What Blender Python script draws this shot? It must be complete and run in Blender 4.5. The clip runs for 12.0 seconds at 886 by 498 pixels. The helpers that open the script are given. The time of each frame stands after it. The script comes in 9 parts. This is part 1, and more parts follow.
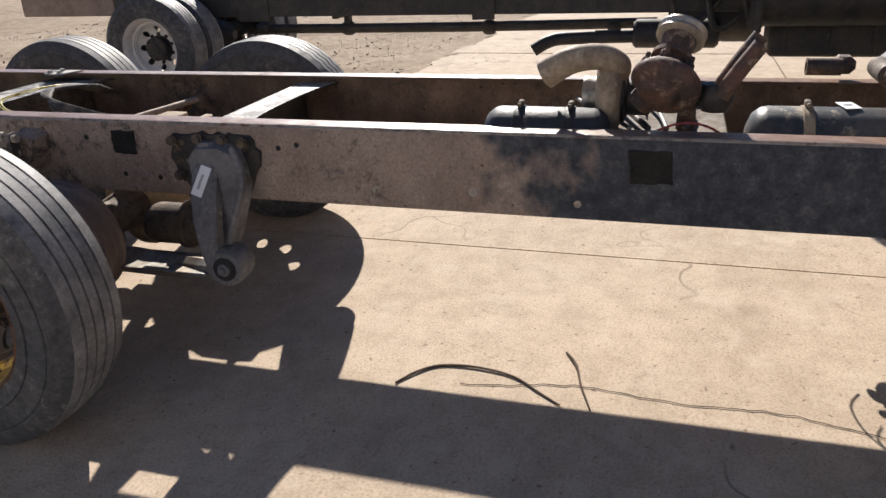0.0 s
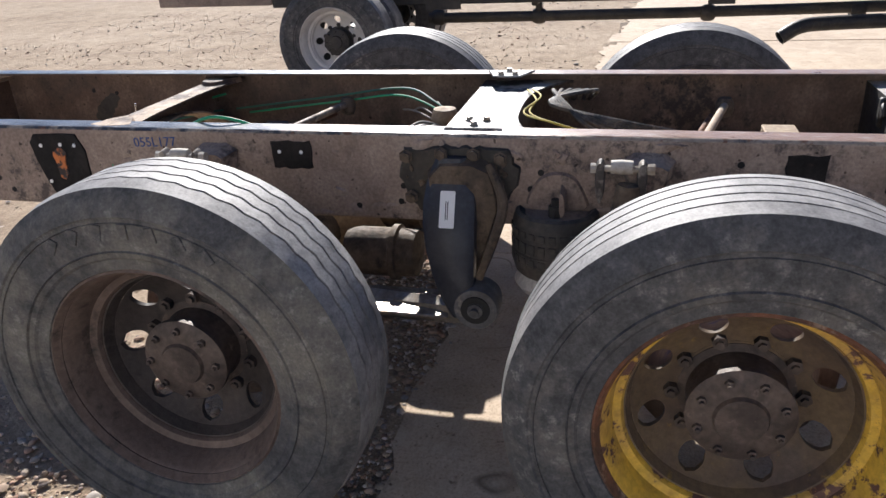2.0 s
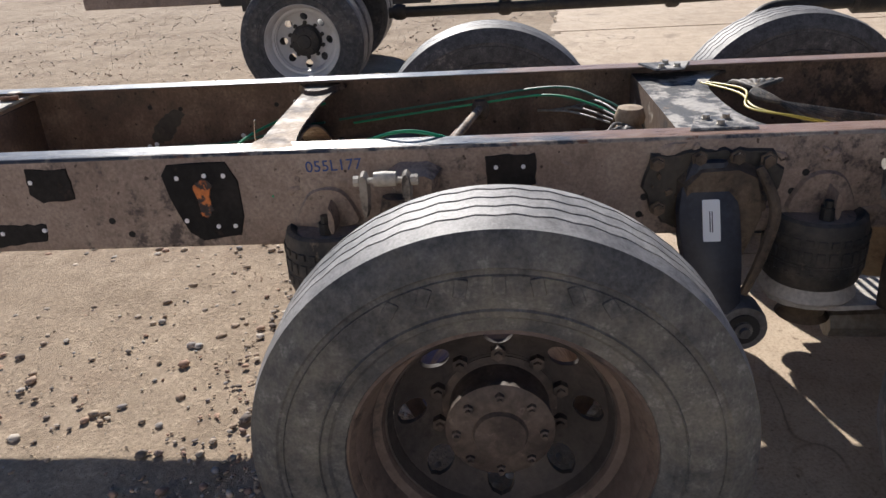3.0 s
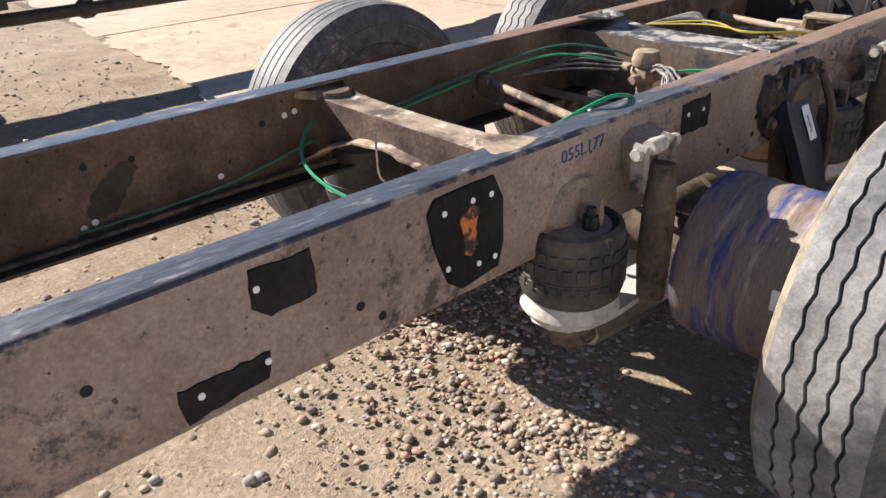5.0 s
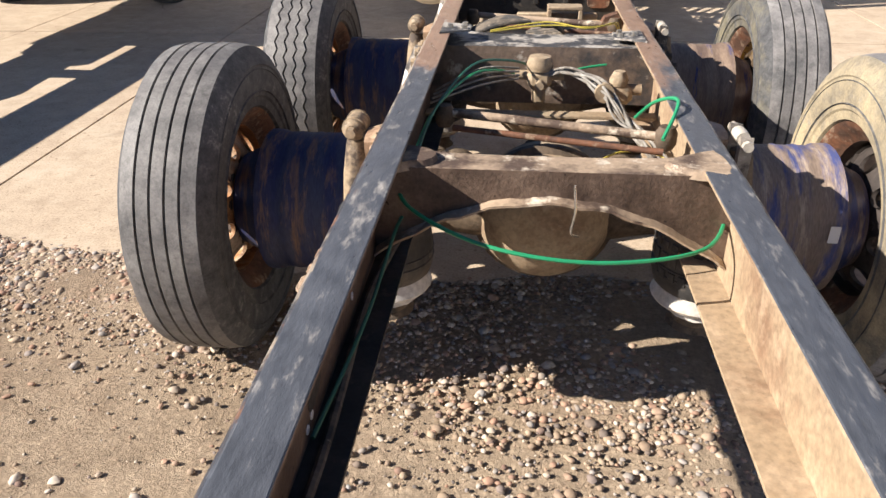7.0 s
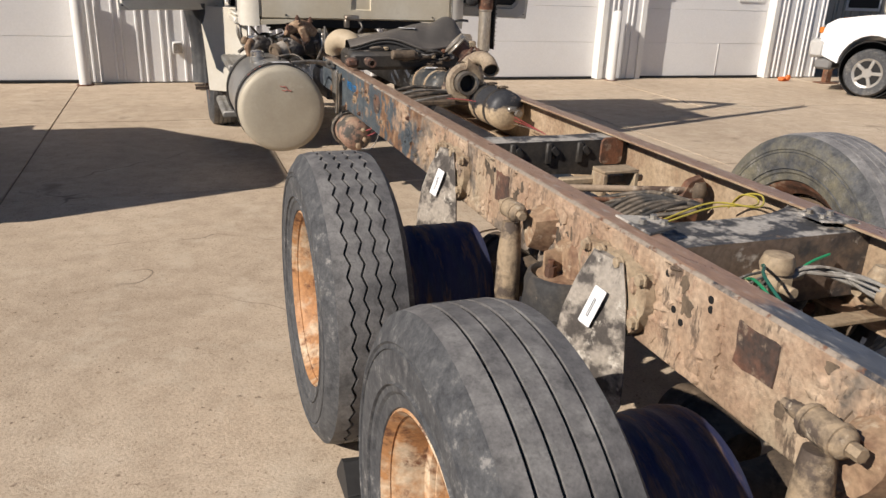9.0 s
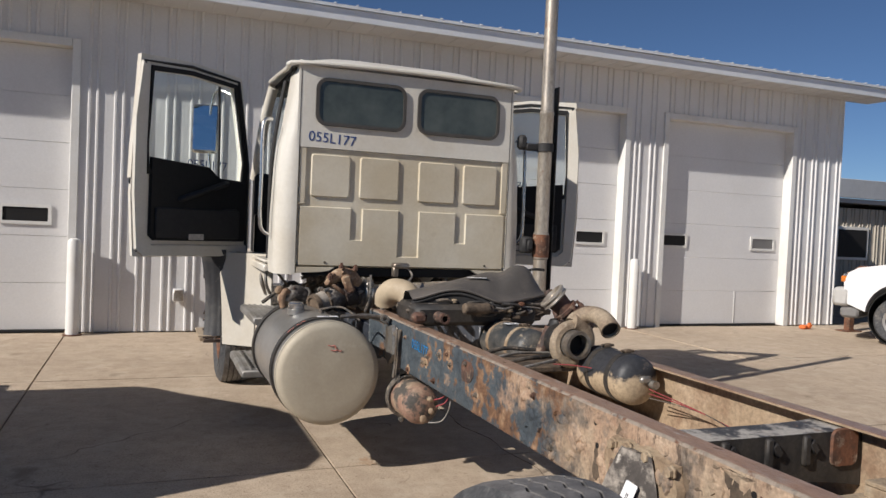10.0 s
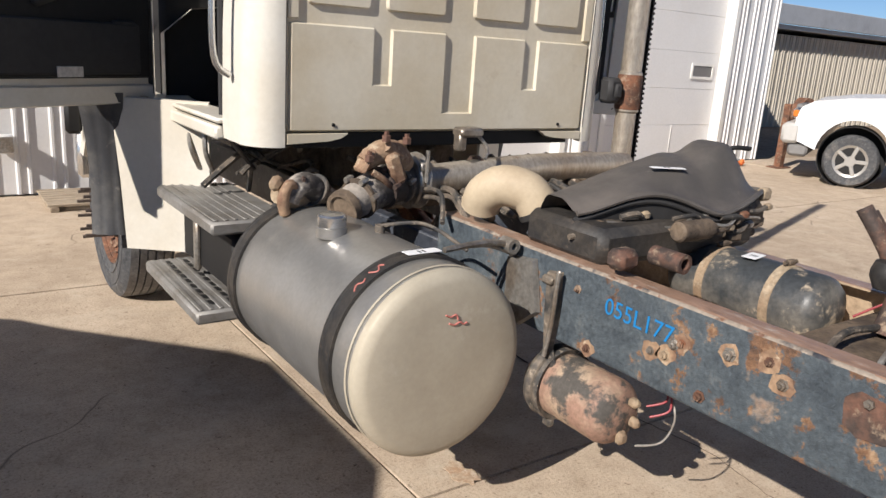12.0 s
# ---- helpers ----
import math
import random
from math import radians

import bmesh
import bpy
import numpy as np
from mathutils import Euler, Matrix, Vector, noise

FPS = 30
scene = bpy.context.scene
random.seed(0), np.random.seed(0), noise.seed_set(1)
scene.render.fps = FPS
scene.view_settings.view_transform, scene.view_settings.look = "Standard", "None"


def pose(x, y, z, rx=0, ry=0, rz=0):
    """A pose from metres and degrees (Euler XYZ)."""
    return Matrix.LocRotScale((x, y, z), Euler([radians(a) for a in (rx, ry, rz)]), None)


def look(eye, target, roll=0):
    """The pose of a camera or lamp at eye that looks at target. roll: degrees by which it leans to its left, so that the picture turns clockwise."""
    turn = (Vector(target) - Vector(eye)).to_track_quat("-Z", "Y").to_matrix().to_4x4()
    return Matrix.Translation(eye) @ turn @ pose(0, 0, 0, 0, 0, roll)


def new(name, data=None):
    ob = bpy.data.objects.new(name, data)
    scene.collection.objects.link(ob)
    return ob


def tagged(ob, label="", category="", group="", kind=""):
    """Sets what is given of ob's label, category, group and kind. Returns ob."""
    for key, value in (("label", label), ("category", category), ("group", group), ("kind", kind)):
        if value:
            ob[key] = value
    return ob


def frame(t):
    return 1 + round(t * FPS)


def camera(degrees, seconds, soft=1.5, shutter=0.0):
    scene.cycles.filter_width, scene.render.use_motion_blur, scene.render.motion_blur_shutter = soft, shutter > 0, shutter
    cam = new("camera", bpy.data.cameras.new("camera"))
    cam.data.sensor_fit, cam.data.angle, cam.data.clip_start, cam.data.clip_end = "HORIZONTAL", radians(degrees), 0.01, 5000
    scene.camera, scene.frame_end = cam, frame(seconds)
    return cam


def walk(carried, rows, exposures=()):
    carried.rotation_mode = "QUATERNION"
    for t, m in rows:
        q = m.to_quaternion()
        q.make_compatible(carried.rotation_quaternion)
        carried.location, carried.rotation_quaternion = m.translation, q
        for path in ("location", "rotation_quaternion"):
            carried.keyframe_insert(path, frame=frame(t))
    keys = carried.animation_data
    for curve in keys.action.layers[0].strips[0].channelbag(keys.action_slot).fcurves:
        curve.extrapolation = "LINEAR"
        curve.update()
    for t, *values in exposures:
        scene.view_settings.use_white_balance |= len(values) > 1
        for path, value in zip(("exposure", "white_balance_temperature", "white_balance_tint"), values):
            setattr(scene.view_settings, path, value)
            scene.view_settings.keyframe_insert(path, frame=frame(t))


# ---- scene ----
cam = camera(61.0, 12.0)
PATH = [
    (0, (2.754, 3.557, 1.557), (1.001, 3.012, 0.763), -2.6),
    (0.5, (2.708, 2.917, 1.538), (0.959, 2.366, 0.74), -2.8),
    (1, (2.693, 2.3, 1.539), (0.947, 1.735, 0.745), -3.0),
    (1.5, (2.615, 1.716, 1.489), (0.868, 1.155, 0.694), -3.3),
    (2, (2.561, 1.117, 1.545), (0.798, 0.65, 0.723), -3.0),
    (2.5, (2.529, 0.58, 1.562), (0.742, 0.254, 0.726), -3.1),
    (3, (2.404, 0.012, 1.549), (0.598, -0.117, 0.698), -3.3),
    (3.2, (2.392, -0.207, 1.536), (0.586, -0.214, 0.677), -3.3),
    (4.8, (1.64, -1.691, 1.524), (0.212, -0.624, 0.616), -2.2),
    (5, (1.487, -1.786, 1.503), (0.143, -0.622, 0.587), -2.2),
    (5.5, (1.121, -2.037, 1.546), (0.011, -0.654, 0.621), -1.9),
    (6, (0.75, -2.205, 1.567), (-0.091, -0.651, 0.631), -1.9),
    (6.5, (0.319, -2.271, 1.59), (-0.199, -0.589, 0.639), -1.0),
    (6.7, (0.164, -2.313, 1.587), (-0.229, -0.6, 0.634), -1.0),
    (8.3, (-1.225, -1.743, 1.664), (-0.639, -0.078, 0.722), 3.1),
    (8.5, (-1.349, -1.579, 1.639), (-0.759, 0.083, 0.695), 2.8),
    (9, (-1.602, -1.103, 1.616), (-0.958, 0.661, 0.929), 2.3),
    (9.5, (-1.807, -0.549, 1.582), (-1.096, 1.295, 1.274), 2.6),
    (10, (-1.886, 0.081, 1.55), (-1.154, 1.941, 1.488), 2.5),
    (10.5, (-1.991, 0.724, 1.577), (-1.247, 2.578, 1.495), 2.8),
    (11, (-1.979, 1.386, 1.596), (-1.13, 3.135, 1.126), 2.8),
    (11.5, (-2.07, 2.047, 1.606), (-1.211, 3.774, 1.075), 2.9),
    (12, (-2.132, 2.702, 1.598), (-1.009, 4.273, 1.077), 3.9),
]
walk(cam, [(t, look(eye, target, roll)) for t, eye, target, roll in PATH],
     [(t, stops, kelvin, 11.5) for t, stops, kelvin in ((0, 0.80, 6300), (1, 1.08, 6180), (2, 1.12, 6020), (2.5, 0.82, 6020), (3.2, 0.76, 6180), (5, 1.26, 6260), (6.7, 1.22, 6500), (8.5, 0.62, 6560), (9, 0.35, 6500), (9.5, 0.12, 6350), (10, 0.10, 6200), (10.5, 0.14, 6220), (11, 0.32, 6300), (12, 0.5, 6220))])

# ---- world, sun ----
TO_SUN = Vector((-1.48, -0.47, 1.0)).normalized()
world = bpy.data.worlds.new("sky")
scene.world = world
world.use_nodes = True
wn = world.node_tree.nodes
sky = wn.new("ShaderNodeTexSky")
sky.sky_type = "NISHITA"
sky.sun_disc = False
sky.sun_elevation = math.asin(TO_SUN.z)
sky.sun_rotation = math.atan2(TO_SUN.x, TO_SUN.y) % (2 * math.pi)
sky.air_density, sky.dust_density, sky.ozone_density = 0.8, 0.05, 5.0
sky.altitude = 1400
wn["Background"].inputs["Strength"].default_value = 0.056
world.node_tree.links.new(sky.outputs[0], wn["Background"].inputs["Color"])
sun_data = bpy.data.lights.new("sun", "SUN")
sun_data.energy, sun_data.angle, sun_data.color = 5.0, radians(0.55), (1.0, 0.925, 0.82)
sun = new("sun", sun_data)
sun.matrix_world = look((-30, -10, 20), Vector((-30, -10, 20)) - TO_SUN)


# ---- materials ----
def noise_tex(nt, scale, detail=4.0, rough=0.6, vec=None):
    n = nt.nodes.new("ShaderNodeTexNoise")
    n.inputs["Scale"].default_value = scale
    n.inputs["Detail"].default_value = detail
    n.inputs["Roughness"].default_value = rough
    nt.links.new(vec, n.inputs["Vector"])
    return n.outputs["Fac"]


def ramp(nt, fac, stops):
    r = nt.nodes.new("ShaderNodeValToRGB")
    el = r.color_ramp.elements
    while len(el) < len(stops):
        el.new(0.5)
    for e, (p, c) in zip(el, stops):
        e.position = p
        e.color = (*c, 1) if len(c) == 3 else c
    nt.links.new(fac, r.inputs["Fac"])
    return r.outputs["Color"]


def mix(nt, fac, a, b, blend="MIX"):
    m = nt.nodes.new("ShaderNodeMix")
    m.data_type, m.blend_type = "RGBA", blend
    if isinstance(fac, float):
        m.inputs["Factor"].default_value = fac
    else:
        nt.links.new(fac, m.inputs["Factor"])
    for s, v in ((6, a), (7, b)):
        if isinstance(v, tuple):
            m.inputs[s].default_value = (*v, 1)
        else:
            nt.links.new(v, m.inputs[s])
    return m.outputs[2]


def surface(name, rough=0.7, metal=0.0, spec=0.5):
    m = bpy.data.materials.new(name)
    m.use_nodes = True
    nt = m.node_tree
    b = nt.nodes["Principled BSDF"]
    b.inputs["Roughness"].default_value = rough
    b.inputs["Metallic"].default_value = metal
    b.inputs["Specular IOR Level"].default_value = spec
    tc = nt.nodes.new("ShaderNodeTexCoord")
    return m, nt, b, tc.outputs["Object"]


def bumped(nt, b, height, strength, distance=0.01):
    n = nt.nodes.new("ShaderNodeBump")
    n.inputs["Strength"].default_value = strength
    n.inputs["Distance"].default_value = distance
    nt.links.new(height, n.inputs["Height"])
    nt.links.new(n.outputs["Normal"], b.inputs["Normal"])


def worn(name, base, second, third, t1=(0.45, 0.6), t2=(0.5, 0.65), s1=3.0, s2=9.0, rough=0.75, metal=0.0,
         bump=0.35, fine=60.0, spec=0.4, stretch=(1, 1, 1), grain=0.22, along=None):
    """Paint or bare metal (base) with patches of a second colour and dust or rust of a third, and fine grain."""
    m, nt, b, vec = surface(name, rough, metal, spec)
    mp = nt.nodes.new("ShaderNodeMapping")
    mp.inputs["Scale"].default_value = stretch
    nt.links.new(vec, mp.inputs["Vector"])
    vec = mp.outputs["Vector"]
    n1, n2, n3 = noise_tex(nt, s1, 6, 0.65, vec), noise_tex(nt, s2, 8, 0.7, vec), noise_tex(nt, fine, 5, 0.6, vec)
    if along:          # a coat that grows along the length (y) or with height
        sep = nt.nodes.new("ShaderNodeSeparateXYZ")
        nt.links.new(vec, sep.inputs[0])
        mr = nt.nodes.new("ShaderNodeMapRange")
        mr.inputs["From Min"].default_value, mr.inputs["From Max"].default_value = along[0], along[1]
        mr.inputs["To Min"].default_value, mr.inputs["To Max"].default_value = along[2], along[3]
        nt.links.new(sep.outputs[along[4] if len(along) > 4 else "Y"], mr.inputs["Value"])
        ad = nt.nodes.new("ShaderNodeMath")
        nt.links.new(n1, ad.inputs[0])
        nt.links.new(mr.outputs[0], ad.inputs[1])
        n1 = ad.outputs[0]
    f1 = ramp(nt, n1, [(t1[0], (0, 0, 0)), (t1[1], (1, 1, 1))])
    f2 = ramp(nt, n2, [(t2[0], (0, 0, 0)), (t2[1], (1, 1, 1))])
    c = mix(nt, f2, mix(nt, f1, base, second), third)
    g = ramp(nt, n3, [(0.3, (1 - grain * 1.2,) * 3), (0.7, (1 + grain * 0.9,) * 3)])
    c = mix(nt, 1.0, c, g, "MULTIPLY")
    nt.links.new(c, b.inputs["Base Color"])
    rr = ramp(nt, n2, [(0.35, (rough * 0.75,) * 3), (0.7, (min(1, rough * 1.2),) * 3)])
    nt.links.new(rr, b.inputs["Roughness"])
    h = mix(nt, 0.5, n2, n3)
    bumped(nt, b, h, bump, 0.006)
    return m


def rail_mat(name):
    """Old frame paint: tan road mud at the rear giving way to blue-black paint with scaly rust ahead, in three overlapping layers."""
    m, nt, b, vec = surface(name, 0.75, 0, 0.35)
    big, mid, sm, fine = noise_tex(nt, 1.5, 6, 0.7, vec), noise_tex(nt, 4.5, 7, 0.7, vec), noise_tex(nt, 13, 8, 0.75, vec), noise_tex(nt, 70, 4, 0.6, vec)
    sep = nt.nodes.new("ShaderNodeSeparateXYZ")
    nt.links.new(vec, sep.inputs[0])

    def ahead(y0, y1, a, c, fac):
        mr = nt.nodes.new("ShaderNodeMapRange")
        for s, v in zip(("From Min", "From Max", "To Min", "To Max"), (y0, y1, a, c)):
            mr.inputs[s].default_value = v
        nt.links.new(sep.outputs["Y"], mr.inputs["Value"])
        ad = nt.nodes.new("ShaderNodeMath")
        nt.links.new(fac, ad.inputs[0])
        nt.links.new(mr.outputs[0], ad.inputs[1])
        return ad.outputs[0]
    black = (0, 0, 0)
    mud = ramp(nt, mid, [(0.32, (0.25, 0.165, 0.11)), (0.5, (0.40, 0.285, 0.195)), (0.68, (0.50, 0.385, 0.28))])
    mud = mix(nt, ramp(nt, sm, [(0.54, black), (0.62, (0.5, 0.5, 0.5))]), mud, (0.23, 0.13, 0.085))
    mud = mix(nt, ramp(nt, noise_tex(nt, 2.7, 4, 0.6, vec), [(0.46, black), (0.64, (0.5, 0.5, 0.5))]), mud, ramp(nt, sm, [(0.35, (0.25, 0.145, 0.095)), (0.65, (0.42, 0.28, 0.19))]))
    mud = mix(nt, ramp(nt, noise_tex(nt, 2.1, 4, 0.6, vec), [(0.54, black), (0.66, (0.6, 0.6, 0.6))]), mud, (0.34, 0.30, 0.215))
    mud = mix(nt, ramp(nt, ahead(0.9, 2.6, 0.0, 0.09, big), [(0.56, black), (0.61, (0.9, 0.9, 0.9))]), mud, ramp(nt, sm, [(0.4, (0.075, 0.065, 0.058)), (0.62, (0.23, 0.19, 0.15))]))
    tall = nt.nodes.new("ShaderNodeMapping")
    tall.inputs["Scale"].default_value = (1, 1, 0.3)
    nt.links.new(vec, tall.inputs["Vector"])
    scale_ = noise_tex(nt, 15, 6, 0.7, tall.outputs["Vector"])
    mud = mix(nt, mix(nt, 1.0, ramp(nt, scale_, [(0.54, black), (0.59, (0.85, 0.85, 0.85))]), ramp(nt, mid, [(0.42, black), (0.56, (1, 1, 1))]), "MULTIPLY"), mud, (0.085, 0.06, 0.045))
    paint = ramp(nt, mix(nt, 0.4, mid, sm), [(0.36, (0.035, 0.045, 0.056)), (0.52, (0.072, 0.088, 0.10)), (0.64, (0.15, 0.155, 0.15))])
    rust = ramp(nt, sm, [(0.36, (0.06, 0.037, 0.028)), (0.52, (0.18, 0.098, 0.055)), (0.70, (0.36, 0.245, 0.15))])
    paint = mix(nt, ramp(nt, ahead(2.8, 4.4, 0.06, -0.05, mid), [(0.525, black), (0.555, (1, 1, 1))]), paint, rust)
    c = mix(nt, ramp(nt, ahead(1.6, 3.8, -0.24, 0.20, big), [(0.46, black), (0.52, (1, 1, 1))]), mud, paint)
    c = mix(nt, 1.0, c, ramp(nt, fine, [(0.3, (0.72, 0.72, 0.72)), (0.7, (1.2, 1.2, 1.2))]), "MULTIPLY")
    nt.links.new(c, b.inputs["Base Color"])
    nt.links.new(ramp(nt, sm, [(0.35, (0.5, 0.5, 0.5)), (0.65, (0.9, 0.9, 0.9))]), b.inputs["Roughness"])
    bumped(nt, b, mix(nt, 0.35, sm, mid), 1.0, 0.014)
    return m


def rail_shade_mat(name, deep, mid_c, pale, grease, y0, y1):
    """Dusty brown paint with pale runs, greasy black stains, pocks and a coat of blue-black paint further ahead."""
    m, nt, b, vec = surface(name, 0.7, 0, 0.35)
    mp = nt.nodes.new("ShaderNodeMapping")
    mp.inputs["Scale"].default_value = (1, 1, 0.35)
    nt.links.new(vec, mp.inputs["Vector"])
    run = noise_tex(nt, 9, 6, 0.7, mp.outputs["Vector"])
    big, mid, sm, fine = noise_tex(nt, 1.3, 5, 0.65, vec), noise_tex(nt, 5, 7, 0.72, vec), noise_tex(nt, 19, 7, 0.75, vec), noise_tex(nt, 90, 4, 0.6, vec)
    sep = nt.nodes.new("ShaderNodeSeparateXYZ")
    nt.links.new(vec, sep.inputs[0])
    mr = nt.nodes.new("ShaderNodeMapRange")
    for q, v in zip(("From Min", "From Max", "To Min", "To Max"), (y0, y1, -0.30, 0.26)):
        mr.inputs[q].default_value = v
    nt.links.new(sep.outputs["Y"], mr.inputs["Value"])
    ad = nt.nodes.new("ShaderNodeMath")
    nt.links.new(big, ad.inputs[0])
    nt.links.new(mr.outputs[0], ad.inputs[1])
    black = (0, 0, 0)
    c = ramp(nt, mid, [(0.30, deep), (0.5, mid_c), (0.72, pale)])
    c = mix(nt, ramp(nt, run, [(0.55, black), (0.72, (0.5, 0.5, 0.5))]), c, pale)
    c = mix(nt, ramp(nt, mix(nt, 0.45, big, sm), [(0.55, black), (0.61, (0.85, 0.85, 0.85))]), c, grease)
    paint = ramp(nt, sm, [(0.35, (0.022, 0.026, 0.035)), (0.55, (0.05, 0.056, 0.068)), (0.72, (0.13, 0.12, 0.11))])
    c = mix(nt, ramp(nt, ad.outputs[0], [(0.47, black), (0.55, (1, 1, 1))]), c, paint)
    pock = ramp(nt, noise_tex(nt, 42, 2, 0.5, vec), [(0.70, (1, 1, 1)), (0.735, (0.25, 0.23, 0.22))])
    c = mix(nt, 1.0, c, pock, "MULTIPLY")
    c = mix(nt, 1.0, c, ramp(nt, fine, [(0.3, (0.75, 0.75, 0.75)), (0.7, (1.18, 1.18, 1.18))]), "MULTIPLY")
    nt.links.new(c, b.inputs["Base Color"])
    nt.links.new(ramp(nt, mid, [(0.35, (0.5, 0.5, 0.5)), (0.65, (0.88, 0.88, 0.88))]), b.inputs["Roughness"])
    bumped(nt, b, mix(nt, 0.4, sm, fine), 0.6, 0.008)
    return m


def plain(name, colour, rough=0.6, metal=0.0, spec=0.5, var=0.12, scale=25.0, bump=0.08):
    m, nt, b, vec = surface(name, rough, metal, spec)
    n1, n2 = noise_tex(nt, scale, 5, 0.6, vec), noise_tex(nt, scale / 9, 4, 0.6, vec)
    g = ramp(nt, mix(nt, 0.5, n1, n2), [(0.3, (1 - var,) * 3), (0.7, (1 + var,) * 3)])
    nt.links.new(mix(nt, 1.0, colour, g, "MULTIPLY"), b.inputs["Base Color"])
    if bump:
        bumped(nt, b, n1, bump, 0.004)
    return m


def concrete_mat(name, dirt=0.0):
    m, nt, b, vec = surface(name, 0.88, 0, 0.3)
    big, mid, fine = noise_tex(nt, 0.55, 5, 0.6, vec), noise_tex(nt, 6, 7, 0.7, vec), noise_tex(nt, 90, 4, 0.7, vec)
    c = ramp(nt, big, [(0.3, (0.41, 0.325, 0.24)), (0.55, (0.495, 0.398, 0.297)), (0.75, (0.54, 0.445, 0.34))])
    c = mix(nt, 1.0, c, ramp(nt, mid, [(0.3, (0.82, 0.8, 0.78)), (0.62, (1.06, 1.06, 1.06))]), "MULTIPLY")
    c = mix(nt, 1.0, c, ramp(nt, fine, [(0.28, (0.62, 0.6, 0.58)), (0.5, (1.0, 1.0, 1.0)), (0.75, (1.14, 1.14, 1.14))]), "MULTIPLY")
    pit = ramp(nt, noise_tex(nt, 28, 3, 0.5, vec), [(0.66, (1, 1, 1)), (0.72, (0.55, 0.52, 0.5))])
    c = mix(nt, 1.0, c, pit, "MULTIPLY")
    fleck = ramp(nt, noise_tex(nt, 11, 6, 0.8, vec), [(0.60, (1, 1, 1)), (0.68, (0.70, 0.66, 0.62))])
    c = mix(nt, 1.0, c, fleck, "MULTIPLY")
    speck = ramp(nt, noise_tex(nt, 55, 2, 0.5, vec), [(0.70, (1, 1, 1)), (0.74, (0.38, 0.34, 0.31))])
    c = mix(nt, 1.0, c, speck, "MULTIPLY")
    pale = ramp(nt, noise_tex(nt, 3.2, 7, 0.75, vec), [(0.52, (0, 0, 0)), (0.66, (0.55, 0.55, 0.55))])
    c = mix(nt, pale, c, (0.56, 0.475, 0.37))
    # oil spots and hairline cracks
    spot = ramp(nt, noise_tex(nt, 1.7, 3, 0.5, vec), [(0.67, (0, 0, 0)), (0.74, (1, 1, 1))])
    c = mix(nt, mix(nt, 0.55, (0, 0, 0), spot), c, (0.16, 0.125, 0.09))
    warp = nt.nodes.new("ShaderNodeVectorMath")
    warp.operation = "MULTIPLY_ADD"
    wn_ = nt.nodes.new("ShaderNodeTexNoise")
    wn_.inputs["Scale"].default_value = 1.6
    nt.links.new(vec, wn_.inputs["Vector"])
    nt.links.new(wn_.outputs["Color"], warp.inputs[0])
    warp.inputs[1].default_value = (0.9, 0.9, 0.9)
    nt.links.new(vec, warp.inputs[2])
    vo = nt.nodes.new("ShaderNodeTexVoronoi")
    vo.feature = "DISTANCE_TO_EDGE"
    vo.inputs["Scale"].default_value = 0.42
    nt.links.new(warp.outputs[0], vo.inputs["Vector"])
    crack = ramp(nt, vo.outputs["Distance"], [(0.0, (1, 1, 1)), (0.0035, (0, 0, 0))])
    keep = ramp(nt, noise_tex(nt, 1.1, 2, 0.5, vec), [(0.5, (0, 0, 0)), (0.58, (0.8, 0.8, 0.8))])
    c = mix(nt, mix(nt, 1.0, crack, keep, "MULTIPLY"), c, (0.12, 0.09, 0.065))
    nt.links.new(c, b.inputs["Base Color"])
    bumped(nt, b, mix(nt, 0.6, mid, fine), 0.5, 0.008)
    return m


def dirt_mat(name):
    m, nt, b, vec = surface(name, 0.95, 0, 0.2)
    big, mid, fine = noise_tex(nt, 0.35, 5, 0.6, vec), noise_tex(nt, 5, 8, 0.75, vec), noise_tex(nt, 70, 5, 0.75, vec)
    c = ramp(nt, big, [(0.3, (0.34, 0.26, 0.18)), (0.7, (0.45, 0.36, 0.265))])
    c = mix(nt, 1.0, c, ramp(nt, mid, [(0.3, (0.7, 0.68, 0.66)), (0.65, (1.1, 1.1, 1.1))]), "MULTIPLY")
    vo = nt.nodes.new("ShaderNodeTexVoronoi")
    vo.inputs["Scale"].default_value = 34
    nt.links.new(vec, vo.inputs["Vector"])
    peb = ramp(nt, vo.outputs["Distance"], [(0.15, (1.25, 1.22, 1.18)), (0.55, (0.6, 0.58, 0.56))])
    c = mix(nt, 0.3, c, mix(nt, 1.0, c, peb, "MULTIPLY"))
    damp = ramp(nt, noise_tex(nt, 1.3, 6, 0.7, vec), [(0.50, (1, 1, 1)), (0.68, (0.72, 0.68, 0.66))])
    c = mix(nt, 1.0, c, damp, "MULTIPLY")
    c = mix(nt, 1.0, c, ramp(nt, fine, [(0.3, (0.7, 0.7, 0.7)), (0.7, (1.2, 1.2, 1.2))]), "MULTIPLY")
    nt.links.new(c, b.inputs["Base Color"])
    inv = ramp(nt, vo.outputs["Distance"], [(0.1, (1, 1, 1)), (0.6, (0, 0, 0))])
    bumped(nt, b, mix(nt, 0.75, mix(nt, 0.5, inv, mid), fine), 0.8, 0.016)
    return m


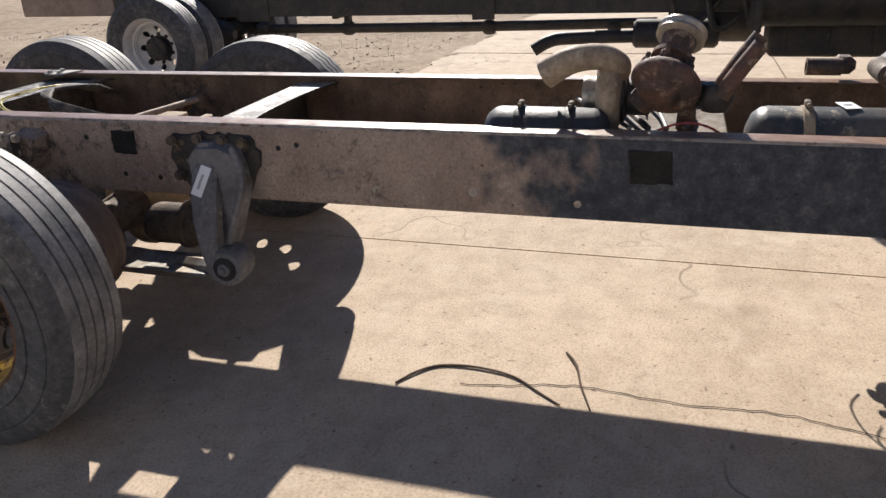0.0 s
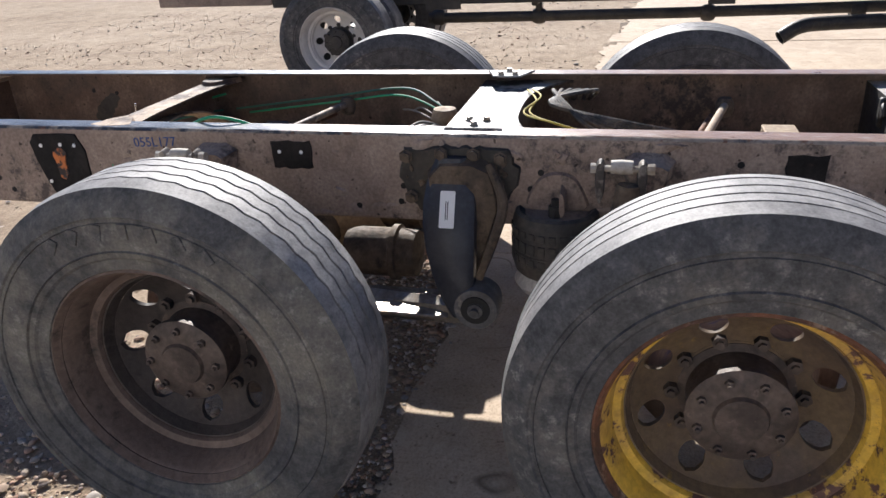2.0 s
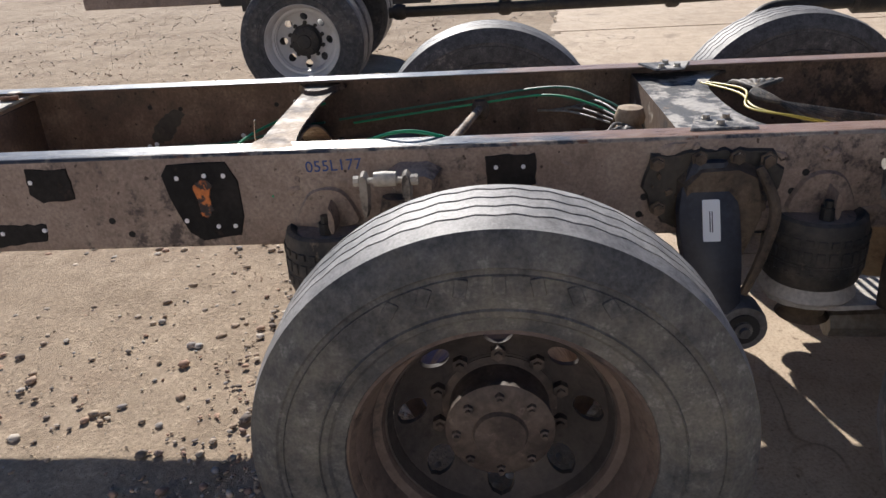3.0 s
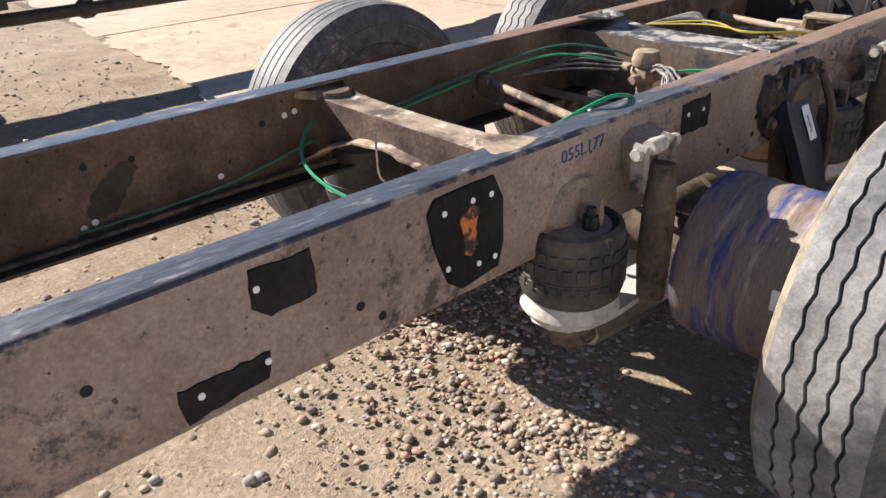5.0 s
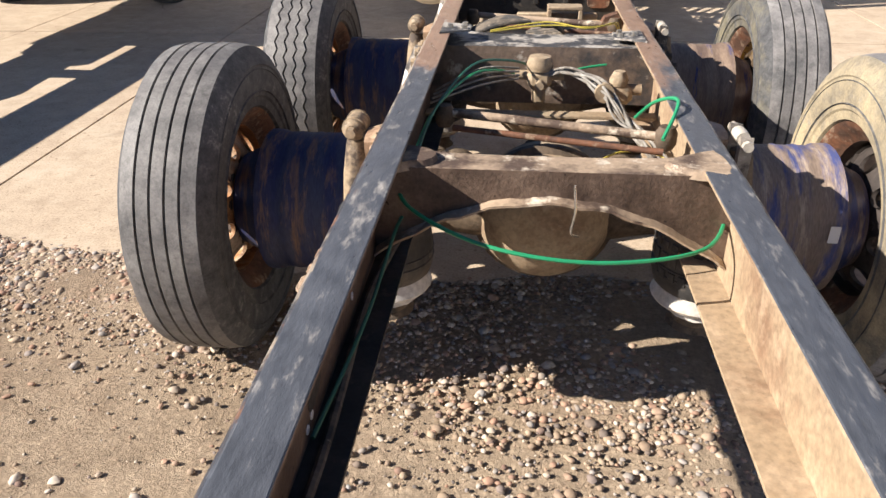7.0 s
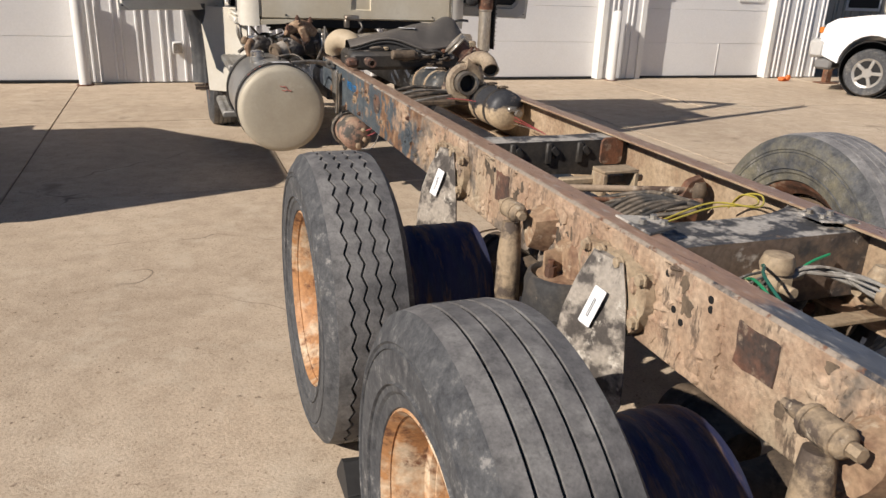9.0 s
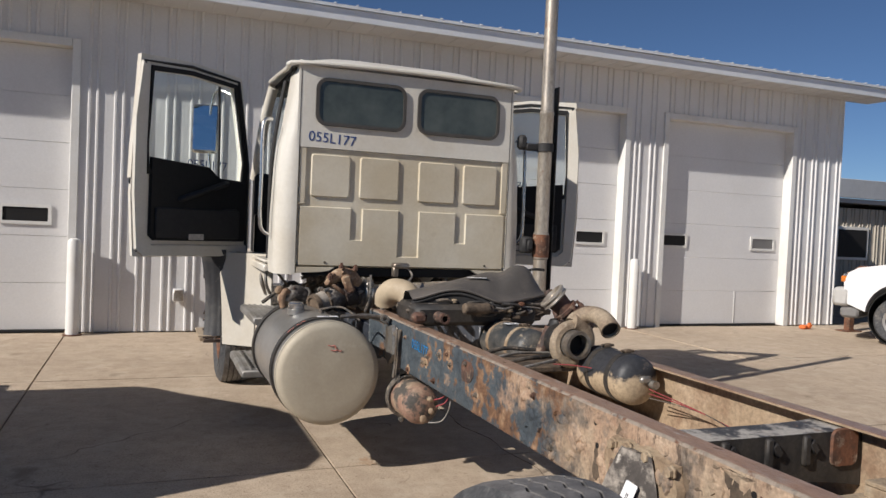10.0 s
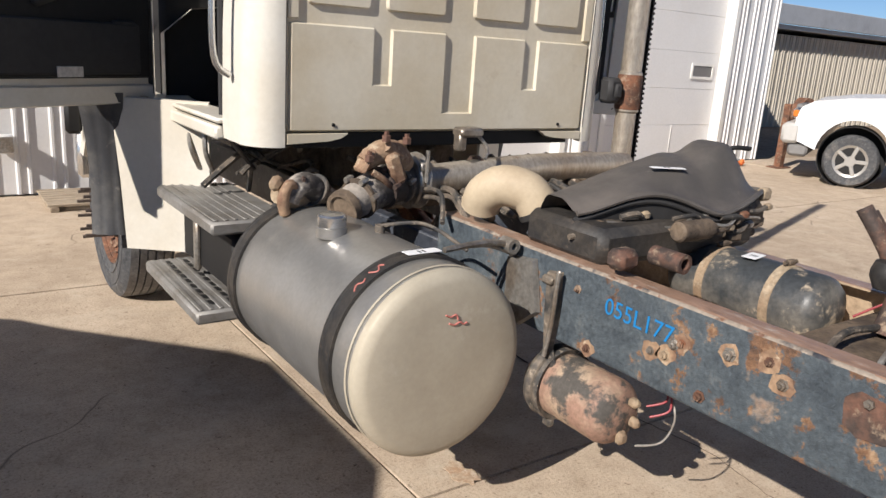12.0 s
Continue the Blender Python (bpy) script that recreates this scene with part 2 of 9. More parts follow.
def island_stone(name):
    m, nt, b, vec = surface(name, 0.85, 0, 0.3)
    g = nt.nodes.new("ShaderNodeNewGeometry")
    c = ramp(nt, g.outputs["Random Per Island"], [(0.0, (0.13, 0.11, 0.10)), (0.14, (0.30, 0.22, 0.155)), (0.34, (0.42, 0.33, 0.24)), (0.46, (0.27, 0.245, 0.225)), (0.58, (0.62, 0.53, 0.43)), (0.66, (0.36, 0.27, 0.20)), (0.78, (0.42, 0.26, 0.18)), (0.88, (0.20, 0.13, 0.10)), (1.0, (0.36, 0.34, 0.32))])
    c = mix(nt, 1.0, c, ramp(nt, noise_tex(nt, 60, 4, 0.6, vec), [(0.3, (0.75, 0.75, 0.75)), (0.7, (1.15, 1.15, 1.15))]), "MULTIPLY")
    nt.links.new(c, b.inputs["Base Color"])
    return m


def tyre_mat(name, dust=0.5, tint=(0.26, 0.23, 0.205)):
    """Weathered rubber: blue-black where wiped, grey-brown dust in scuffed clouds and fine scratches."""
    m, nt, b, vec = surface(name, 0.78, 0, 0.4)
    n0, n1, n2, n3 = noise_tex(nt, 2.6, 5, 0.6, vec), noise_tex(nt, 7, 8, 0.75, vec), noise_tex(nt, 26, 6, 0.75, vec), noise_tex(nt, 140, 3, 0.6, vec)
    f = ramp(nt, mix(nt, 0.5, n0, n1), [(0.60 - 0.26 * dust, (0, 0, 0)), (0.74 - 0.18 * dust, (0.85, 0.85, 0.85))])
    c = mix(nt, f, ramp(nt, n2, [(0.36, (0.036, 0.037, 0.041)), (0.62, (0.085, 0.086, 0.088))]), tint)
    scuff = ramp(nt, n2, [(0.56, (0, 0, 0)), (0.66, (0.75, 0.75, 0.75))])
    c = mix(nt, mix(nt, 1.0, scuff, ramp(nt, n0, [(0.45, (0, 0, 0)), (0.6, (1, 1, 1))]), "MULTIPLY"), c, (0.24, 0.225, 0.21))
    c = mix(nt, 1.0, c, ramp(nt, n3, [(0.3, (0.8, 0.8, 0.8)), (0.7, (1.2, 1.2, 1.2))]), "MULTIPLY")
    nt.links.new(c, b.inputs["Base Color"])
    bumped(nt, b, mix(nt, 0.5, n2, n3), 0.3, 0.004)
    return m


def dusty_glass(name):
    m, nt, b, vec = surface(name, 0.12, 0, 0.6)
    c = ramp(nt, noise_tex(nt, 3.0, 5, 0.6, vec), [(0.3, (0.035, 0.045, 0.04)), (0.7, (0.095, 0.105, 0.092))])
    nt.links.new(c, b.inputs["Base Color"])
    return m


def tread_mat(name, level=1.0):
    """Sun-greyed tread rubber with pale scrubbed clouds and dark wiped ones."""
    m, nt, b, vec = surface(name, 0.62, 0, 0.5)
    n1, n2, n3 = noise_tex(nt, 6, 6, 0.65, vec), noise_tex(nt, 40, 6, 0.75, vec), noise_tex(nt, 170, 3, 0.6, vec)
    c = ramp(nt, n1, [(0.34, (0.10 * level,) * 3), (0.5, (0.21 * level, 0.20 * level, 0.195 * level)), (0.66, (0.31 * level, 0.30 * level, 0.285 * level))])
    c = mix(nt, 1.0, c, ramp(nt, n2, [(0.32, (0.6, 0.6, 0.6)), (0.5, (1.0, 1.0, 1.0)), (0.7, (1.15, 1.15, 1.15))]), "MULTIPLY")
    c = mix(nt, 1.0, c, ramp(nt, n3, [(0.3, (0.82, 0.82, 0.82)), (0.7, (1.15, 1.15, 1.15))]), "MULTIPLY")
    nt.links.new(c, b.inputs["Base Color"])
    bumped(nt, b, mix(nt, 0.5, n2, n3), 0.35, 0.003)
    return m


def glass_mat(name, colour=(0.75, 0.85, 0.82), rough=0.02):
    m = bpy.data.materials.new(name)
    m.use_nodes = True
    b = m.node_tree.nodes["Principled BSDF"]
    b.inputs["Base Color"].default_value = (*colour, 1)
    b.inputs["Roughness"].default_value = rough
    b.inputs["Transmission Weight"].default_value = 1.0
    b.inputs["IOR"].default_value = 1.45
    return m


M_CONC = concrete_mat("concrete")
M_DIRT = dirt_mat("dirt")
M_STONE = island_stone("gravel_stone")
M_RAIL = rail_mat("rail_mud_paint_rust")
M_RAIL_R = rail_shade_mat("rail_brown_dust", (0.17, 0.12, 0.095), (0.27, 0.205, 0.165), (0.37, 0.295, 0.24), (0.05, 0.042, 0.04), 2.0, 3.9)
M_RAIL_EDGE = worn("rail_worn_edge", (0.30, 0.25, 0.20), (0.045, 0.047, 0.055), (0.16, 0.085, 0.055), (0.46, 0.54), (0.55, 0.62), 6.0, 17.0, 0.45, 0.1, 0.6, along=(-0.6, 0.6, 0.08, -0.1))
M_RAIL_TOP = worn("rail_top_worn", (0.26, 0.165, 0.115), (0.075, 0.081, 0.094), (0.30, 0.28, 0.255), (0.46, 0.54), (0.56, 0.72), 5.0, 30.0, 0.36, 0, 0.5, stretch=(1, 0.3, 1), along=(-0.10, 0.21, 0.22, -0.22))
M_RAIL_BLK = worn("rail_black_paint", (0.026, 0.031, 0.042), (0.06, 0.066, 0.08), (0.34, 0.31, 0.28), (0.4, 0.6), (0.60, 0.70), 4.0, 14.0, 0.40, 0, 0.3)
M_RAIL_IN = worn("rail_inside_dust", (0.33, 0.245, 0.16), (0.20, 0.12, 0.075), (0.42, 0.32, 0.22), (0.5, 0.66), (0.5, 0.7), 2.4, 8.0, 0.85, 0, 0.5)
M_XMD = worn("oily_brown_crossmember", (0.15, 0.11, 0.085), (0.055, 0.05, 0.05), (0.44, 0.40, 0.35), (0.50, 0.60), (0.58, 0.66), 5.0, 9.0, 0.5, 0, 0.6)
# chipped black paint; its pale patches also carry painted sun glare
M_XMT = worn("chipped_steel_glare", (0.055, 0.055, 0.058), (0.40, 0.37, 0.33), (0.20, 0.14, 0.10), (0.46, 0.55), (0.60, 0.67), 9.0, 15.0, 0.62, 0, 0.5)
# greasy rust brown, darkened further because the left rail's inside lies in shade
M_RAIL_IN_L = rail_shade_mat("rail_inside_shaded_brown", (0.042, 0.028, 0.022), (0.112, 0.075, 0.055), (0.23, 0.165, 0.12), (0.026, 0.021, 0.02), 3.0, 6.0)
M_XM = worn("crossmember_dust", (0.34, 0.255, 0.18), (0.09, 0.06, 0.045), (0.58, 0.50, 0.40), (0.50, 0.6), (0.55, 0.63), 4.0, 10.0, 0.8, 0, 0.5)
M_WHITE_DUST = worn("pale_dusty_steel", (0.46, 0.42, 0.36), (0.30, 0.24, 0.175), (0.15, 0.10, 0.07), (0.48, 0.6), (0.56, 0.64), 5.0, 12.0, 0.7, 0, 0.4)
M_CREAMP = worn("chipped_cream_paint", (0.43, 0.38, 0.30), (0.16, 0.16, 0.16), (0.26, 0.14, 0.08), (0.50, 0.60), (0.62, 0.68), 5.0, 11.0, 0.55, 0, 0.5)
M_BLACK = worn("black_greasy_steel", (0.022, 0.021, 0.021), (0.05, 0.043, 0.036), (0.14, 0.105, 0.075), (0.4, 0.6), (0.6, 0.74), 5.0, 14.0, 0.6, 0, 0.4)
M_SCAR = worn("black_scar", (0.012, 0.011, 0.011), (0.022, 0.019, 0.018), (0.06, 0.042, 0.034), (0.42, 0.6), (0.60, 0.72), 6.0, 16.0, 0.8, 0, 0.4, spec=0.2)
M_GREASE = worn("grease_and_dirt", (0.07, 0.052, 0.038), (0.15, 0.11, 0.075), (0.03, 0.026, 0.023), (0.4, 0.6), (0.55, 0.7), 7.0, 18.0, 0.85, 0, 0.8)
M_TAN = worn("mud_covered_steel", (0.33, 0.255, 0.17), (0.22, 0.15, 0.095), (0.40, 0.33, 0.24), (0.45, 0.65), (0.55, 0.7), 6.0, 16.0, 0.85, 0, 0.5)
M_RUST = worn("rust", (0.175, 0.075, 0.04), (0.085, 0.045, 0.03), (0.30, 0.215, 0.15), (0.42, 0.58), (0.54, 0.66), 8.0, 22.0, 0.85, 0, 0.6)
M_IRON = worn("dark_rusty_iron", (0.135, 0.068, 0.046), (0.055, 0.04, 0.034), (0.25, 0.185, 0.13), (0.42, 0.58), (0.56, 0.66), 8.0, 22.0, 0.8, 0, 0.6)
M_SHOCK = worn("muddy_shock_steel", (0.31, 0.235, 0.155), (0.085, 0.064, 0.05), (0.42, 0.35, 0.26), (0.50, 0.60), (0.58, 0.66), 7.0, 16.0, 0.8, 0, 0.8)
M_HALO = worn("scaly_tan_rust", (0.30, 0.20, 0.125), (0.17, 0.095, 0.06), (0.42, 0.33, 0.23), (0.45, 0.6), (0.55, 0.65), 9.0, 25.0, 0.85, 0, 0.6)
M_RIM_Y = worn("yellow_rim_paint", (0.62, 0.39, 0.05), (0.46, 0.29, 0.08), (0.11, 0.055, 0.045), (0.45, 0.62), (0.53, 0.575), 4.0, 17.0, 0.6, 0, 0.35)
M_RIM_YB = worn("yellow_brown_disc", (0.13, 0.09, 0.05), (0.085, 0.06, 0.045), (0.30, 0.19, 0.05), (0.42, 0.6), (0.60, 0.70), 4.0, 12.0, 0.7, 0, 0.4)
M_RIM_O = worn("orange_rusty_rim", (0.40, 0.20, 0.085), (0.56, 0.45, 0.32), (0.15, 0.065, 0.035), (0.48, 0.6), (0.54, 0.64), 6.0, 16.0, 0.65, 0, 0.4)
M_RIM_D = worn("brown_rusty_rim", (0.105, 0.076, 0.062), (0.15, 0.11, 0.088), (0.036, 0.031, 0.029), (0.42, 0.6), (0.55, 0.7), 4.0, 14.0, 0.7, 0, 0.4)
# near-black tones put the shade of the deep dish into the disc's colour
M_RIM_K = worn("shaded_disc", (0.038, 0.031, 0.028), (0.06, 0.048, 0.042), (0.024, 0.021, 0.02), (0.42, 0.6), (0.55, 0.7), 4.0, 14.0, 0.75, 0, 0.4)
M_RIM_W = worn("white_wheel_paint", (0.62, 0.60, 0.57), (0.45, 0.42, 0.38), (0.2, 0.15, 0.11), (0.5, 0.7), (0.66, 0.75), 4.0, 14.0, 0.5, 0, 0.2, grain=0.035)
M_HUB = worn("greasy_hub", (0.06, 0.046, 0.04), (0.11, 0.085, 0.07), (0.22, 0.175, 0.145), (0.42, 0.6), (0.6, 0.72), 8.0, 26.0, 0.65, 0.2, 0.5)
M_DRUM = worn("blue_streaked_drum", (0.06, 0.075, 0.20), (0.23, 0.175, 0.14), (0.42, 0.34, 0.26), (0.40, 0.52), (0.54, 0.66), 5.0, 6.0, 0.65, 0, 0.25, 60, 0.4, (4, 0.7, 0.7))
M_DRUM_D = worn("dark_blue_drum", (0.018, 0.024, 0.075), (0.035, 0.04, 0.075), (0.16, 0.10, 0.07), (0.42, 0.58), (0.50, 0.62), 5.0, 6.0, 0.7, 0, 0.25, 60, 0.3, (4, 0.7, 0.7))
M_DRUM_B = worn("rust_brown_drum", (0.15, 0.105, 0.085), (0.26, 0.19, 0.14), (0.03, 0.045, 0.16), (0.42, 0.6), (0.58, 0.66), 4.0, 5.0, 0.7, 0, 0.25, 60, 0.4, (4, 0.7, 0.7))
M_TYRE = tyre_mat("tyre_sidewall", 0.52, (0.195, 0.18, 0.15))
M_TYRE_D = tyre_mat("tyre_sidewall_dark", 0.3, (0.17, 0.155, 0.135))
M_TYRE_K = tyre_mat("tyre_sidewall_black", 0.12, (0.15, 0.14, 0.125))
M_TYRE_M = tyre_mat("tyre_sidewall_muddy", 0.95, (0.44, 0.36, 0.225))
M_TYRE_G = tyre_mat("tyre_sidewall_olive", 0.6, (0.22, 0.195, 0.125))
M_TREAD = tread_mat("tyre_tread")
M_TREAD_K = tread_mat("tyre_tread_dark", 0.68)
M_RUBBER = plain("black_rubber", (0.028, 0.027, 0.027), 0.7, 0, 0.4, 0.3)
M_SPRING = worn("dusty_rubber_bellow", (0.035, 0.034, 0.034), (0.10, 0.085, 0.07), (0.24, 0.19, 0.14), (0.45, 0.65), (0.62, 0.75), 6.0, 18.0, 0.75, 0, 0.2)
M_PLATE = worn("light_grey_piston", (0.52, 0.49, 0.45), (0.36, 0.31, 0.25), (0.25, 0.19, 0.14), (0.5, 0.7), (0.66, 0.78), 5.0, 16.0, 0.6, 0, 0.2)
M_CAB = worn("cream_white_paint", (0.66, 0.63, 0.56), (0.60, 0.55, 0.46), (0.45, 0.38, 0.28), (0.42, 0.62), (0.66, 0.85), 1.2, 3.0, 0.38, 0, 0.06, 40, 0.5, grain=0.035)
M_CAB_DIRTY = worn("dusty_white_paint", (0.60, 0.55, 0.445), (0.51, 0.44, 0.32), (0.42, 0.345, 0.25), (0.38, 0.62), (0.62, 0.8), 1.4, 3.5, 0.5, 0, 0.08, 50, 0.4, grain=0.035)
M_TRIM = plain("dark_trim", (0.013, 0.0125, 0.0125), 0.65, 0, 0.3, 0.25)
M_GASKET = plain("window_rubber", (0.06, 0.055, 0.05), 0.65, 0, 0.4, 0.2)
M_GLASS = dusty_glass("dusty_tinted_glass")
M_GLASS_C = glass_mat("clear_glass", (0.86, 0.93, 0.92))
M_MIRROR = plain("mirror_glass", (0.85, 0.87, 0.9), 0.03, 1.0, 0.5, 0.0, 25, 0)
M_TANK = worn("brushed_aluminium_dusty", (0.44, 0.43, 0.41), (0.37, 0.355, 0.33), (0.50, 0.46, 0.40), (0.4, 0.65), (0.58, 0.8), 2.0, 5.0, 0.40, 0.75, 0.05, grain=0.06)
M_TANK_END = worn("dusty_tank_end", (0.43, 0.385, 0.30), (0.36, 0.315, 0.24), (0.50, 0.455, 0.37), (0.4, 0.65), (0.6, 0.8), 2.0, 7.0, 0.62, 0.1, 0.1, grain=0.035)
M_STEEL = worn("worn_steel", (0.34, 0.32, 0.29), (0.24, 0.20, 0.16), (0.42, 0.36, 0.28), (0.45, 0.6), (0.6, 0.72), 6.0, 20.0, 0.45, 0.7, 0.2)
M_STEPS = worn("dull_ribbed_aluminium", (0.26, 0.25, 0.235), (0.19, 0.175, 0.155), (0.34, 0.31, 0.27), (0.45, 0.62), (0.58, 0.74), 5.0, 16.0, 0.6, 0.4, 0.15, grain=0.08)
M_CHROME = plain("bright_steel", (0.60, 0.59, 0.57), 0.25, 0.9, 0.5, 0.1)
M_STACK = worn("heat_tanned_pipe", (0.42, 0.375, 0.315), (0.35, 0.285, 0.215), (0.24, 0.13, 0.08), (0.42, 0.62), (0.62, 0.72), 3.0, 9.0, 0.42, 0.55, 0.15, 60, 0.5, (1, 1, 0.35))
M_PLASTIC = worn("dusty_black_plastic", (0.075, 0.068, 0.062), (0.12, 0.105, 0.092), (0.20, 0.17, 0.14), (0.4, 0.65), (0.62, 0.8), 3.0, 9.0, 0.55, 0, 0.15, grain=0.035)
M_CREAM = worn("cream_hose_elbow", (0.47, 0.385, 0.27), (0.39, 0.31, 0.21), (0.33, 0.26, 0.185), (0.42, 0.65), (0.66, 0.8), 3.0, 7.0, 0.7, 0, 0.1, grain=0.05)
M_TURBO = worn("dusty_turbo_casting", (0.34, 0.27, 0.19), (0.24, 0.18, 0.125), (0.44, 0.37, 0.28), (0.45, 0.6), (0.55, 0.7), 8.0, 20.0, 0.75, 0.1, 0.4)
M_AIRT = worn("black_air_tank", (0.04, 0.044, 0.047), (0.13, 0.12, 0.105), (0.38, 0.31, 0.225), (0.45, 0.60), (0.54, 0.62), 3.0, 7.0, 0.5, 0, 0.3)
M_AIRT2 = worn("half_tan_air_tank", (0.44, 0.34, 0.225), (0.035, 0.036, 0.04), (0.16, 0.13, 0.105), (0.46, 0.54), (0.60, 0.68), 6.0, 13.0, 0.55, 0, 0.3, along=(0.80, 0.93, -0.30, 0.22, "Z"))
M_AIRT3 = worn("rust_and_dust_tank", (0.27, 0.165, 0.12), (0.36, 0.27, 0.19), (0.075, 0.068, 0.06), (0.42, 0.6), (0.50, 0.56), 5.0, 6.0, 0.75, 0, 0.4)
M_GREEN = plain("green_air_line", (0.02, 0.27, 0.12), 0.4, 0, 0.5, 0.15)
M_GREEN_D = plain("dark_green_line", (0.02, 0.11, 0.075), 0.5, 0, 0.5, 0.2)
M_YELLOW = plain("yellow_cable", (0.46, 0.37, 0.06), 0.5, 0, 0.5, 0.2)
M_RED = plain("red_wire", (0.26, 0.04, 0.045), 0.5, 0, 0.5, 0.15)
M_HOSE = worn("dusty_hose", (0.04, 0.038, 0.036), (0.16, 0.13, 0.10), (0.30, 0.25, 0.19), (0.42, 0.6), (0.58, 0.7), 10.0, 30.0, 0.75, 0, 0.2)
M_LINE = worn("pale_grey_air_line", (0.26, 0.245, 0.22), (0.15, 0.13, 0.11), (0.40, 0.37, 0.33), (0.42, 0.6), (0.58, 0.7), 10.0, 30.0, 0.6, 0, 0.15)
M_LABEL = plain("white_label", (0.78, 0.78, 0.78), 0.5, 0, 0.5, 0.03, 25, 0)
M_INK = plain("printed_bars", (0.06, 0.06, 0.07), 0.6, 0, 0.4, 0.1, 25, 0)
M_BLUE = plain("blue_paint_marker", (0.01, 0.17, 0.42), 0.5, 0, 0.5, 0.1, 25, 0)
M_BLUE_D = plain("dark_blue_marker", (0.025, 0.06, 0.20), 0.6, 0, 0.5, 0.1, 25, 0)
M_PINK = plain("pink_marker", (0.48, 0.17, 0.14), 0.6, 0, 0.4, 0.1, 25, 0)
M_ORANGE = worn("orange_primer_spot", (0.55, 0.17, 0.04), (0.40, 0.11, 0.03), (0.04, 0.032, 0.03), (0.45, 0.6), (0.47, 0.53), 8.0, 20.0, 0.7)
M_WALL = worn("white_metal_siding", (0.66, 0.65, 0.64), (0.60, 0.585, 0.565), (0.5, 0.47, 0.43), (0.42, 0.7), (0.68, 0.85), 0.7, 2.5, 0.45, 0, 0.03, 30, 0.5, grain=0.035)
M_GDOOR = worn("white_door_panel", (0.68, 0.67, 0.66), (0.63, 0.615, 0.60), (0.55, 0.52, 0.48), (0.42, 0.7), (0.68, 0.85), 0.6, 2.0, 0.5, 0, 0.03, 40, 0.4, grain=0.035)
M_TRIMW = worn("white_trim", (0.70, 0.69, 0.66), (0.62, 0.59, 0.54), (0.40, 0.34, 0.27), (0.45, 0.7), (0.7, 0.8), 1.5, 5.0, 0.5, 0, 0.04, grain=0.035)
M_ROOF = worn("galvanised_roof", (0.74, 0.74, 0.74), (0.66, 0.66, 0.66), (0.5, 0.49, 0.47), (0.45, 0.7), (0.7, 0.8), 1.0, 4.0, 0.4, 0.3, 0.03, grain=0.035)
M_BLUEGREY = worn("blue_grey_fascia", (0.36, 0.38, 0.41), (0.30, 0.315, 0.34), (0.4, 0.39, 0.37), (0.45, 0.7), (0.7, 0.8), 1.0, 4.0, 0.5, grain=0.035)
M_BEIGE = worn("beige_siding", (0.44, 0.40, 0.33), (0.38, 0.345, 0.28), (0.5, 0.46, 0.4), (0.45, 0.7), (0.7, 0.8), 1.0, 4.0, 0.55, grain=0.035)
M_CAR = worn("white_car_paint", (0.72, 0.72, 0.72), (0.68, 0.68, 0.67), (0.5, 0.45, 0.38), (0.45, 0.7), (0.75, 0.9), 1.0, 4.0, 0.25, 0, 0.02, grain=0.035)
M_CARGREY = plain("grey_bumper", (0.16, 0.155, 0.15), 0.55)
M_CARLIGHT = plain("light_grey_bumper", (0.42, 0.41, 0.39), 0.4)
M_FLARE = worn("grey_rubber_flare", (0.05, 0.05, 0.053), (0.085, 0.082, 0.078), (0.2, 0.18, 0.16), (0.45, 0.6), (0.6, 0.75), 4.0, 14.0, 0.55, 0, 0.1, grain=0.05)
M_HANGER = worn("blue_grey_dusty_casting", (0.17, 0.165, 0.17), (0.10, 0.095, 0.095), (0.28, 0.25, 0.22), (0.45, 0.62), (0.56, 0.68), 6.0, 15.0, 0.7, 0.1, 0.5)
M_NAVY = worn("navy_black_paint", (0.022, 0.025, 0.036), (0.04, 0.042, 0.052), (0.10, 0.095, 0.09), (0.42, 0.6), (0.62, 0.72), 5.0, 14.0, 0.5, 0, 0.3)
M_TAG_GREY = worn("pale_dusty_hanger", (0.30, 0.265, 0.225), (0.065, 0.056, 0.05), (0.50, 0.46, 0.40), (0.47, 0.56), (0.58, 0.66), 8.0, 14.0, 0.8, 0, 0.7)
M_ALLOY = plain("alloy_rim", (0.42, 0.40, 0.37), 0.4, 0.6)
M_WOOD = worn("weathered_wood", (0.33, 0.27, 0.20), (0.24, 0.185, 0.13), (0.42, 0.36, 0.28), (0.45, 0.6), (0.55, 0.7), 4.0, 25.0, 0.85, 0, 0.4, 90, 0.2, (1, 6, 6))
M_TWIG = plain("dry_twig", (0.10, 0.07, 0.05), 0.9, 0, 0.2, 0.3)
M_CRACK = plain("dark_joint", (0.15, 0.118, 0.088), 0.95, 0, 0.1, 0.3)
M_STAIN = worn("rusty_concrete", (0.43, 0.315, 0.215), (0.40, 0.25, 0.15), (0.46, 0.37, 0.275), (0.45, 0.6), (0.5, 0.6), 12.0, 30.0, 0.9, 0, 0.3)
M_CONE = plain("orange_plastic", (0.60, 0.14, 0.03), 0.6)
M_LAMP = plain("amber_lens", (0.55, 0.16, 0.02), 0.3)


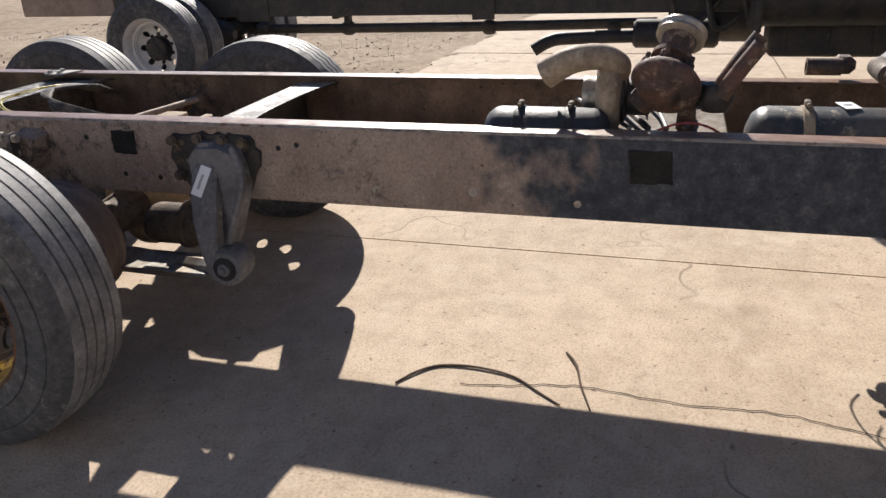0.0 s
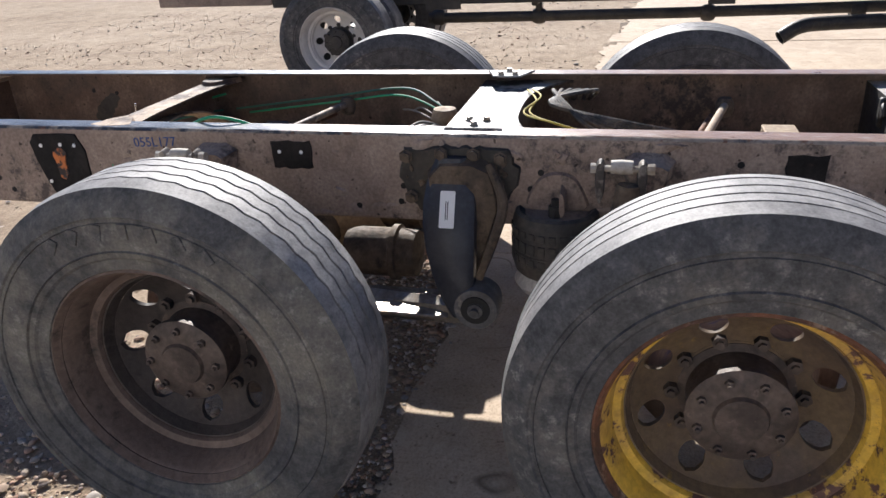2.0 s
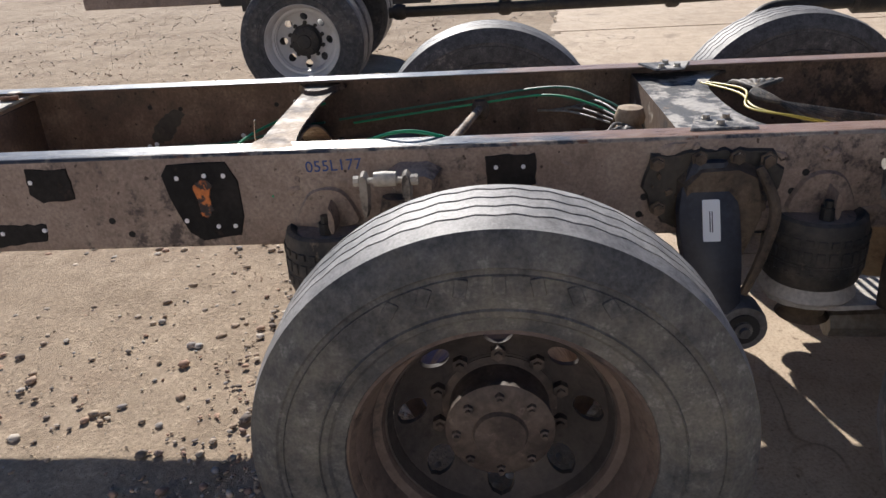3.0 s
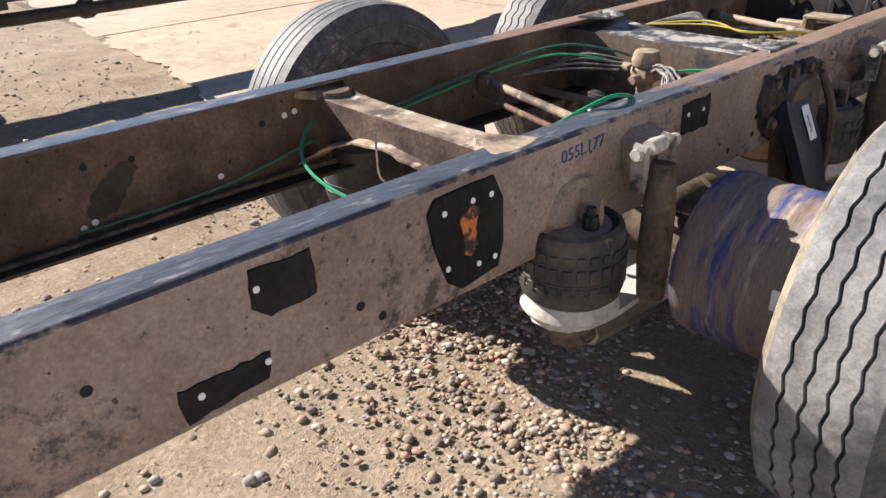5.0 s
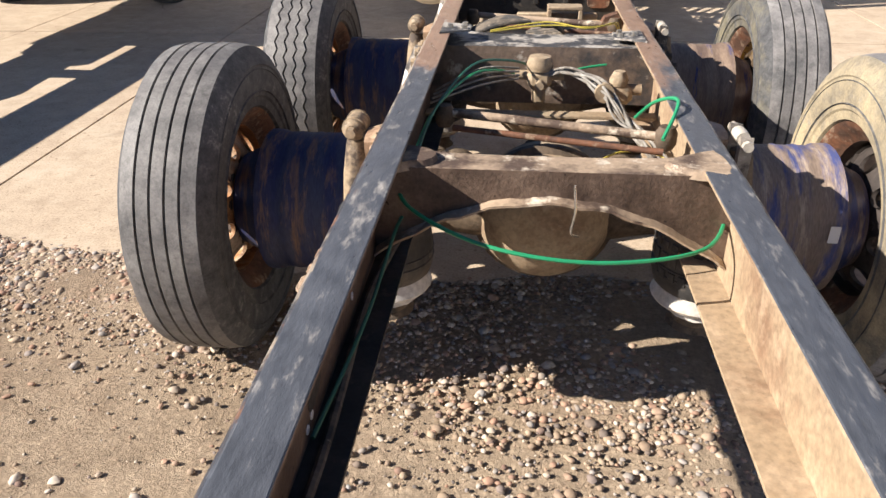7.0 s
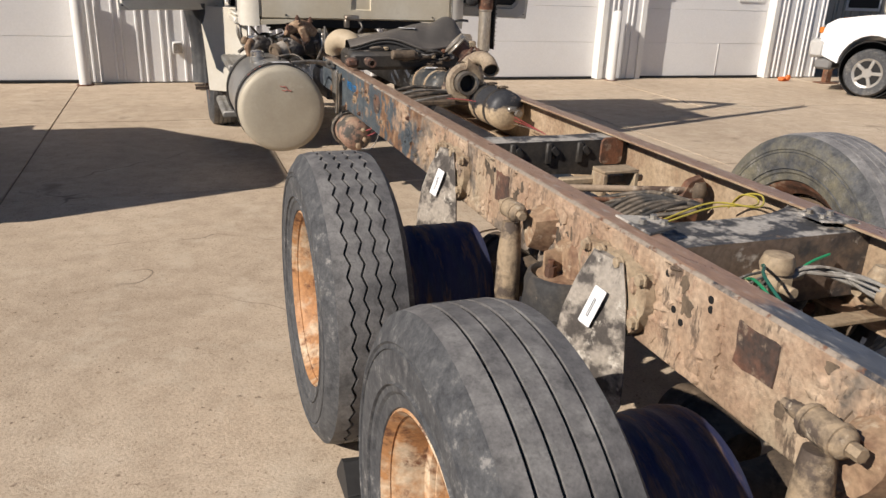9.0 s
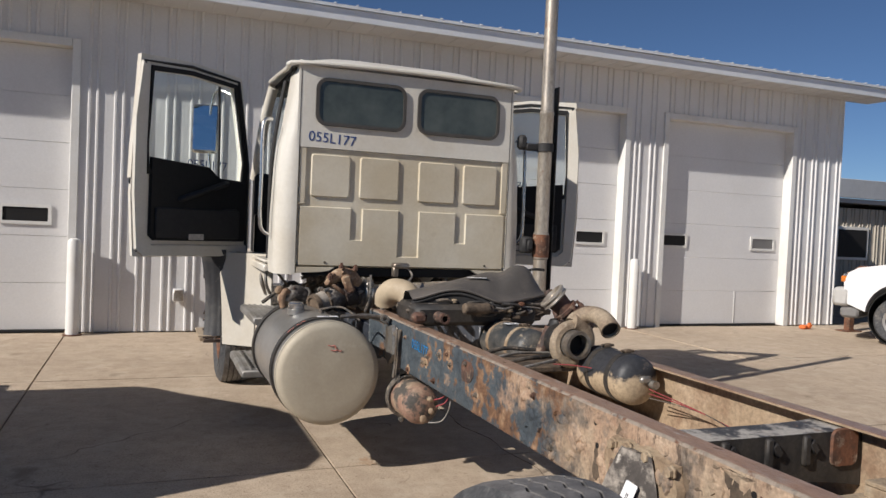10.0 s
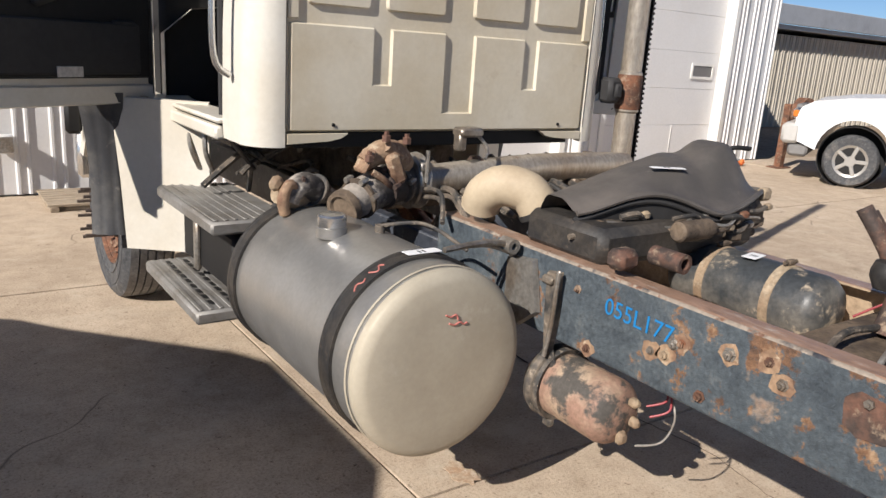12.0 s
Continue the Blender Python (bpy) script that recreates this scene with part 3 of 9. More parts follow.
# ---- mesh helpers: a geo is (vertices, faces) ----
def cbox(c, size, bev=0.004, rot=None):
    """A box with chamfered edges."""
    hx, hy, hz = (max(s, 2e-4) / 2 for s in size)
    b = min(bev, hx * 0.9, hy * 0.9, hz * 0.9)
    V, F, idx = [], [], {}
    if b <= 0:
        for sx in (-1, 1):
            for sy in (-1, 1):
                for sz in (-1, 1):
                    V.append(Vector((sx * hx, sy * hy, sz * hz)))
        F = [(0, 1, 3, 2), (4, 6, 7, 5), (0, 4, 5, 1), (2, 3, 7, 6), (0, 2, 6, 4), (1, 5, 7, 3)]
    else:
        for sx in (-1, 1):
            for sy in (-1, 1):
                for sz in (-1, 1):
                    for a in range(3):
                        p = [sx * (hx - (b if a != 0 else 0)), sy * (hy - (b if a != 1 else 0)), sz * (hz - (b if a != 2 else 0))]
                        idx[(sx, sy, sz, a)] = len(V)
                        V.append(Vector(p))
        g = lambda *k: idx[k]
        for s in (-1, 1):
            F.append([g(s, -1, -1, 0), g(s, 1, -1, 0), g(s, 1, 1, 0), g(s, -1, 1, 0)][::s])
            F.append([g(-1, s, -1, 1), g(-1, s, 1, 1), g(1, s, 1, 1), g(1, s, -1, 1)][::s])
            F.append([g(-1, -1, s, 2), g(1, -1, s, 2), g(1, 1, s, 2), g(-1, 1, s, 2)][::s])
        for s in (-1, 1):
            for q in (-1, 1):
                k = s * q
                F.append([g(s, q, -1, 0), g(s, q, -1, 1), g(s, q, 1, 1), g(s, q, 1, 0)][::k])
                F.append([g(s, -1, q, 0), g(s, 1, q, 0), g(s, 1, q, 2), g(s, -1, q, 2)][::k])
                F.append([g(-1, s, q, 1), g(-1, s, q, 2), g(1, s, q, 2), g(1, s, q, 1)][::k])
                for r in (-1, 1):
                    F.append([g(s, q, r, 0), g(s, q, r, 1), g(s, q, r, 2)][:: s * q * r])
    m = Matrix.Translation(c) @ (rot.to_4x4() if rot else Matrix())
    return [m @ v for v in V], F


def span(x0, x1, y0, y1, z0, z1, bev=0.004):
    return cbox(((x0 + x1) / 2, (y0 + y1) / 2, (z0 + z1) / 2), (abs(x1 - x0), abs(y1 - y0), abs(z1 - z0)), bev)


AX = {"x": Matrix.Rotation(radians(90), 4, "Y"), "-x": Matrix.Rotation(radians(-90), 4, "Y"), "y": Matrix.Rotation(radians(-90), 4, "X"), "z": Matrix()}


def lathe(profile, n=32, at=(0, 0, 0), axis="z", wave=None, closed=False):
    """Turns (radius, height) round an axis. wave(angle, k) shifts a height."""
    m = Matrix.Translation(at) @ AX[axis]
    V, F = [], []
    k = len(profile)
    for i in range(n):
        a = 2 * math.pi * i / n
        for j, (r, h) in enumerate(profile):
            V.append(m @ Vector((r * math.cos(a), r * math.sin(a), h + (wave(a, j) if wave else 0))))
    for i in range(n):
        i2 = (i + 1) % n
        for j in range(k if closed else k - 1):
            j2 = (j + 1) % k
            F.append((i * k + j, i2 * k + j, i2 * k + j2, i * k + j2))
    if not closed:
        for j, flip in ((0, True), (k - 1, False)):
            if profile[j][0] > 1e-5:
                ring = [i * k + j for i in range(n)]
                F.append(ring[::-1] if flip else ring)
    return V, F


def smooth_path(pts, sub=6):
    P = [Vector(p) for p in pts]
    out = []
    for i in range(len(P) - 1):
        p0, p1, p2, p3 = P[max(i - 1, 0)], P[i], P[i + 1], P[min(i + 2, len(P) - 1)]
        for s in range(sub):
            t = s / sub
            out.append(0.5 * ((2 * p1) + (p2 - p0) * t + (2 * p0 - 5 * p1 + 4 * p2 - p3) * t * t + (3 * p1 - p0 - 3 * p2 + p3) * t ** 3))
    return out + [P[-1]]


def tube(pts, r, n=8, sub=6, caps=True, hollow=0.0):
    """A round bar or hose along a smooth path; r may be a list of radii, one per given point."""
    P = smooth_path(pts, sub) if sub > 1 else [Vector(p) for p in pts]
    if isinstance(r, (list, tuple)):
        R = [float(v) for v in np.interp(np.linspace(0, len(r) - 1, len(P)), range(len(r)), r)]
    else:
        R = [r] * len(P)
    V, F = [], []
    up = None
    for i, p in enumerate(P):
        d = (P[min(i + 1, len(P) - 1)] - P[max(i - 1, 0)]).normalized()
        if up is None:
            up = d.orthogonal().normalized()
        up = (up - d * up.dot(d)).normalized()
        side = d.cross(up)
        for j in range(n):
            a = 2 * math.pi * j / n
            V.append(p + R[i] * (math.cos(a) * up + math.sin(a) * side))
    for i in range(len(P) - 1):
        for j in range(n):
            j2 = (j + 1) % n
            F.append((i * n + j, i * n + j2, (i + 1) * n + j2, (i + 1) * n + j))
    if hollow:
        m = len(P)
        for e, rev in ((0, False), (m - 1, True)):
            d = (P[1] - P[0]).normalized() if e == 0 else (P[-2] - P[-1]).normalized()
            base = len(V)
            for depth in (0.0, hollow):
                for j in range(n):
                    V.append(P[e] + (V[e * n + j] - P[e]) * 0.86 + d * depth)
            for j in range(n):
                j2 = (j + 1) % n
                for q in ((e * n + j, base + j, base + j2, e * n + j2), (base + j, base + n + j, base + n + j2, base + j2)):
                    F.append(q[::-1] if rev else q)
            cap = [base + n + j for j in range(n)]
            F.append(cap if rev else cap[::-1])
    elif caps:
        F.append(tuple(range(n))[::-1])
        F.append(tuple((len(P) - 1) * n + j for j in range(n)))
    return V, F


def rounded_off(poly, times=2, jitter=0.0, seed=1):
    """A polygon with its corners cut twice over, and slightly ragged."""
    rng = random.Random(seed)
    for _ in range(times):
        out = []
        for i, a in enumerate(poly):
            b = poly[(i + 1) % len(poly)]
            for u in (0.25, 0.75):
                out.append((a[0] + (b[0] - a[0]) * u + rng.uniform(-jitter, jitter), a[1] + (b[1] - a[1]) * u + rng.uniform(-jitter, jitter)))
        poly = out
    return poly


def prism(poly, h, m=None, inset=0.0):
    """A polygon in the local xy plane, raised by h; inset narrows its top by a chamfer."""
    m = m or Matrix()
    n = len(poly)
    P = [Vector((*p, 0)) for p in poly]
    V = [m @ p for p in P]
    F = []
    if inset:
        area = sum(P[i].x * P[(i + 1) % n].y - P[(i + 1) % n].x * P[i].y for i in range(n))
        sg = 1 if area > 0 else -1
        top = []
        for i in range(n):
            a, b, c = P[i - 1], P[i], P[(i + 1) % n]
            d1, d2 = (b - a).normalized(), (c - b).normalized()
            n1, n2 = Vector((-d1.y, d1.x, 0)) * sg, Vector((-d2.y, d2.x, 0)) * sg
            top.append(b + (n1 + n2) * inset / max(0.35, 1 + n1.dot(n2)))
    else:
        top = P
    V += [m @ (p + Vector((0, 0, h))) for p in top]
    F.append(tuple(range(n))[::-1])
    F.append(tuple(range(n, 2 * n)))
    for i in range(n):
        j = (i + 1) % n
        F.append((i, j, n + j, n + i))
    return V, F


def facing(x, y, z, way):
    """A local frame for flat pieces: x along the wall, y up, z out of it. way: '-y', '+x' or '-x'."""
    cols = {"-y": ((1, 0, 0), (0, 0, 1), (0, -1, 0)), "+x": ((0, 1, 0), (0, 0, 1), (1, 0, 0)), "-x": ((0, -1, 0), (0, 0, 1), (-1, 0, 0)), "+z": ((1, 0, 0), (0, 1, 0), (0, 0, 1))}[way]
    m = Matrix.Identity(4)
    for i, c in enumerate(cols):
        for j in range(3):
            m[j][i] = c[j]
    return Matrix.Translation((x, y, z)) @ m


def rounded_rect(w, h, r, k=5, cx=0.0, cy=0.0):
    pts = []
    for sx, sy, a0 in ((1, 1, 0), (-1, 1, 90), (-1, -1, 180), (1, -1, 270)):
        for i in range(k + 1):
            a = radians(a0 + 90 * i / k)
            pts.append((cx + sx * (w / 2 - r) + r * math.cos(a), cy + sy * (h / 2 - r) + r * math.sin(a)))
    return pts


def ring_plate(outer, inner, h, m=None):
    """A flat frame between two outlines with the same number of points."""
    m = m or Matrix()
    n = len(outer)
    V = [m @ Vector((*p, z)) for z in (0, h) for o in (outer, inner) for p in o]
    F = []
    for i in range(n):
        j = (i + 1) % n
        F += [(2 * n + i, 2 * n + j, 3 * n + j, 3 * n + i), (j, i, n + i, n + j), (i, j, 2 * n + j, 2 * n + i), (n + j, n + i, 3 * n + i, 3 * n + j)]
    return V, F


def merge(*geos):
    V, F = [], []
    for v, f in geos:
        o = len(V)
        V += list(v)
        F += [tuple(i + o for i in q) for q in f]
    return V, F


def moved(geo, m):
    return [m @ Vector(v) for v in geo[0]], geo[1]


def mirrored(geo):
    return [Vector((-v[0], v[1], v[2])) for v in geo[0]], [q[::-1] for q in geo[1]]


def part(name, geo, mat, parent=None, label="", sharp=38.0):
    me = bpy.data.meshes.new(name)
    me.from_pydata([tuple(v) for v in geo[0]], [], [tuple(f) for f in geo[1]])
    me.materials.append(mat)
    if len(me.polygons) < 9000:
        bm = bmesh.new()
        bm.from_mesh(me)
        bmesh.ops.recalc_face_normals(bm, faces=bm.faces)
        bm.to_mesh(me)
        bm.free()
    me.polygons.foreach_set("use_smooth", [True] * len(me.polygons))
    me.update()
    me.set_sharp_from_angle(angle=radians(sharp))
    ob = new(name, me)
    if parent:
        ob.parent = parent
    if label:
        ob["label"] = label
    return ob


def bits(name, geos, mat, parent):
    """Small alike pieces, each a part of its own."""
    return [part(name, g, mat, parent) for g in geos]


def group_of(name, label, category, group="", at=(0, 0, 0)):
    e = new(name)
    e.location = at
    return tagged(e, label, category, group)


def lettering(text, size, mat, m, parent, name="stock_number", depth=0.0006):
    c = bpy.data.curves.new(name, "FONT")
    c.body, c.size, c.extrude, c.resolution_u = text, size, depth, 3
    tmp = new(name, c)
    bpy.context.view_layer.update()
    me = bpy.data.meshes.new_from_object(tmp.evaluated_get(bpy.context.evaluated_depsgraph_get()))
    bpy.data.objects.remove(tmp)
    me.materials.clear()
    me.materials.append(mat)
    ob = new(name, me)
    ob.matrix_world = m
    if parent:
        ob.parent = parent
    return ob


def slip(parent, at, w, h, way, tilt=0.0, name="label"):
    """A white paper tag with a printed bar, unreadable."""
    m = (way if isinstance(way, Matrix) else facing(*at, way)) @ Matrix.Rotation(radians(tilt), 4, "Z")
    t = part(name, prism(rounded_rect(w, h, 0.004, 2), 0.0015, m), M_LABEL, parent, "white paper inventory tag")
    part("print", merge(*[prism([(-w * 0.12 + k * w * 0.13, -h * 0.28), (-w * 0.06 + k * w * 0.13, -h * 0.28), (-w * 0.06 + k * w * 0.13, h * 0.22), (-w * 0.12 + k * w * 0.13, h * 0.22)], 0.0005, m @ Matrix.Translation((0, 0, 0.0016))) for k in range(2)]), M_INK, t)
    return t


# ---- ground and pavement ----
def pad_edge(x):
    """Where the concrete ends and the gravel begins."""
    return 0.40 + 0.075 * max(0.0, -x - 1.2) + 0.05 * math.sin(x * 2.1) + 0.03 * math.sin(x * 7.3 + 1)


PAD_X = [-13.05 + 2.05 * k for k in range(15) if k != 7]
PAD_Y = [None, 4.67, 7.6, 10.53]


def build_ground():
    xs = np.unique(np.concatenate([np.linspace(-400, -14, 24), np.linspace(-14, 6, 180), np.linspace(6, 400, 30)]))
    ys = np.unique(np.concatenate([np.linspace(-400, -6, 24), np.linspace(-6, 1.4, 90), np.linspace(1.4, 12, 20), np.linspace(12, 400, 24)]))
    V, F = [], []
    for y in ys:
        for x in xs:
            on_pad = PAD_X[0] < x < PAD_X[-1] and pad_edge(x) + 0.12 < y < 10.5
            near = abs(x) < 15 and -7 < y < 2
            z = -0.16 if on_pad else -0.012 + (0.022 * noise.noise((x * 0.9, y * 0.9, 0)) + 0.012 * noise.noise((x * 4, y * 4, 3)) if near else 0)
            V.append((x, y, min(z, 0.004) if z > -0.1 else z))
    n = len(xs)
    for j in range(len(ys) - 1):
        for i in range(n - 1):
            F.append((j * n + i, j * n + i + 1, (j + 1) * n + i + 1, (j + 1) * n + i))
    g = part("ground", (V, F), M_DIRT, None, "", 80)
    tagged(g, "tan packed dirt yard with loose gravel", "ground", "", "structure")


def build_stones():
    rng = np.random.default_rng(4)
    t = (1 + 5 ** 0.5) / 2
    base = np.array([(-1, t, 0), (1, t, 0), (-1, -t, 0), (1, -t, 0), (0, -1, t), (0, 1, t), (0, -1, -t), (0, 1, -t), (t, 0, -1), (t, 0, 1), (-t, 0, -1), (-t, 0, 1)], float)
    base /= np.linalg.norm(base[0])
    faces = [(0, 11, 5), (0, 5, 1), (0, 1, 7), (0, 7, 10), (0, 10, 11), (1, 5, 9), (5, 11, 4), (11, 10, 2), (10, 7, 6), (7, 1, 8), (3, 9, 4), (3, 4, 2), (3, 2, 6), (3, 6, 8), (3, 8, 9), (4, 9, 5), (2, 4, 11), (6, 2, 10), (8, 6, 7), (9, 8, 1)]
    V, F = [], []

    def drop(x, y, s):
        o = len(V)
        sc = s * rng.uniform((0.8, 0.7, 0.35), (1.35, 1.1, 0.62))
        a = rng.uniform(0, 6.28)
        p = base * (1 + rng.uniform(-0.16, 0.16, (12, 1))) * sc
        q = np.stack([p[:, 0] * math.cos(a) - p[:, 1] * math.sin(a) + x, p[:, 0] * math.sin(a) + p[:, 1] * math.cos(a) + y, p[:, 2] + sc[2] * 0.22 - 0.008], 1)
        V.extend(map(tuple, q))
        F.extend(tuple(i + o for i in f) for f in faces)

    for _ in range(17000):          # dense bank of pebbles along the slab's broken edge
        x = rng.uniform(-3.4, 2.6)
        wide = 0.46 if -0.9 < x < 1.9 else 0.34
        y = pad_edge(x) + 0.04 - abs(rng.normal(0, wide))
        drop(x, y, float(np.clip(rng.lognormal(-4.98, 0.44), 0.003, 0.022)))
    for _ in range(2600):           # a heap between and beside the rear wheels
        x, y = rng.normal(0.6, 0.6), rng.normal(-0.36, 0.30)
        if y < pad_edge(x):
            drop(x, y, float(np.clip(rng.lognormal(-4.72, 0.40), 0.004, 0.024)))
    for _ in range(9000):           # fine grit and pebbles scattered over the yard
        x, y = rng.uniform(-5.0, 2.8), rng.uniform(-3.4, 0.2)
        drop(x, y, float(np.clip(rng.lognormal(-5.6, 0.66), 0.0022, 0.022)))
    for _ in range(750):            # coarse rubble under the slab's edge
        x = rng.uniform(-3.6, -1.0)
        drop(x, pad_edge(x) + 0.02 - abs(rng.normal(0, 0.20)), float(np.clip(rng.lognormal(-4.4, 0.4), 0.006, 0.027)))
    for _ in range(140):            # single larger stones lying on the dirt
        drop(rng.uniform(-1.6, 0.6), rng.uniform(-2.6, -0.7), float(rng.uniform(0.010, 0.024)))
    for _ in range(9000):           # coarser litter on the far yard
        x, y = rng.uniform(-18, -3.5), rng.uniform(-8, 0.6)
        drop(x, y, float(np.clip(rng.lognormal(-4.85, 0.45), 0.004, 0.032)))
    s = part("gravel", (V, F), M_STONE, None, "", 75)
    tagged(s, "loose brown and grey river gravel on dirt", "gravel", "", "stuff")


def build_pavement():
    root = new("pavement")
    tagged(root, "sunlit tan concrete apron in large slabs", "pavement", "", "structure")
    rng = random.Random(7)
    for i in range(len(PAD_X) - 1):
        x0, x1 = PAD_X[i] + 0.0035, PAD_X[i + 1] - 0.0035
        for j in range(3):
            y1 = PAD_Y[j + 1] - 0.0035
            if j == 0:
                k = 36
                low = [(x0 + (x1 - x0) * s / k, pad_edge(x0 + (x1 - x0) * s / k) + rng.uniform(-0.025, 0.025)) for s in range(k + 1)]
            else:
                low = [(x0, PAD_Y[j] + 0.0035), (x1, PAD_Y[j] + 0.0035)]
            lift = rng.uniform(-0.004, 0.003)
            part("slab", prism(low + [(x1, y1), (x0, y1)], 0.14, Matrix.Translation((0, 0, -0.14 + lift)), 0.004), M_CONC, root)
    part("joint_filler", span(PAD_X[0], PAD_X[-1], 0.9, 10.5, -0.06, -0.012, 0), M_CRACK, root, "dark dirt packed in the slab joints")
    # a wandering crack under the frame
    pts = [(0.47 + 0.03 * math.sin(y * 3.1) + 0.02 * math.sin(y * 9) + rng.uniform(-0.006, 0.006), y) for y in np.linspace(2.9, 6.2, 90)]
    pts2 = [(x + 0.0012 + 0.0014 * math.sin(y * 40) * math.sin(y * 13), y) for x, y in pts][::-1]
    part("crack", prism(pts + pts2, 0.003, Matrix.Translation((0, 0, 0.0015))), M_CRACK, root)


def build_stain():
    rng = random.Random(5)
    ring = [(-0.515 + (0.055 + rng.uniform(-0.014, 0.014)) * math.cos(a), 4.745 + (0.085 + rng.uniform(-0.02, 0.02)) * math.sin(a)) for a in np.linspace(0, 6.0, 18)]
    part("rust_stain", prism(ring, 0.0015, Matrix.Translation((0, 0, 0.0025))), M_STAIN, bpy.data.objects["pavement"], "rusty stain on the concrete")


build_ground()
build_stones()
build_pavement()
build_stain()

for pts, r in (([(0.209, 3.251, 0.008), (0.30, 3.30, 0.012), (0.42, 3.33, 0.009), (0.57, 3.38, 0.008)], 0.0045),
               ([(0.554, 2.666, 0.008), (0.47, 2.72, 0.010), (0.405, 2.797, 0.008), (0.39, 2.93, 0.010), (0.42, 3.08, 0.009), (0.50, 3.19, 0.008), (0.561, 3.273, 0.008)], 0.0045)):
    tagged(part("twig", tube([(x, y, z - 0.004) for x, y, z in pts], [r, r * 1.2, r, r * 0.7], 6, 5), M_TWIG), "dry dark twig lying on the concrete", "twig", "twigs")


# ---- workshop building ----
WY = 10.5


def ribbed(x0, x1, z0, z1, y=WY, pitch=0.3, rib=0.022, w=0.045):
    """Metal siding: flat sheet with trapezoid ribs, seen from -y."""
    line = [(x0, 0.0)]
    x = x0 + pitch / 2
    while x + w < x1:
        for c in (x - w, x + w * 1.1):
            line += [(c - w * 0.5, 0), (c - w * 0.22, rib), (c + w * 0.22, rib), (c + w * 0.5, 0)]
        x += pitch
    line.append((x1, 0))
    line = sorted(line)
    V = [(px, y - d, z) for z in (z0, z1) for px, d in line]
    n = len(line)
    V += [(x0, y + 0.05, z0), (x1, y + 0.05, z0), (x0, y + 0.05, z1), (x1, y + 0.05, z1)]
    F = [(i, i + 1, n + i + 1, n + i) for i in range(n - 1)]
    F += [(2 * n + 1, 2 * n, 2 * n + 2, 2 * n + 3)]
    return V, F


DOORS = [(-6.9, -2.81, 3.56), (1.95, 5.32, 3.5), (6.18, 8.9, 3.5)]


def build_workshop():
    wall = part("wall_front", span(-9.0, 10.13, WY + 0.05, WY + 0.12, 3.75, 4.3, 0), M_WALL)
    tagged(wall, "white ribbed metal workshop wall", "wall", "", "structure")
    segs = [(-9.0, -7.0), (-2.71, 1.85), (5.42, 6.08), (9.0, 10.13)]
    for x0, x1 in segs:
        k = max(1, round((x1 - x0) / 0.91))
        for i in range(k):
            part("siding_sheet", ribbed(x0 + (x1 - x0) * i / k, x0 + (x1 - x0) * (i + 1) / k, 0.02, 4.28), M_WALL, wall)
        part("wall_core", span(x0, x1, WY + 0.055, WY + 0.25, 0.0, 4.3, 0), M_WALL, wall)
    for x0, x1, zt in DOORS:
        part("header_sheet", ribbed(x0 - 0.1, x1 + 0.1, zt + 0.1, 4.28), M_WALL, wall)
    for k, (x0, x1, zt) in enumerate(DOORS):
        root = new("door_%d" % (k + 1))
        tagged(root, "closed white sectional garage door with small windows", "garage door", "garage doors", "structure")
        rows = 6
        for r in range(rows):
            z0, z1 = 0.03 + (zt - 0.03) * r / rows, 0.03 + (zt - 0.03) * (r + 1) / rows
            part("panel", span(x0, x1, WY + 0.16, WY + 0.21, z0, z1 - 0.0025, 0.003), M_GDOOR, root)
        wx = [(x0 + 0.08, x0 + 0.62), (x1 - 0.70, x1 - 0.14)] if k == 2 else [(x1 - 0.78, x1 - 0.2), (x0 + 0.2, x0 + 0.78)]
        for a, b in wx:
            zc = 1.47
            fr = facing((a + b) / 2, WY + 0.157, zc, "-y")
            f = part("window_frame", ring_plate(rounded_rect(b - a, 0.25, 0.02, 3), rounded_rect(b - a - 0.08, 0.17, 0.015, 3), 0.018, fr), M_TRIMW, root)
            part("pane", prism(rounded_rect(b - a - 0.07, 0.18, 0.015, 3), 0.006, fr), M_TRIM if k != 2 or a < 7 else M_CARGREY, f, "dark window pane")
        for x, s in ((x0, -1), (x1, 1)):
            part("jamb", span(x, x + s * 0.1, WY - 0.03, WY + 0.22, 0.0, zt + 0.1, 0.006), M_TRIMW, root)
        part("lintel", span(x0 + 0.002, x1 - 0.002, WY - 0.028, WY + 0.22, zt, zt + 0.1, 0.006), M_TRIMW, root)
        part("sill_seal", span(x0, x1, WY + 0.15, WY + 0.22, 0.0, 0.03, 0.004), M_RUBBER, root)
    # a broken lower seam on the far door
    part("panel_seam", span(7.9, 7.915, WY + 0.150, WY + 0.158, 0.03, 0.60, 0.002), M_TRIMW, bpy.data.objects["door_3"])
    base = part("baseboard", span(-9.0, -6.98, WY - 0.006, WY + 0.05, -0.02, 0.02, 0), M_CRACK)
    tagged(base, "dark base strip of the wall", "baseboard", "", "structure")
    # roof and eaves
    roof = part("roof", merge(span(-9.4, 10.75, WY - 0.56, WY - 0.52, 4.20, 4.36, 0.006), ([(-9.4, WY - 0.6, 4.36), (10.8, WY - 0.6, 4.36), (10.8, WY + 9, 6.3), (-9.4, WY + 9, 6.3), (-9.4, WY - 0.6, 4.40), (10.8, WY - 0.6, 4.40), (10.8, WY + 9, 6.34), (-9.4, WY + 9, 6.34)], [(0, 3, 2, 1), (4, 5, 6, 7), (0, 1, 5, 4), (1, 2, 6, 5), (2, 3, 7, 6), (3, 0, 4, 7)])), M_ROOF)
    tagged(roof, "galvanised metal roof with a white eave", "roof", "", "structure")
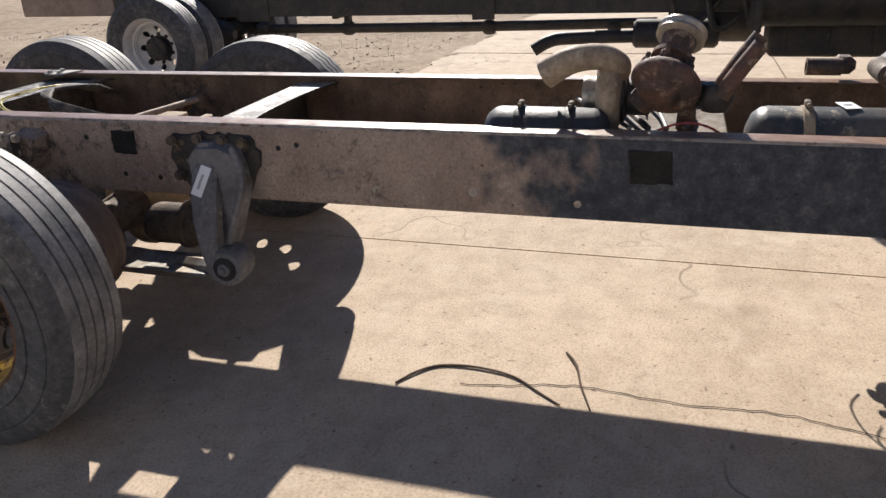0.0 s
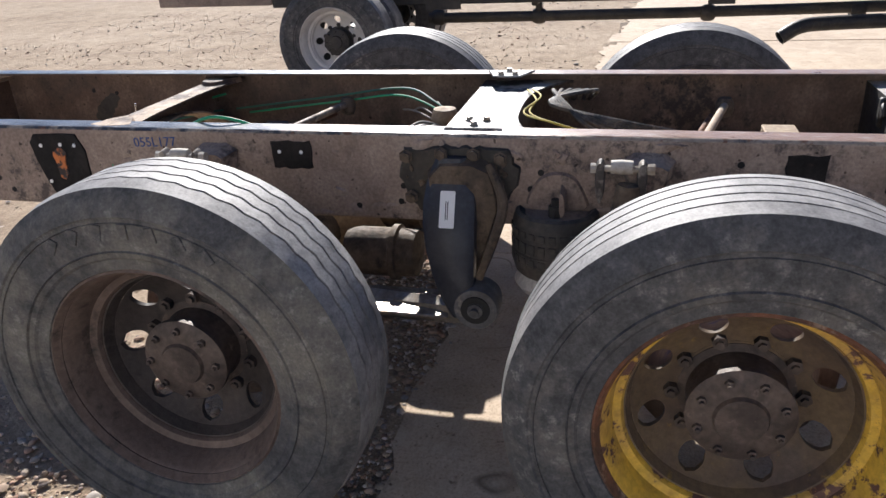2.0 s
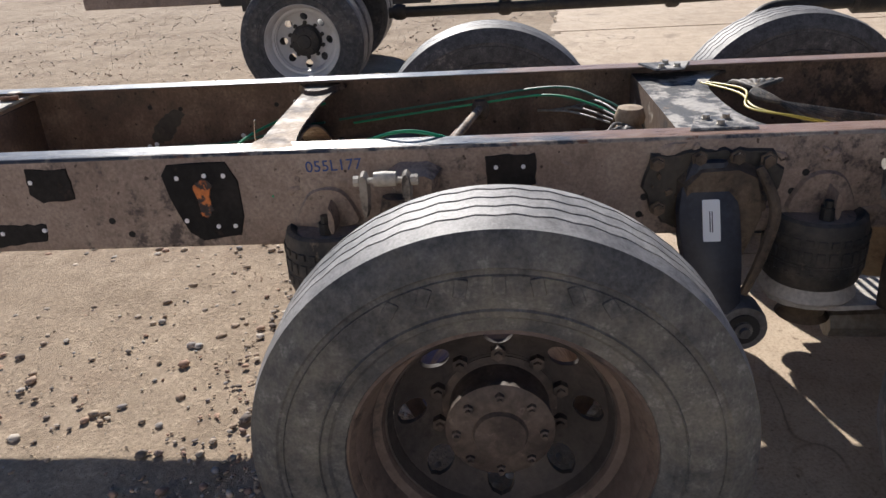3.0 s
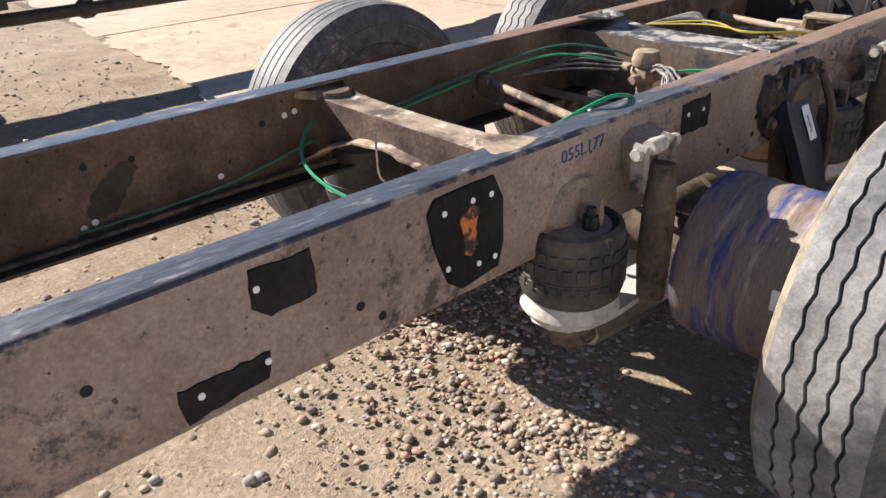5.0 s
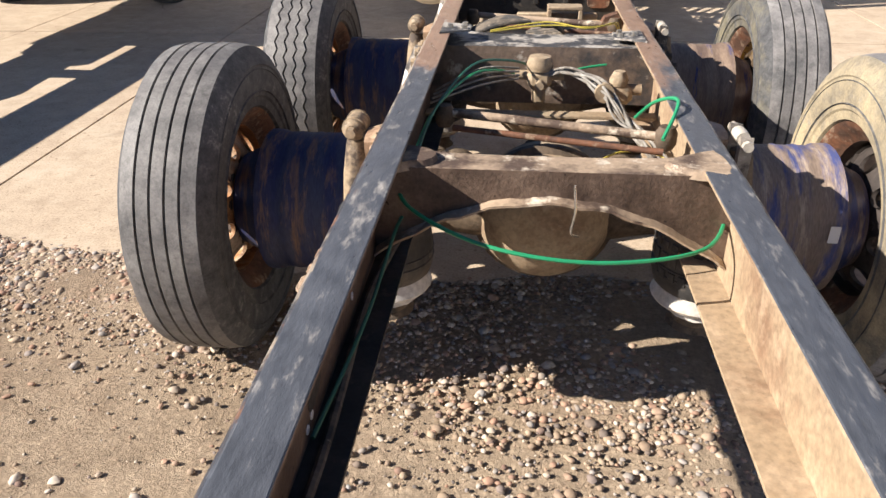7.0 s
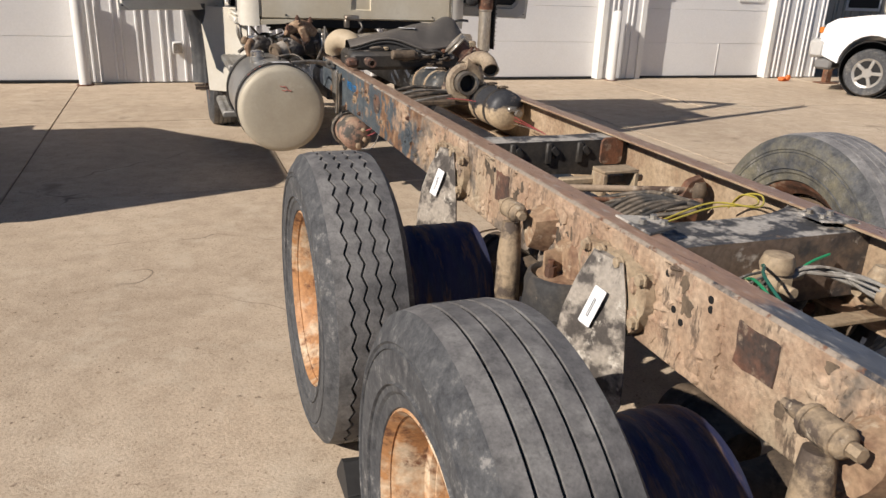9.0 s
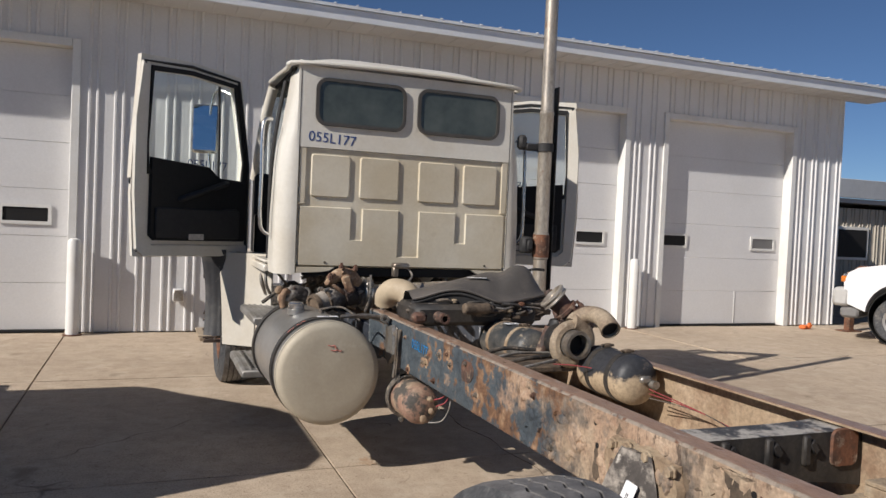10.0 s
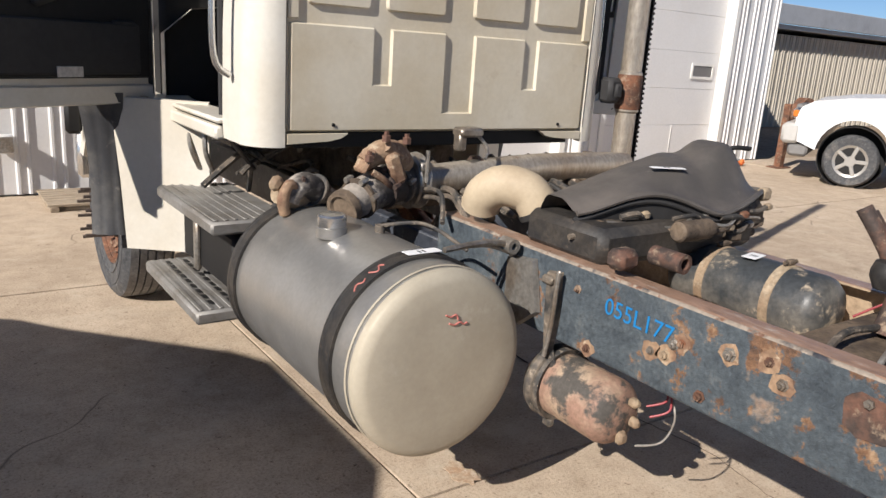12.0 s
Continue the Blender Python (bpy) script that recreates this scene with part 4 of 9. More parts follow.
    sof = [span(-9.4, 10.75, WY - 0.52, WY + 0.05, 4.20, 4.215, 0)]
    sof += [span(-9.3 + 0.3 * i, -9.27 + 0.3 * i, WY - 0.52, WY, 4.192, 4.199, 0.002) for i in range(66)]
    part("soffit", merge(*sof), M_WALL, roof)
    for i in range(66):
        part("roof_rib", span(-9.3 + 0.3 * i, -9.27 + 0.3 * i, WY - 0.61, WY + 1.5, 4.401, 4.416, 0.004), M_ROOF, roof)
    side = part("wall_side", merge(span(10.0, 10.12, WY + 0.26, WY + 14, 0, 4.3, 0), span(-9.0, -8.9, WY + 0.26, WY + 14, 0, 4.3, 0), span(-8.9, 10.0, WY + 13.9, WY + 14, 0, 4.3, 0)), M_WALL)
    tagged(side, "white metal side wall of the workshop", "wall", "", "structure")


def build_bollard(x, h):
    b = group_of("door_guard", "white painted steel guard post at the door jamb", "bollard", "door guards")
    part("post", lathe([(0.0, 0), (0.075, 0), (0.075, h - 0.05), (0.06, h - 0.015), (0.03, h), (0, h)], 20, (x, WY - 0.16, 0)), M_TRIMW, b)
    part("base_flange", lathe([(0, 0), (0.11, 0), (0.11, 0.015), (0, 0.015)], 20, (x, WY - 0.16, 0)), M_RUST, b)


build_workshop()
build_bollard(-2.72, 1.2)
build_bollard(5.52, 1.15)
box_ = group_of("outlet_box", "small grey utility box on the wall", "utility box")
part("housing", span(-1.56, -1.42, WY - 0.16, WY - 0.024, 0.42, 0.58, 0.012), M_WALL, box_)
part("cover", span(-1.55, -1.43, WY - 0.175, WY - 0.161, 0.43, 0.57, 0.006), M_STEEL, box_)
mat_ = group_of("floor_grate", "weathered wooden pallet lying at the wall", "pallet")
for i in range(7):
    part("board", span(-1.27, -0.41, 9.72 + i * 0.1, 9.80 + i * 0.1, 0.05, 0.075, 0.006), M_WOOD, mat_)
for i in range(3):
    part("runner", span(-1.25 + i * 0.38, -1.18 + i * 0.38, 9.72, 10.4, 0.0, 0.049, 0.006), M_WOOD, mat_)


# ---- second building, pickup and posts beyond ----
def build_shed():
    s = group_of("metal_shed", "low beige metal shed with a blue-grey fascia", "shed")
    part("wall", ribbed(10.9, 40, 0, 2.5, 15.0, 0.3, 0.03, 0.05), M_BEIGE, s)
    part("wall_core", span(10.9, 40, 15.06, 24, 0, 2.5, 0), M_BEIGE, s)
    part("fascia", span(10.5, 40, 14.66, 14.74, 2.75, 3.25, 0.01), M_BLUEGREY, s)
    part("canopy", span(10.5, 40, 14.75, 24, 2.62, 2.74, 0.01), M_BLUEGREY, s)
    w = part("window", span(15.2, 16.4, 14.93, 14.97, 1.1, 2.0, 0.01), M_TRIMW, s)
    part("pane", span(15.28, 16.32, 14.915, 14.928, 1.18, 1.92, 0.004), M_TRIM, w)


build_shed()
post = group_of("rack_post", "rusty steel post with an old wheel rim hung on it", "post")
part("post", span(9.62, 9.74, 9.70, 9.82, 0, 1.05, 0.01), M_RUST, post)
part("rim", lathe([(0.1, -0.06), (0.22, -0.08), (0.22, 0.08), (0.1, 0.06)], 24, (9.75, 9.55, 0.95), "y", None, True), M_RUST, post)
part("foot", span(9.5, 9.86, 9.64, 9.88, 0, 0.02, 0.004), M_RUST, post)
tagged(part("orange_scrap", merge(cbox((9.0, 10.1, 0.035), (0.17, 0.12, 0.07), 0.02, Matrix.Rotation(0.3, 3, "Z")), cbox((9.08, 10.06, 0.06), (0.09, 0.07, 0.10), 0.02, Matrix.Rotation(0.8, 3, "Y"))), M_CONE), "broken orange plastic cone base on the ground", "cone")


def wheel_small(parent, x, y, z, r, side):
    w = part("wheel", lathe([(r * 0.62, -0.11), (r * 0.9, -0.125), (r * 0.985, -0.09), (r, -0.03), (r, 0.03), (r * 0.985, 0.09), (r * 0.9, 0.125), (r * 0.62, 0.11)], 40, (x, y, z), "y", None, True), M_TYRE_D, parent)
    s = -0.1 * side
    part("rim", lathe([(r * 0.63, -0.1), (r * 0.63, 0.1)], 40, (x, y, z), "y"), M_TRIM, w)
    part("rim_face", merge(lathe([(r * 0.62, 0), (r * 0.55, 0.02), (r * 0.52, 0.0), (r * 0.62, -0.02)], 40, (x, y + s, z), "y", None, True), lathe([(0, -0.02), (r * 0.2, -0.02), (r * 0.2, 0.02), (0, 0.02)], 20, (x, y + s, z), "y"),
         *[cbox((x + r * 0.38 * math.cos(a), y + s, z + r * 0.38 * math.sin(a)), (r * 0.42, 0.03, r * 0.15), 0.008, Matrix.Rotation(-a, 3, "Y")) for a in [k * math.pi * 2 / 5 for k in range(5)]]), M_ALLOY, w)


def build_pickup():
    """White pickup, built with its nose towards -x and its near side at y0, then turned into place."""
    p = group_of("pickup_truck", "white pickup truck parked beside the workshop", "pickup truck")
    y0, y1 = -0.12, 1.68
    xf = -0.88
    arch = lambda cx: [(cx - 0.46 * math.cos(a), 0.44 + 0.49 * math.sin(a)) for a in np.linspace(3.14159, 0, 14)]
    prof = [(0.06, 0.58), (0.04, 0.92), (0.10, 1.10), (0.26, 1.20), (0.7, 1.28), (1.35, 1.34), (1.95, 1.74), (2.2, 1.82), (3.3, 1.82), (3.62, 1.32), (5.4, 1.32), (5.4, 0.52)] + arch(4.34) + arch(0.88)
    side = lambda y: Matrix.Translation((xf, y, 0)) @ Matrix.Rotation(radians(90), 4, "X")
    part("body", prism(prof, y1 - y0, side(y1), 0.03), M_CAR, p, "white painted body", 30)
    part("side_glass", prism([(1.52, 1.34), (1.98, 1.66), (2.2, 1.73), (2.5, 1.73), (2.5, 1.34)], 0.012, side(y0 - 0.004)), M_TRIM, p)
    part("side_glass", prism([(2.56, 1.34), (2.56, 1.73), (3.2, 1.73), (3.45, 1.34)], 0.012, side(y0 - 0.004)), M_TRIM, p)
    part("windscreen", prism([(1.32, 1.335), (1.96, 1.75), (1.98, 1.725), (1.38, 1.325)], y1 - y0 - 0.2, side(y1 - 0.1)), M_TRIM, p)
    part("bumper", span(xf - 0.10, xf + 0.16, y0 - 0.02, y1 + 0.02, 0.54, 0.84, 0.05), M_CARLIGHT, p, "light grey bumper")
    part("air_dam", span(xf + 0.02, xf + 0.30, y0 + 0.02, y1 - 0.02, 0.36, 0.535, 0.04), M_CARGREY, p)
    part("grille", span(xf - 0.01, xf + 0.09, y0 + 0.5, y1 - 0.5, 0.88, 1.10, 0.02), M_CARGREY, p)
    for k, cx in enumerate((0.88, 4.34)):
        part("arch_liner", lathe([(0.44, -0.2), (0.452, -0.2), (0.452, 0.2), (0.0, 0.2), (0.0, 0.19), (0.44, 0.19)], 30, (xf + cx, y0 + 0.235, 0.42), "y", None, True), M_TRIM, p)
        wheel_small(p, xf + cx, y0 + 0.12, 0.375, 0.375, 1)
        wheel_small(p, xf + cx, y1 - 0.12, 0.375, 0.375, -1)
    part("headlight", span(xf + 0.0, xf + 0.12, y0 + 0.12, y0 + 0.45, 0.90, 1.06, 0.03), M_CHROME, p)
    part("corner_lamp", span(xf + 0.02, xf + 0.10, y0 - 0.006, y0 + 0.05, 0.93, 1.03, 0.015), M_LAMP, p, "amber corner lamp")
    part("side_mirror", span(xf + 1.5, xf + 1.66, y0 - 0.2, y0 - 0.01, 1.34, 1.52, 0.03), M_TRIM, p)
    bits("door_seam", [span(xf + x, xf + x + 0.008, y0 - 0.003, y0, 0.5, 1.32, 0) for x in (1.5, 2.52)], M_TRIM, p)
    bits("badge_bar", [span(xf + 1.50 + k * 0.06, xf + 1.53 + k * 0.06, y0 - 0.006, y0, 1.06, 1.10, 0.001) for k in range(4)], M_TRIM, p)
    part("sill_trim", span(xf + 1.42, xf + 3.85, y0 - 0.012, y0 - 0.001, 0.44, 0.54, 0.01), M_CARGREY, p)
    p.matrix_world = Matrix.Translation((8.98, 8.25, 0)) @ Matrix.Rotation(radians(-66), 4, "Z")


build_pickup()


# plain white wall added out of view to the east, to bounce sunlight back
bounce_wall = part("bounce_wall", span(11.0, 11.2, -16, 3.2, 0, 5.0, 0.01), M_WALL, None)
tagged(bounce_wall, "unseen plain white wall added to bounce sunlight across the yard", "wall", "", "structure")


# ---- truck wheels ----
def groove_profile(R, half):
    """Outline of a tyre from bead to bead with four tread grooves; marks the points that lie on the tread."""
    p = [(0.305, -0.105), (0.318, -0.128), (0.345, -0.132), (0.352, -0.138), (0.40, -0.145), (0.45, -0.142), (0.455, -0.146), (0.475, -0.139), (R - 0.026, -half - 0.012), (R - 0.008, -half)]
    tread = []
    for g in (-0.066, -0.022, 0.022, 0.066):
        tread += [(R, g - 0.0042), (R - 0.014, g - 0.003), (R - 0.014, g + 0.003), (R, g + 0.0042)]
    q = [(r, -x) for r, x in p[::-1]]
    return p + tread + q, range(len(p), len(p) + len(tread))


TYRE_R = 0.522


def tyre_geo(zigzag):
    prof, tr = groove_profile(TYRE_R, 0.112)
    tr = set(tr)
    k = 46
    def wave(a, j):
        if not zigzag or j not in tr:
            return 0.0
        s = (a * k / (2 * math.pi)) % 1.0
        return zigzag * (4 * abs(s - 0.5) - 1)
    n = k * 4 if zigzag else 120
    return lathe(prof, n, (0, 0, 0), "x", wave, True)


def tyre(parent, zigzag, side_mat, bars=0, inner_mat=None, tread=None):
    V, F = tyre_geo(zigzag)
    t = part("tyre", (V, F), side_mat, parent, "", 32)
    t.data.materials.append(tread or M_TREAD)
    for p in t.data.polygons:
        c = p.center
        if math.hypot(c.y, c.z) > TYRE_R - 0.012 and abs(c.x) < 0.113:
            p.material_index = 1
    if inner_mat:
        t.data.materials.append(inner_mat)
        for p in t.data.polygons:
            if p.center.x < -0.1 and p.material_index == 0:
                p.material_index = 2
    ribs = [lathe([(r, -0.1405), (r + 0.003, -0.1462), (r + 0.006, -0.1405)], 72, (0, 0, 0), "x", None, True) for r in (0.365, 0.437)]
    ribs += [mirrored(g) for g in ribs]
    bits("sidewall_rib", ribs, side_mat, t)
    if bars:
        out = []
        for k in range(bars):
            a = radians(62 + 9.5 * k) if k < bars - 2 else radians(200 + 9 * k)
            r = 0.42
            out.append(cbox((0.1447, -r * math.cos(a), r * math.sin(a)), (0.006, 0.024, 0.038), 0.0015, Matrix.Rotation(a - radians(90), 3, "X")))
        bits("moulded_mark", out, side_mat, t)
    return t


def disc_with_holes(r0, r1, count, rc, rh, x, bowl=0.0):
    """A dished wheel disc with round hand holes; it curves out by bowl between r0 and r1."""
    V, F = [], []
    per, m = 2 * math.pi / count, 24
    out = lambda ex, ey: x + bowl * (max(0.0, math.hypot(ex, ey) - r0) / (r1 - r0)) ** 2
    for k in range(count):
        a0 = k * per
        edge = []
        for s in range(m):
            u = s / m * 4
            if u < 1:
                r, a = r1, (u - 0.5) * per
            elif u < 2:
                r, a = r1 + (r0 - r1) * (u - 1), per / 2
            elif u < 3:
                r, a = r0, (2.5 - u) * per
            else:
                r, a = r0 + (r1 - r0) * (u - 3), -per / 2
            edge.append((r * math.cos(a), r * math.sin(a)))
        base = len(V)
        ca, sa = math.cos(a0), math.sin(a0)
        hole = []
        for ex, ey in edge:
            a = math.atan2(ey, ex - rc)
            hole.append((rc + rh * math.cos(a), rh * math.sin(a)))
        mid = [((e[0] + h[0]) / 2, (e[1] + h[1]) / 2) for e, h in zip(edge, hole)]
        for ring, d in ((edge, 0), (mid, 0), (hole, 0), (hole, 0.014)):
            for px, py in ring:
                V.append((out(px, py) - d, px * ca - py * sa, px * sa + py * ca))
        for q in range(3):
            for s in range(m):
                s2 = (s + 1) % m
                F.append((base + q * m + s, base + q * m + s2, base + q * m + m + s2, base + q * m + m + s))
    return V, F


def rim_parts(parent, mat, hub_mat, studs=True, steer=False, disc_mat=None, lip_mat=None):
    """A deep-dished disc wheel, dish towards +x."""
    prof = [(0.312, 0.112), (0.322, 0.118), (0.324, 0.104), (0.305, 0.094), (0.296, 0.085), (0.286, 0.03), (0.272, 0.0), (0.272, -0.05), (0.296, -0.085), (0.305, -0.098), (0.322, -0.112), (0.318, -0.120), (0.300, -0.112), (0.282, -0.09), (0.252, -0.06), (0.250, 0.012), (0.256, 0.024), (0.274, 0.030), (0.280, 0.060), (0.292, 0.094), (0.300, 0.106)]
    r = part("rim", lathe(prof, 64, (0, 0, 0), "x", None, True), mat, parent)
    r.data.materials.append(M_RUST)
    for p in r.data.polygons:
        if p.center.x < -0.055:
            p.material_index = 1
    part("lock_ring", lathe([(0.300, 0.098), (0.309, 0.106), (0.318, 0.122), (0.310, 0.128), (0.298, 0.108)], 64, (0, 0, 0), "x", None, True), lip_mat or mat, r)
    xd = -0.075 if not steer else 0.07
    part("disc", merge(disc_with_holes(0.135, 0.235, 8, 0.196, 0.032, xd, 0.0 if steer else 0.055), lathe([(0.235, xd + 0.055), (0.246, xd + 0.085), (0.2515, xd + 0.086), (0.240, xd + 0.045)] if not steer else [(0.235, xd), (0.25, xd + 0.02), (0.2515, xd + 0.012), (0.238, xd - 0.012)], 64, (0, 0, 0), "x", None, True), lathe([(0.09, xd - 0.012), (0.136, xd - 0.012), (0.136, xd + 0.001), (0.09, xd + 0.001)], 48, (0, 0, 0), "x", None, True)), disc_mat or mat, r)
    h = part("hub", lathe([(0, xd - 0.05), (0.125, xd - 0.05), (0.13, xd + 0.004), (0.112, xd + 0.008), (0.105, xd + 0.075), (0.118, xd + 0.08), (0.118, xd + 0.095), (0.10, xd + 0.105), (0.06, xd + 0.108), (0.055, xd + 0.118), (0, xd + 0.12)], 48, (0, 0, 0), "x"), hub_mat, parent, "greasy axle hub with studs")
    bolts = []
    for k in range(8):
        a = 2 * math.pi * k / 8
        bolts.append(lathe([(0, 0), (0.011, 0), (0.011, 0.02), (0.006, 0.022), (0.006, 0.03), (0, 0.03)], 6, (xd + 0.094, 0.094 * math.cos(a), 0.094 * math.sin(a)), "x"))
    bits("flange_nut", bolts, hub_mat, h)
    if studs:
        st = []
        for k in range(10):
            a = 2 * math.pi * (k + 0.5) / 10
            L = 0.20 if steer else 0.03
            st.append(lathe([(0, 0), (0.018, 0), (0.018, 0.02), (0.01, 0.021), (0.01, L), (0, L)], 6, (xd, 0.143 * math.cos(a), 0.143 * math.sin(a)), "x"))
        bits("wheel_stud", st, hub_mat, h)


truck = group_of("semi_truck", "stripped white cab-and-chassis truck with a rusty frame", "truck")

ZT0, LEAN, RH = 0.943, 0.011, 0.286       # mean height of the frame's top, its lean to the right, rail depth


def zt(s=0):
    """Top of the frame on side s: the chassis leans a little to its right."""
    return ZT0 - LEAN * s


def truck_wheel(x, y, zigzag, side_mat, rim_mat, bars=0, turn=0.0, hub_mat=None, steer=False, disc_mat=None, lip_mat=None, inner_mat=None, yaw=0.0):
    e = new("wheel")
    e.parent = truck
    tyre(e, zigzag, side_mat, bars, inner_mat, M_TREAD_K if x < 0 else M_TREAD)
    rim_parts(e, rim_mat, hub_mat or M_HUB, True, steer, disc_mat, lip_mat)
    e.matrix_world = Matrix.Translation((x, y, 0.502)) @ Matrix.Rotation(radians(yaw), 4, "Z") @ (Matrix.Rotation(radians(180), 4, "Z") if x < 0 else Matrix()) @ Matrix.Rotation(radians(turn), 4, "X")
    return e


WX, Y1, Y2 = 1.085, 1.385, 0.02
truck_wheel(WX, Y1, 0.0, M_TYRE_D, M_RIM_Y, 0, 20, None, False, M_RIM_YB, M_RUST, M_TYRE_G)["label"] = "worn tyre on a chipped yellow rim"
truck_wheel(WX, Y2, 0.004, M_TYRE, M_RIM_D, 9, 0, None, False, M_RIM_K, M_RIM_D, M_TYRE_M)["label"] = "dusty tyre on a dark rusty rim"
truck_wheel(-WX, Y1, 0.007, M_TYRE_K, M_RIM_O, 0, 10)["label"] = "tyre with zigzag tread on an orange rusty rim"
truck_wheel(-WX, Y2, 0.0, M_TYRE_K, M_RIM_O, 0, 33)["label"] = "ribbed tyre on an orange rusty rim"
for s in (-1, 1):
    w = truck_wheel(s * 1.10, 7.46, 0.0, M_TYRE_D, M_RUST, 0, 0, None, True)
    w["label"] = "front steering wheel with bare studs"


# ---- frame ----
def rail(side):
    """A C-section frame rail with rolled bends; open side inwards, its upper edge slightly dented."""
    y0, y1 = -1.98, 5.12
    xo, xi, th, rb = 0.432, 0.345, 0.009, 0.013
    top = zt(side)
    bend = [(xo - rb + rb * math.sin(a), -rb + rb * math.cos(a)) for a in [radians(15 * k) for k in range(0, 7)]]
    low = [(x, -RH - z) for x, z in bend[::-1]]
    sec = [(xi, -th), (xi, -0.002), (xi + 0.002, 0.0)] + bend + low + [(xi, -RH), (xi, -RH + th), (xo - th, -RH + th), (xo - th, -th)]
    n, nb = len(sec), len(bend)
    rng = random.Random(40 + side)
    V, F = [], []
    ys = list(np.linspace(y0, y1, 150))
    for y in ys:
        dent = rng.uniform(-0.0022, 0.0006) if rng.random() < 0.45 else 0.0
        for i, (x, z) in enumerate(sec):
            k = dent if 4 <= i <= 7 else 0.0
            V.append((side * (x + k), y, top + z + k))
    for k in range(len(ys) - 1):
        for i in range(n):
            j = (i + 1) % n
            F.append((k * n + i, k * n + j, (k + 1) * n + j, (k + 1) * n + i))
    F += [tuple(range(n)), tuple((len(ys) - 1) * n + i for i in range(n))]
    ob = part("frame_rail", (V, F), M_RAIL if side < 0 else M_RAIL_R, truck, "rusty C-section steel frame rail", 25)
    # left inside takes the shade-darkened brown, right inside the dusty tan
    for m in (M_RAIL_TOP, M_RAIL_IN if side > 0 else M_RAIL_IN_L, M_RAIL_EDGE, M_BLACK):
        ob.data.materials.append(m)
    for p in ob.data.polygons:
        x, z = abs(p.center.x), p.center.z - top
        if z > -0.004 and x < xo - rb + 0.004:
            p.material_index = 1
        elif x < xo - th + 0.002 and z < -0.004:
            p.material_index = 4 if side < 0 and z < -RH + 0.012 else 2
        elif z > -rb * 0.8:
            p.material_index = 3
    # bolts and holes on the outer web
    holes = []
    rng = random.Random(3 + side)
    if side < 0:
        spots = [(2.45 + 0.37 * k + rng.uniform(-0.12, 0.12), -0.05 - 0.19 * rng.random()) for k in range(7)]
        spots += [(3.35 + rng.uniform(0, 1.25), -0.06 - 0.2 * rng.random()) for k in range(9)]
    else:
        spots = [(2.6, -0.22), (2.95, -0.21), (3.3, -0.23)]
    for y, dz in spots:
        k = rng.uniform(0.75, 1.25)
        m = Matrix.Translation((side * 0.4318, y, zt(side) + dz)) @ AX["x" if side > 0 else "-x"] @ Matrix.Rotation(rng.uniform(0, 1), 4, "Z")
        nut = lathe([(0, 0), (0.017 * k, 0), (0.017 * k, 0.003), (0.0115 * k, 0.0035), (0.0115 * k, 0.012 * k), (0.006, 0.013 * k), (0.006, 0.019 * k), (0, 0.019 * k)], 6)
        part("rail_bolt", moved(nut, m), (M_TAN, M_HOSE, M_RUST, M_STEEL)[rng.randrange(4)] if side < 0 else M_STEEL, ob)
        if side < 0 and rng.random() < 0.6:
            ring = [((0.02 + rng.uniform(0.004, 0.016)) * math.cos(a), (0.02 + rng.uniform(0.004, 0.022)) * math.sin(a)) for a in np.linspace(0, 6.0, 13)]
            part("rust_halo", prism(ring, 0.0012, m), M_HALO, ob)
    front = span(0.36, 0.425, 5.0, 8.85, 0.62, 0.84, 0.008)
    part("front_rail", front if side > 0 else mirrored(front), M_RAIL_BLK, ob)
    for k in range(22):
        y, dz = rng.uniform(-1.8, 2.6), rng.uniform(-0.26, -0.04)
        holes.append(moved(lathe([(0, 0), (0.010, 0), (0.010, 0.0016), (0, 0.0016)], 10), Matrix.Translation((side * 0.432, y, zt(side) + dz)) @ AX["x" if side > 0 else "-x"]))
    bits("bolt_hole", holes, M_TRIM, ob)
    return ob


rail_r, rail_l = rail(1), rail(-1)


def ragged(poly, step=0.018, jitter=0.0035):
    """The same outline with uneven edges."""
    rng, out = random.Random(len(poly) + int(100 * poly[0][0])), []
    for i, a in enumerate(poly):
        b = poly[(i + 1) % len(poly)]
        k = max(1, int(math.dist(a, b) / step))
        out += [(a[0] + (b[0] - a[0]) * q / k + rng.uniform(-jitter, jitter), a[1] + (b[1] - a[1]) * q / k + rng.uniform(-jitter, jitter)) for q in range(k)]
    return out


def web_patch(rail_ob, side, poly, mat, name, h=0.003, label=""):
    return part(name, prism(poly, h, facing(side * 0.4322, 0, 0, "+x" if side > 0 else "-x"), 0.0015), mat, rail_ob, label)


# bare patches where brackets were cut away (y, z along the right web; mirrored sense on the left)
web_patch(rail_r, 1, rounded_off([(-0.92, 0.905), (-0.81, 0.91), (-0.70, 0.905), (-0.695, 0.69), (-0.76, 0.675), (-0.85, 0.67), (-0.90, 0.78)], 1, 0.003, 4), M_SCAR, "bracket_scar", 0.006, "black bracket scar with white discs for sunlit bolt holes")
web_patch(rail_r, 1, rounded_off([(-0.84, 0.83), (-0.80, 0.87), (-0.765, 0.84), (-0.79, 0.80), (-0.77, 0.76), (-0.825, 0.74), (-0.815, 0.79)], 2, 0.004, 6), M_ORANGE, "primer_spot", 0.0095)
# white discs stand in for sunlight coming through the bolt holes
for yy, z in ((-0.87, 0.865), (-0.79, 0.87), (-0.735, 0.868), (-0.865, 0.735), (-0.775, 0.715), (-0.725, 0.715)):
    web_patch(rail_r, 1, rounded_rect(0.015, 0.016, 0.007, 4, yy, z), M_LABEL, "painted_hole", 0.008)
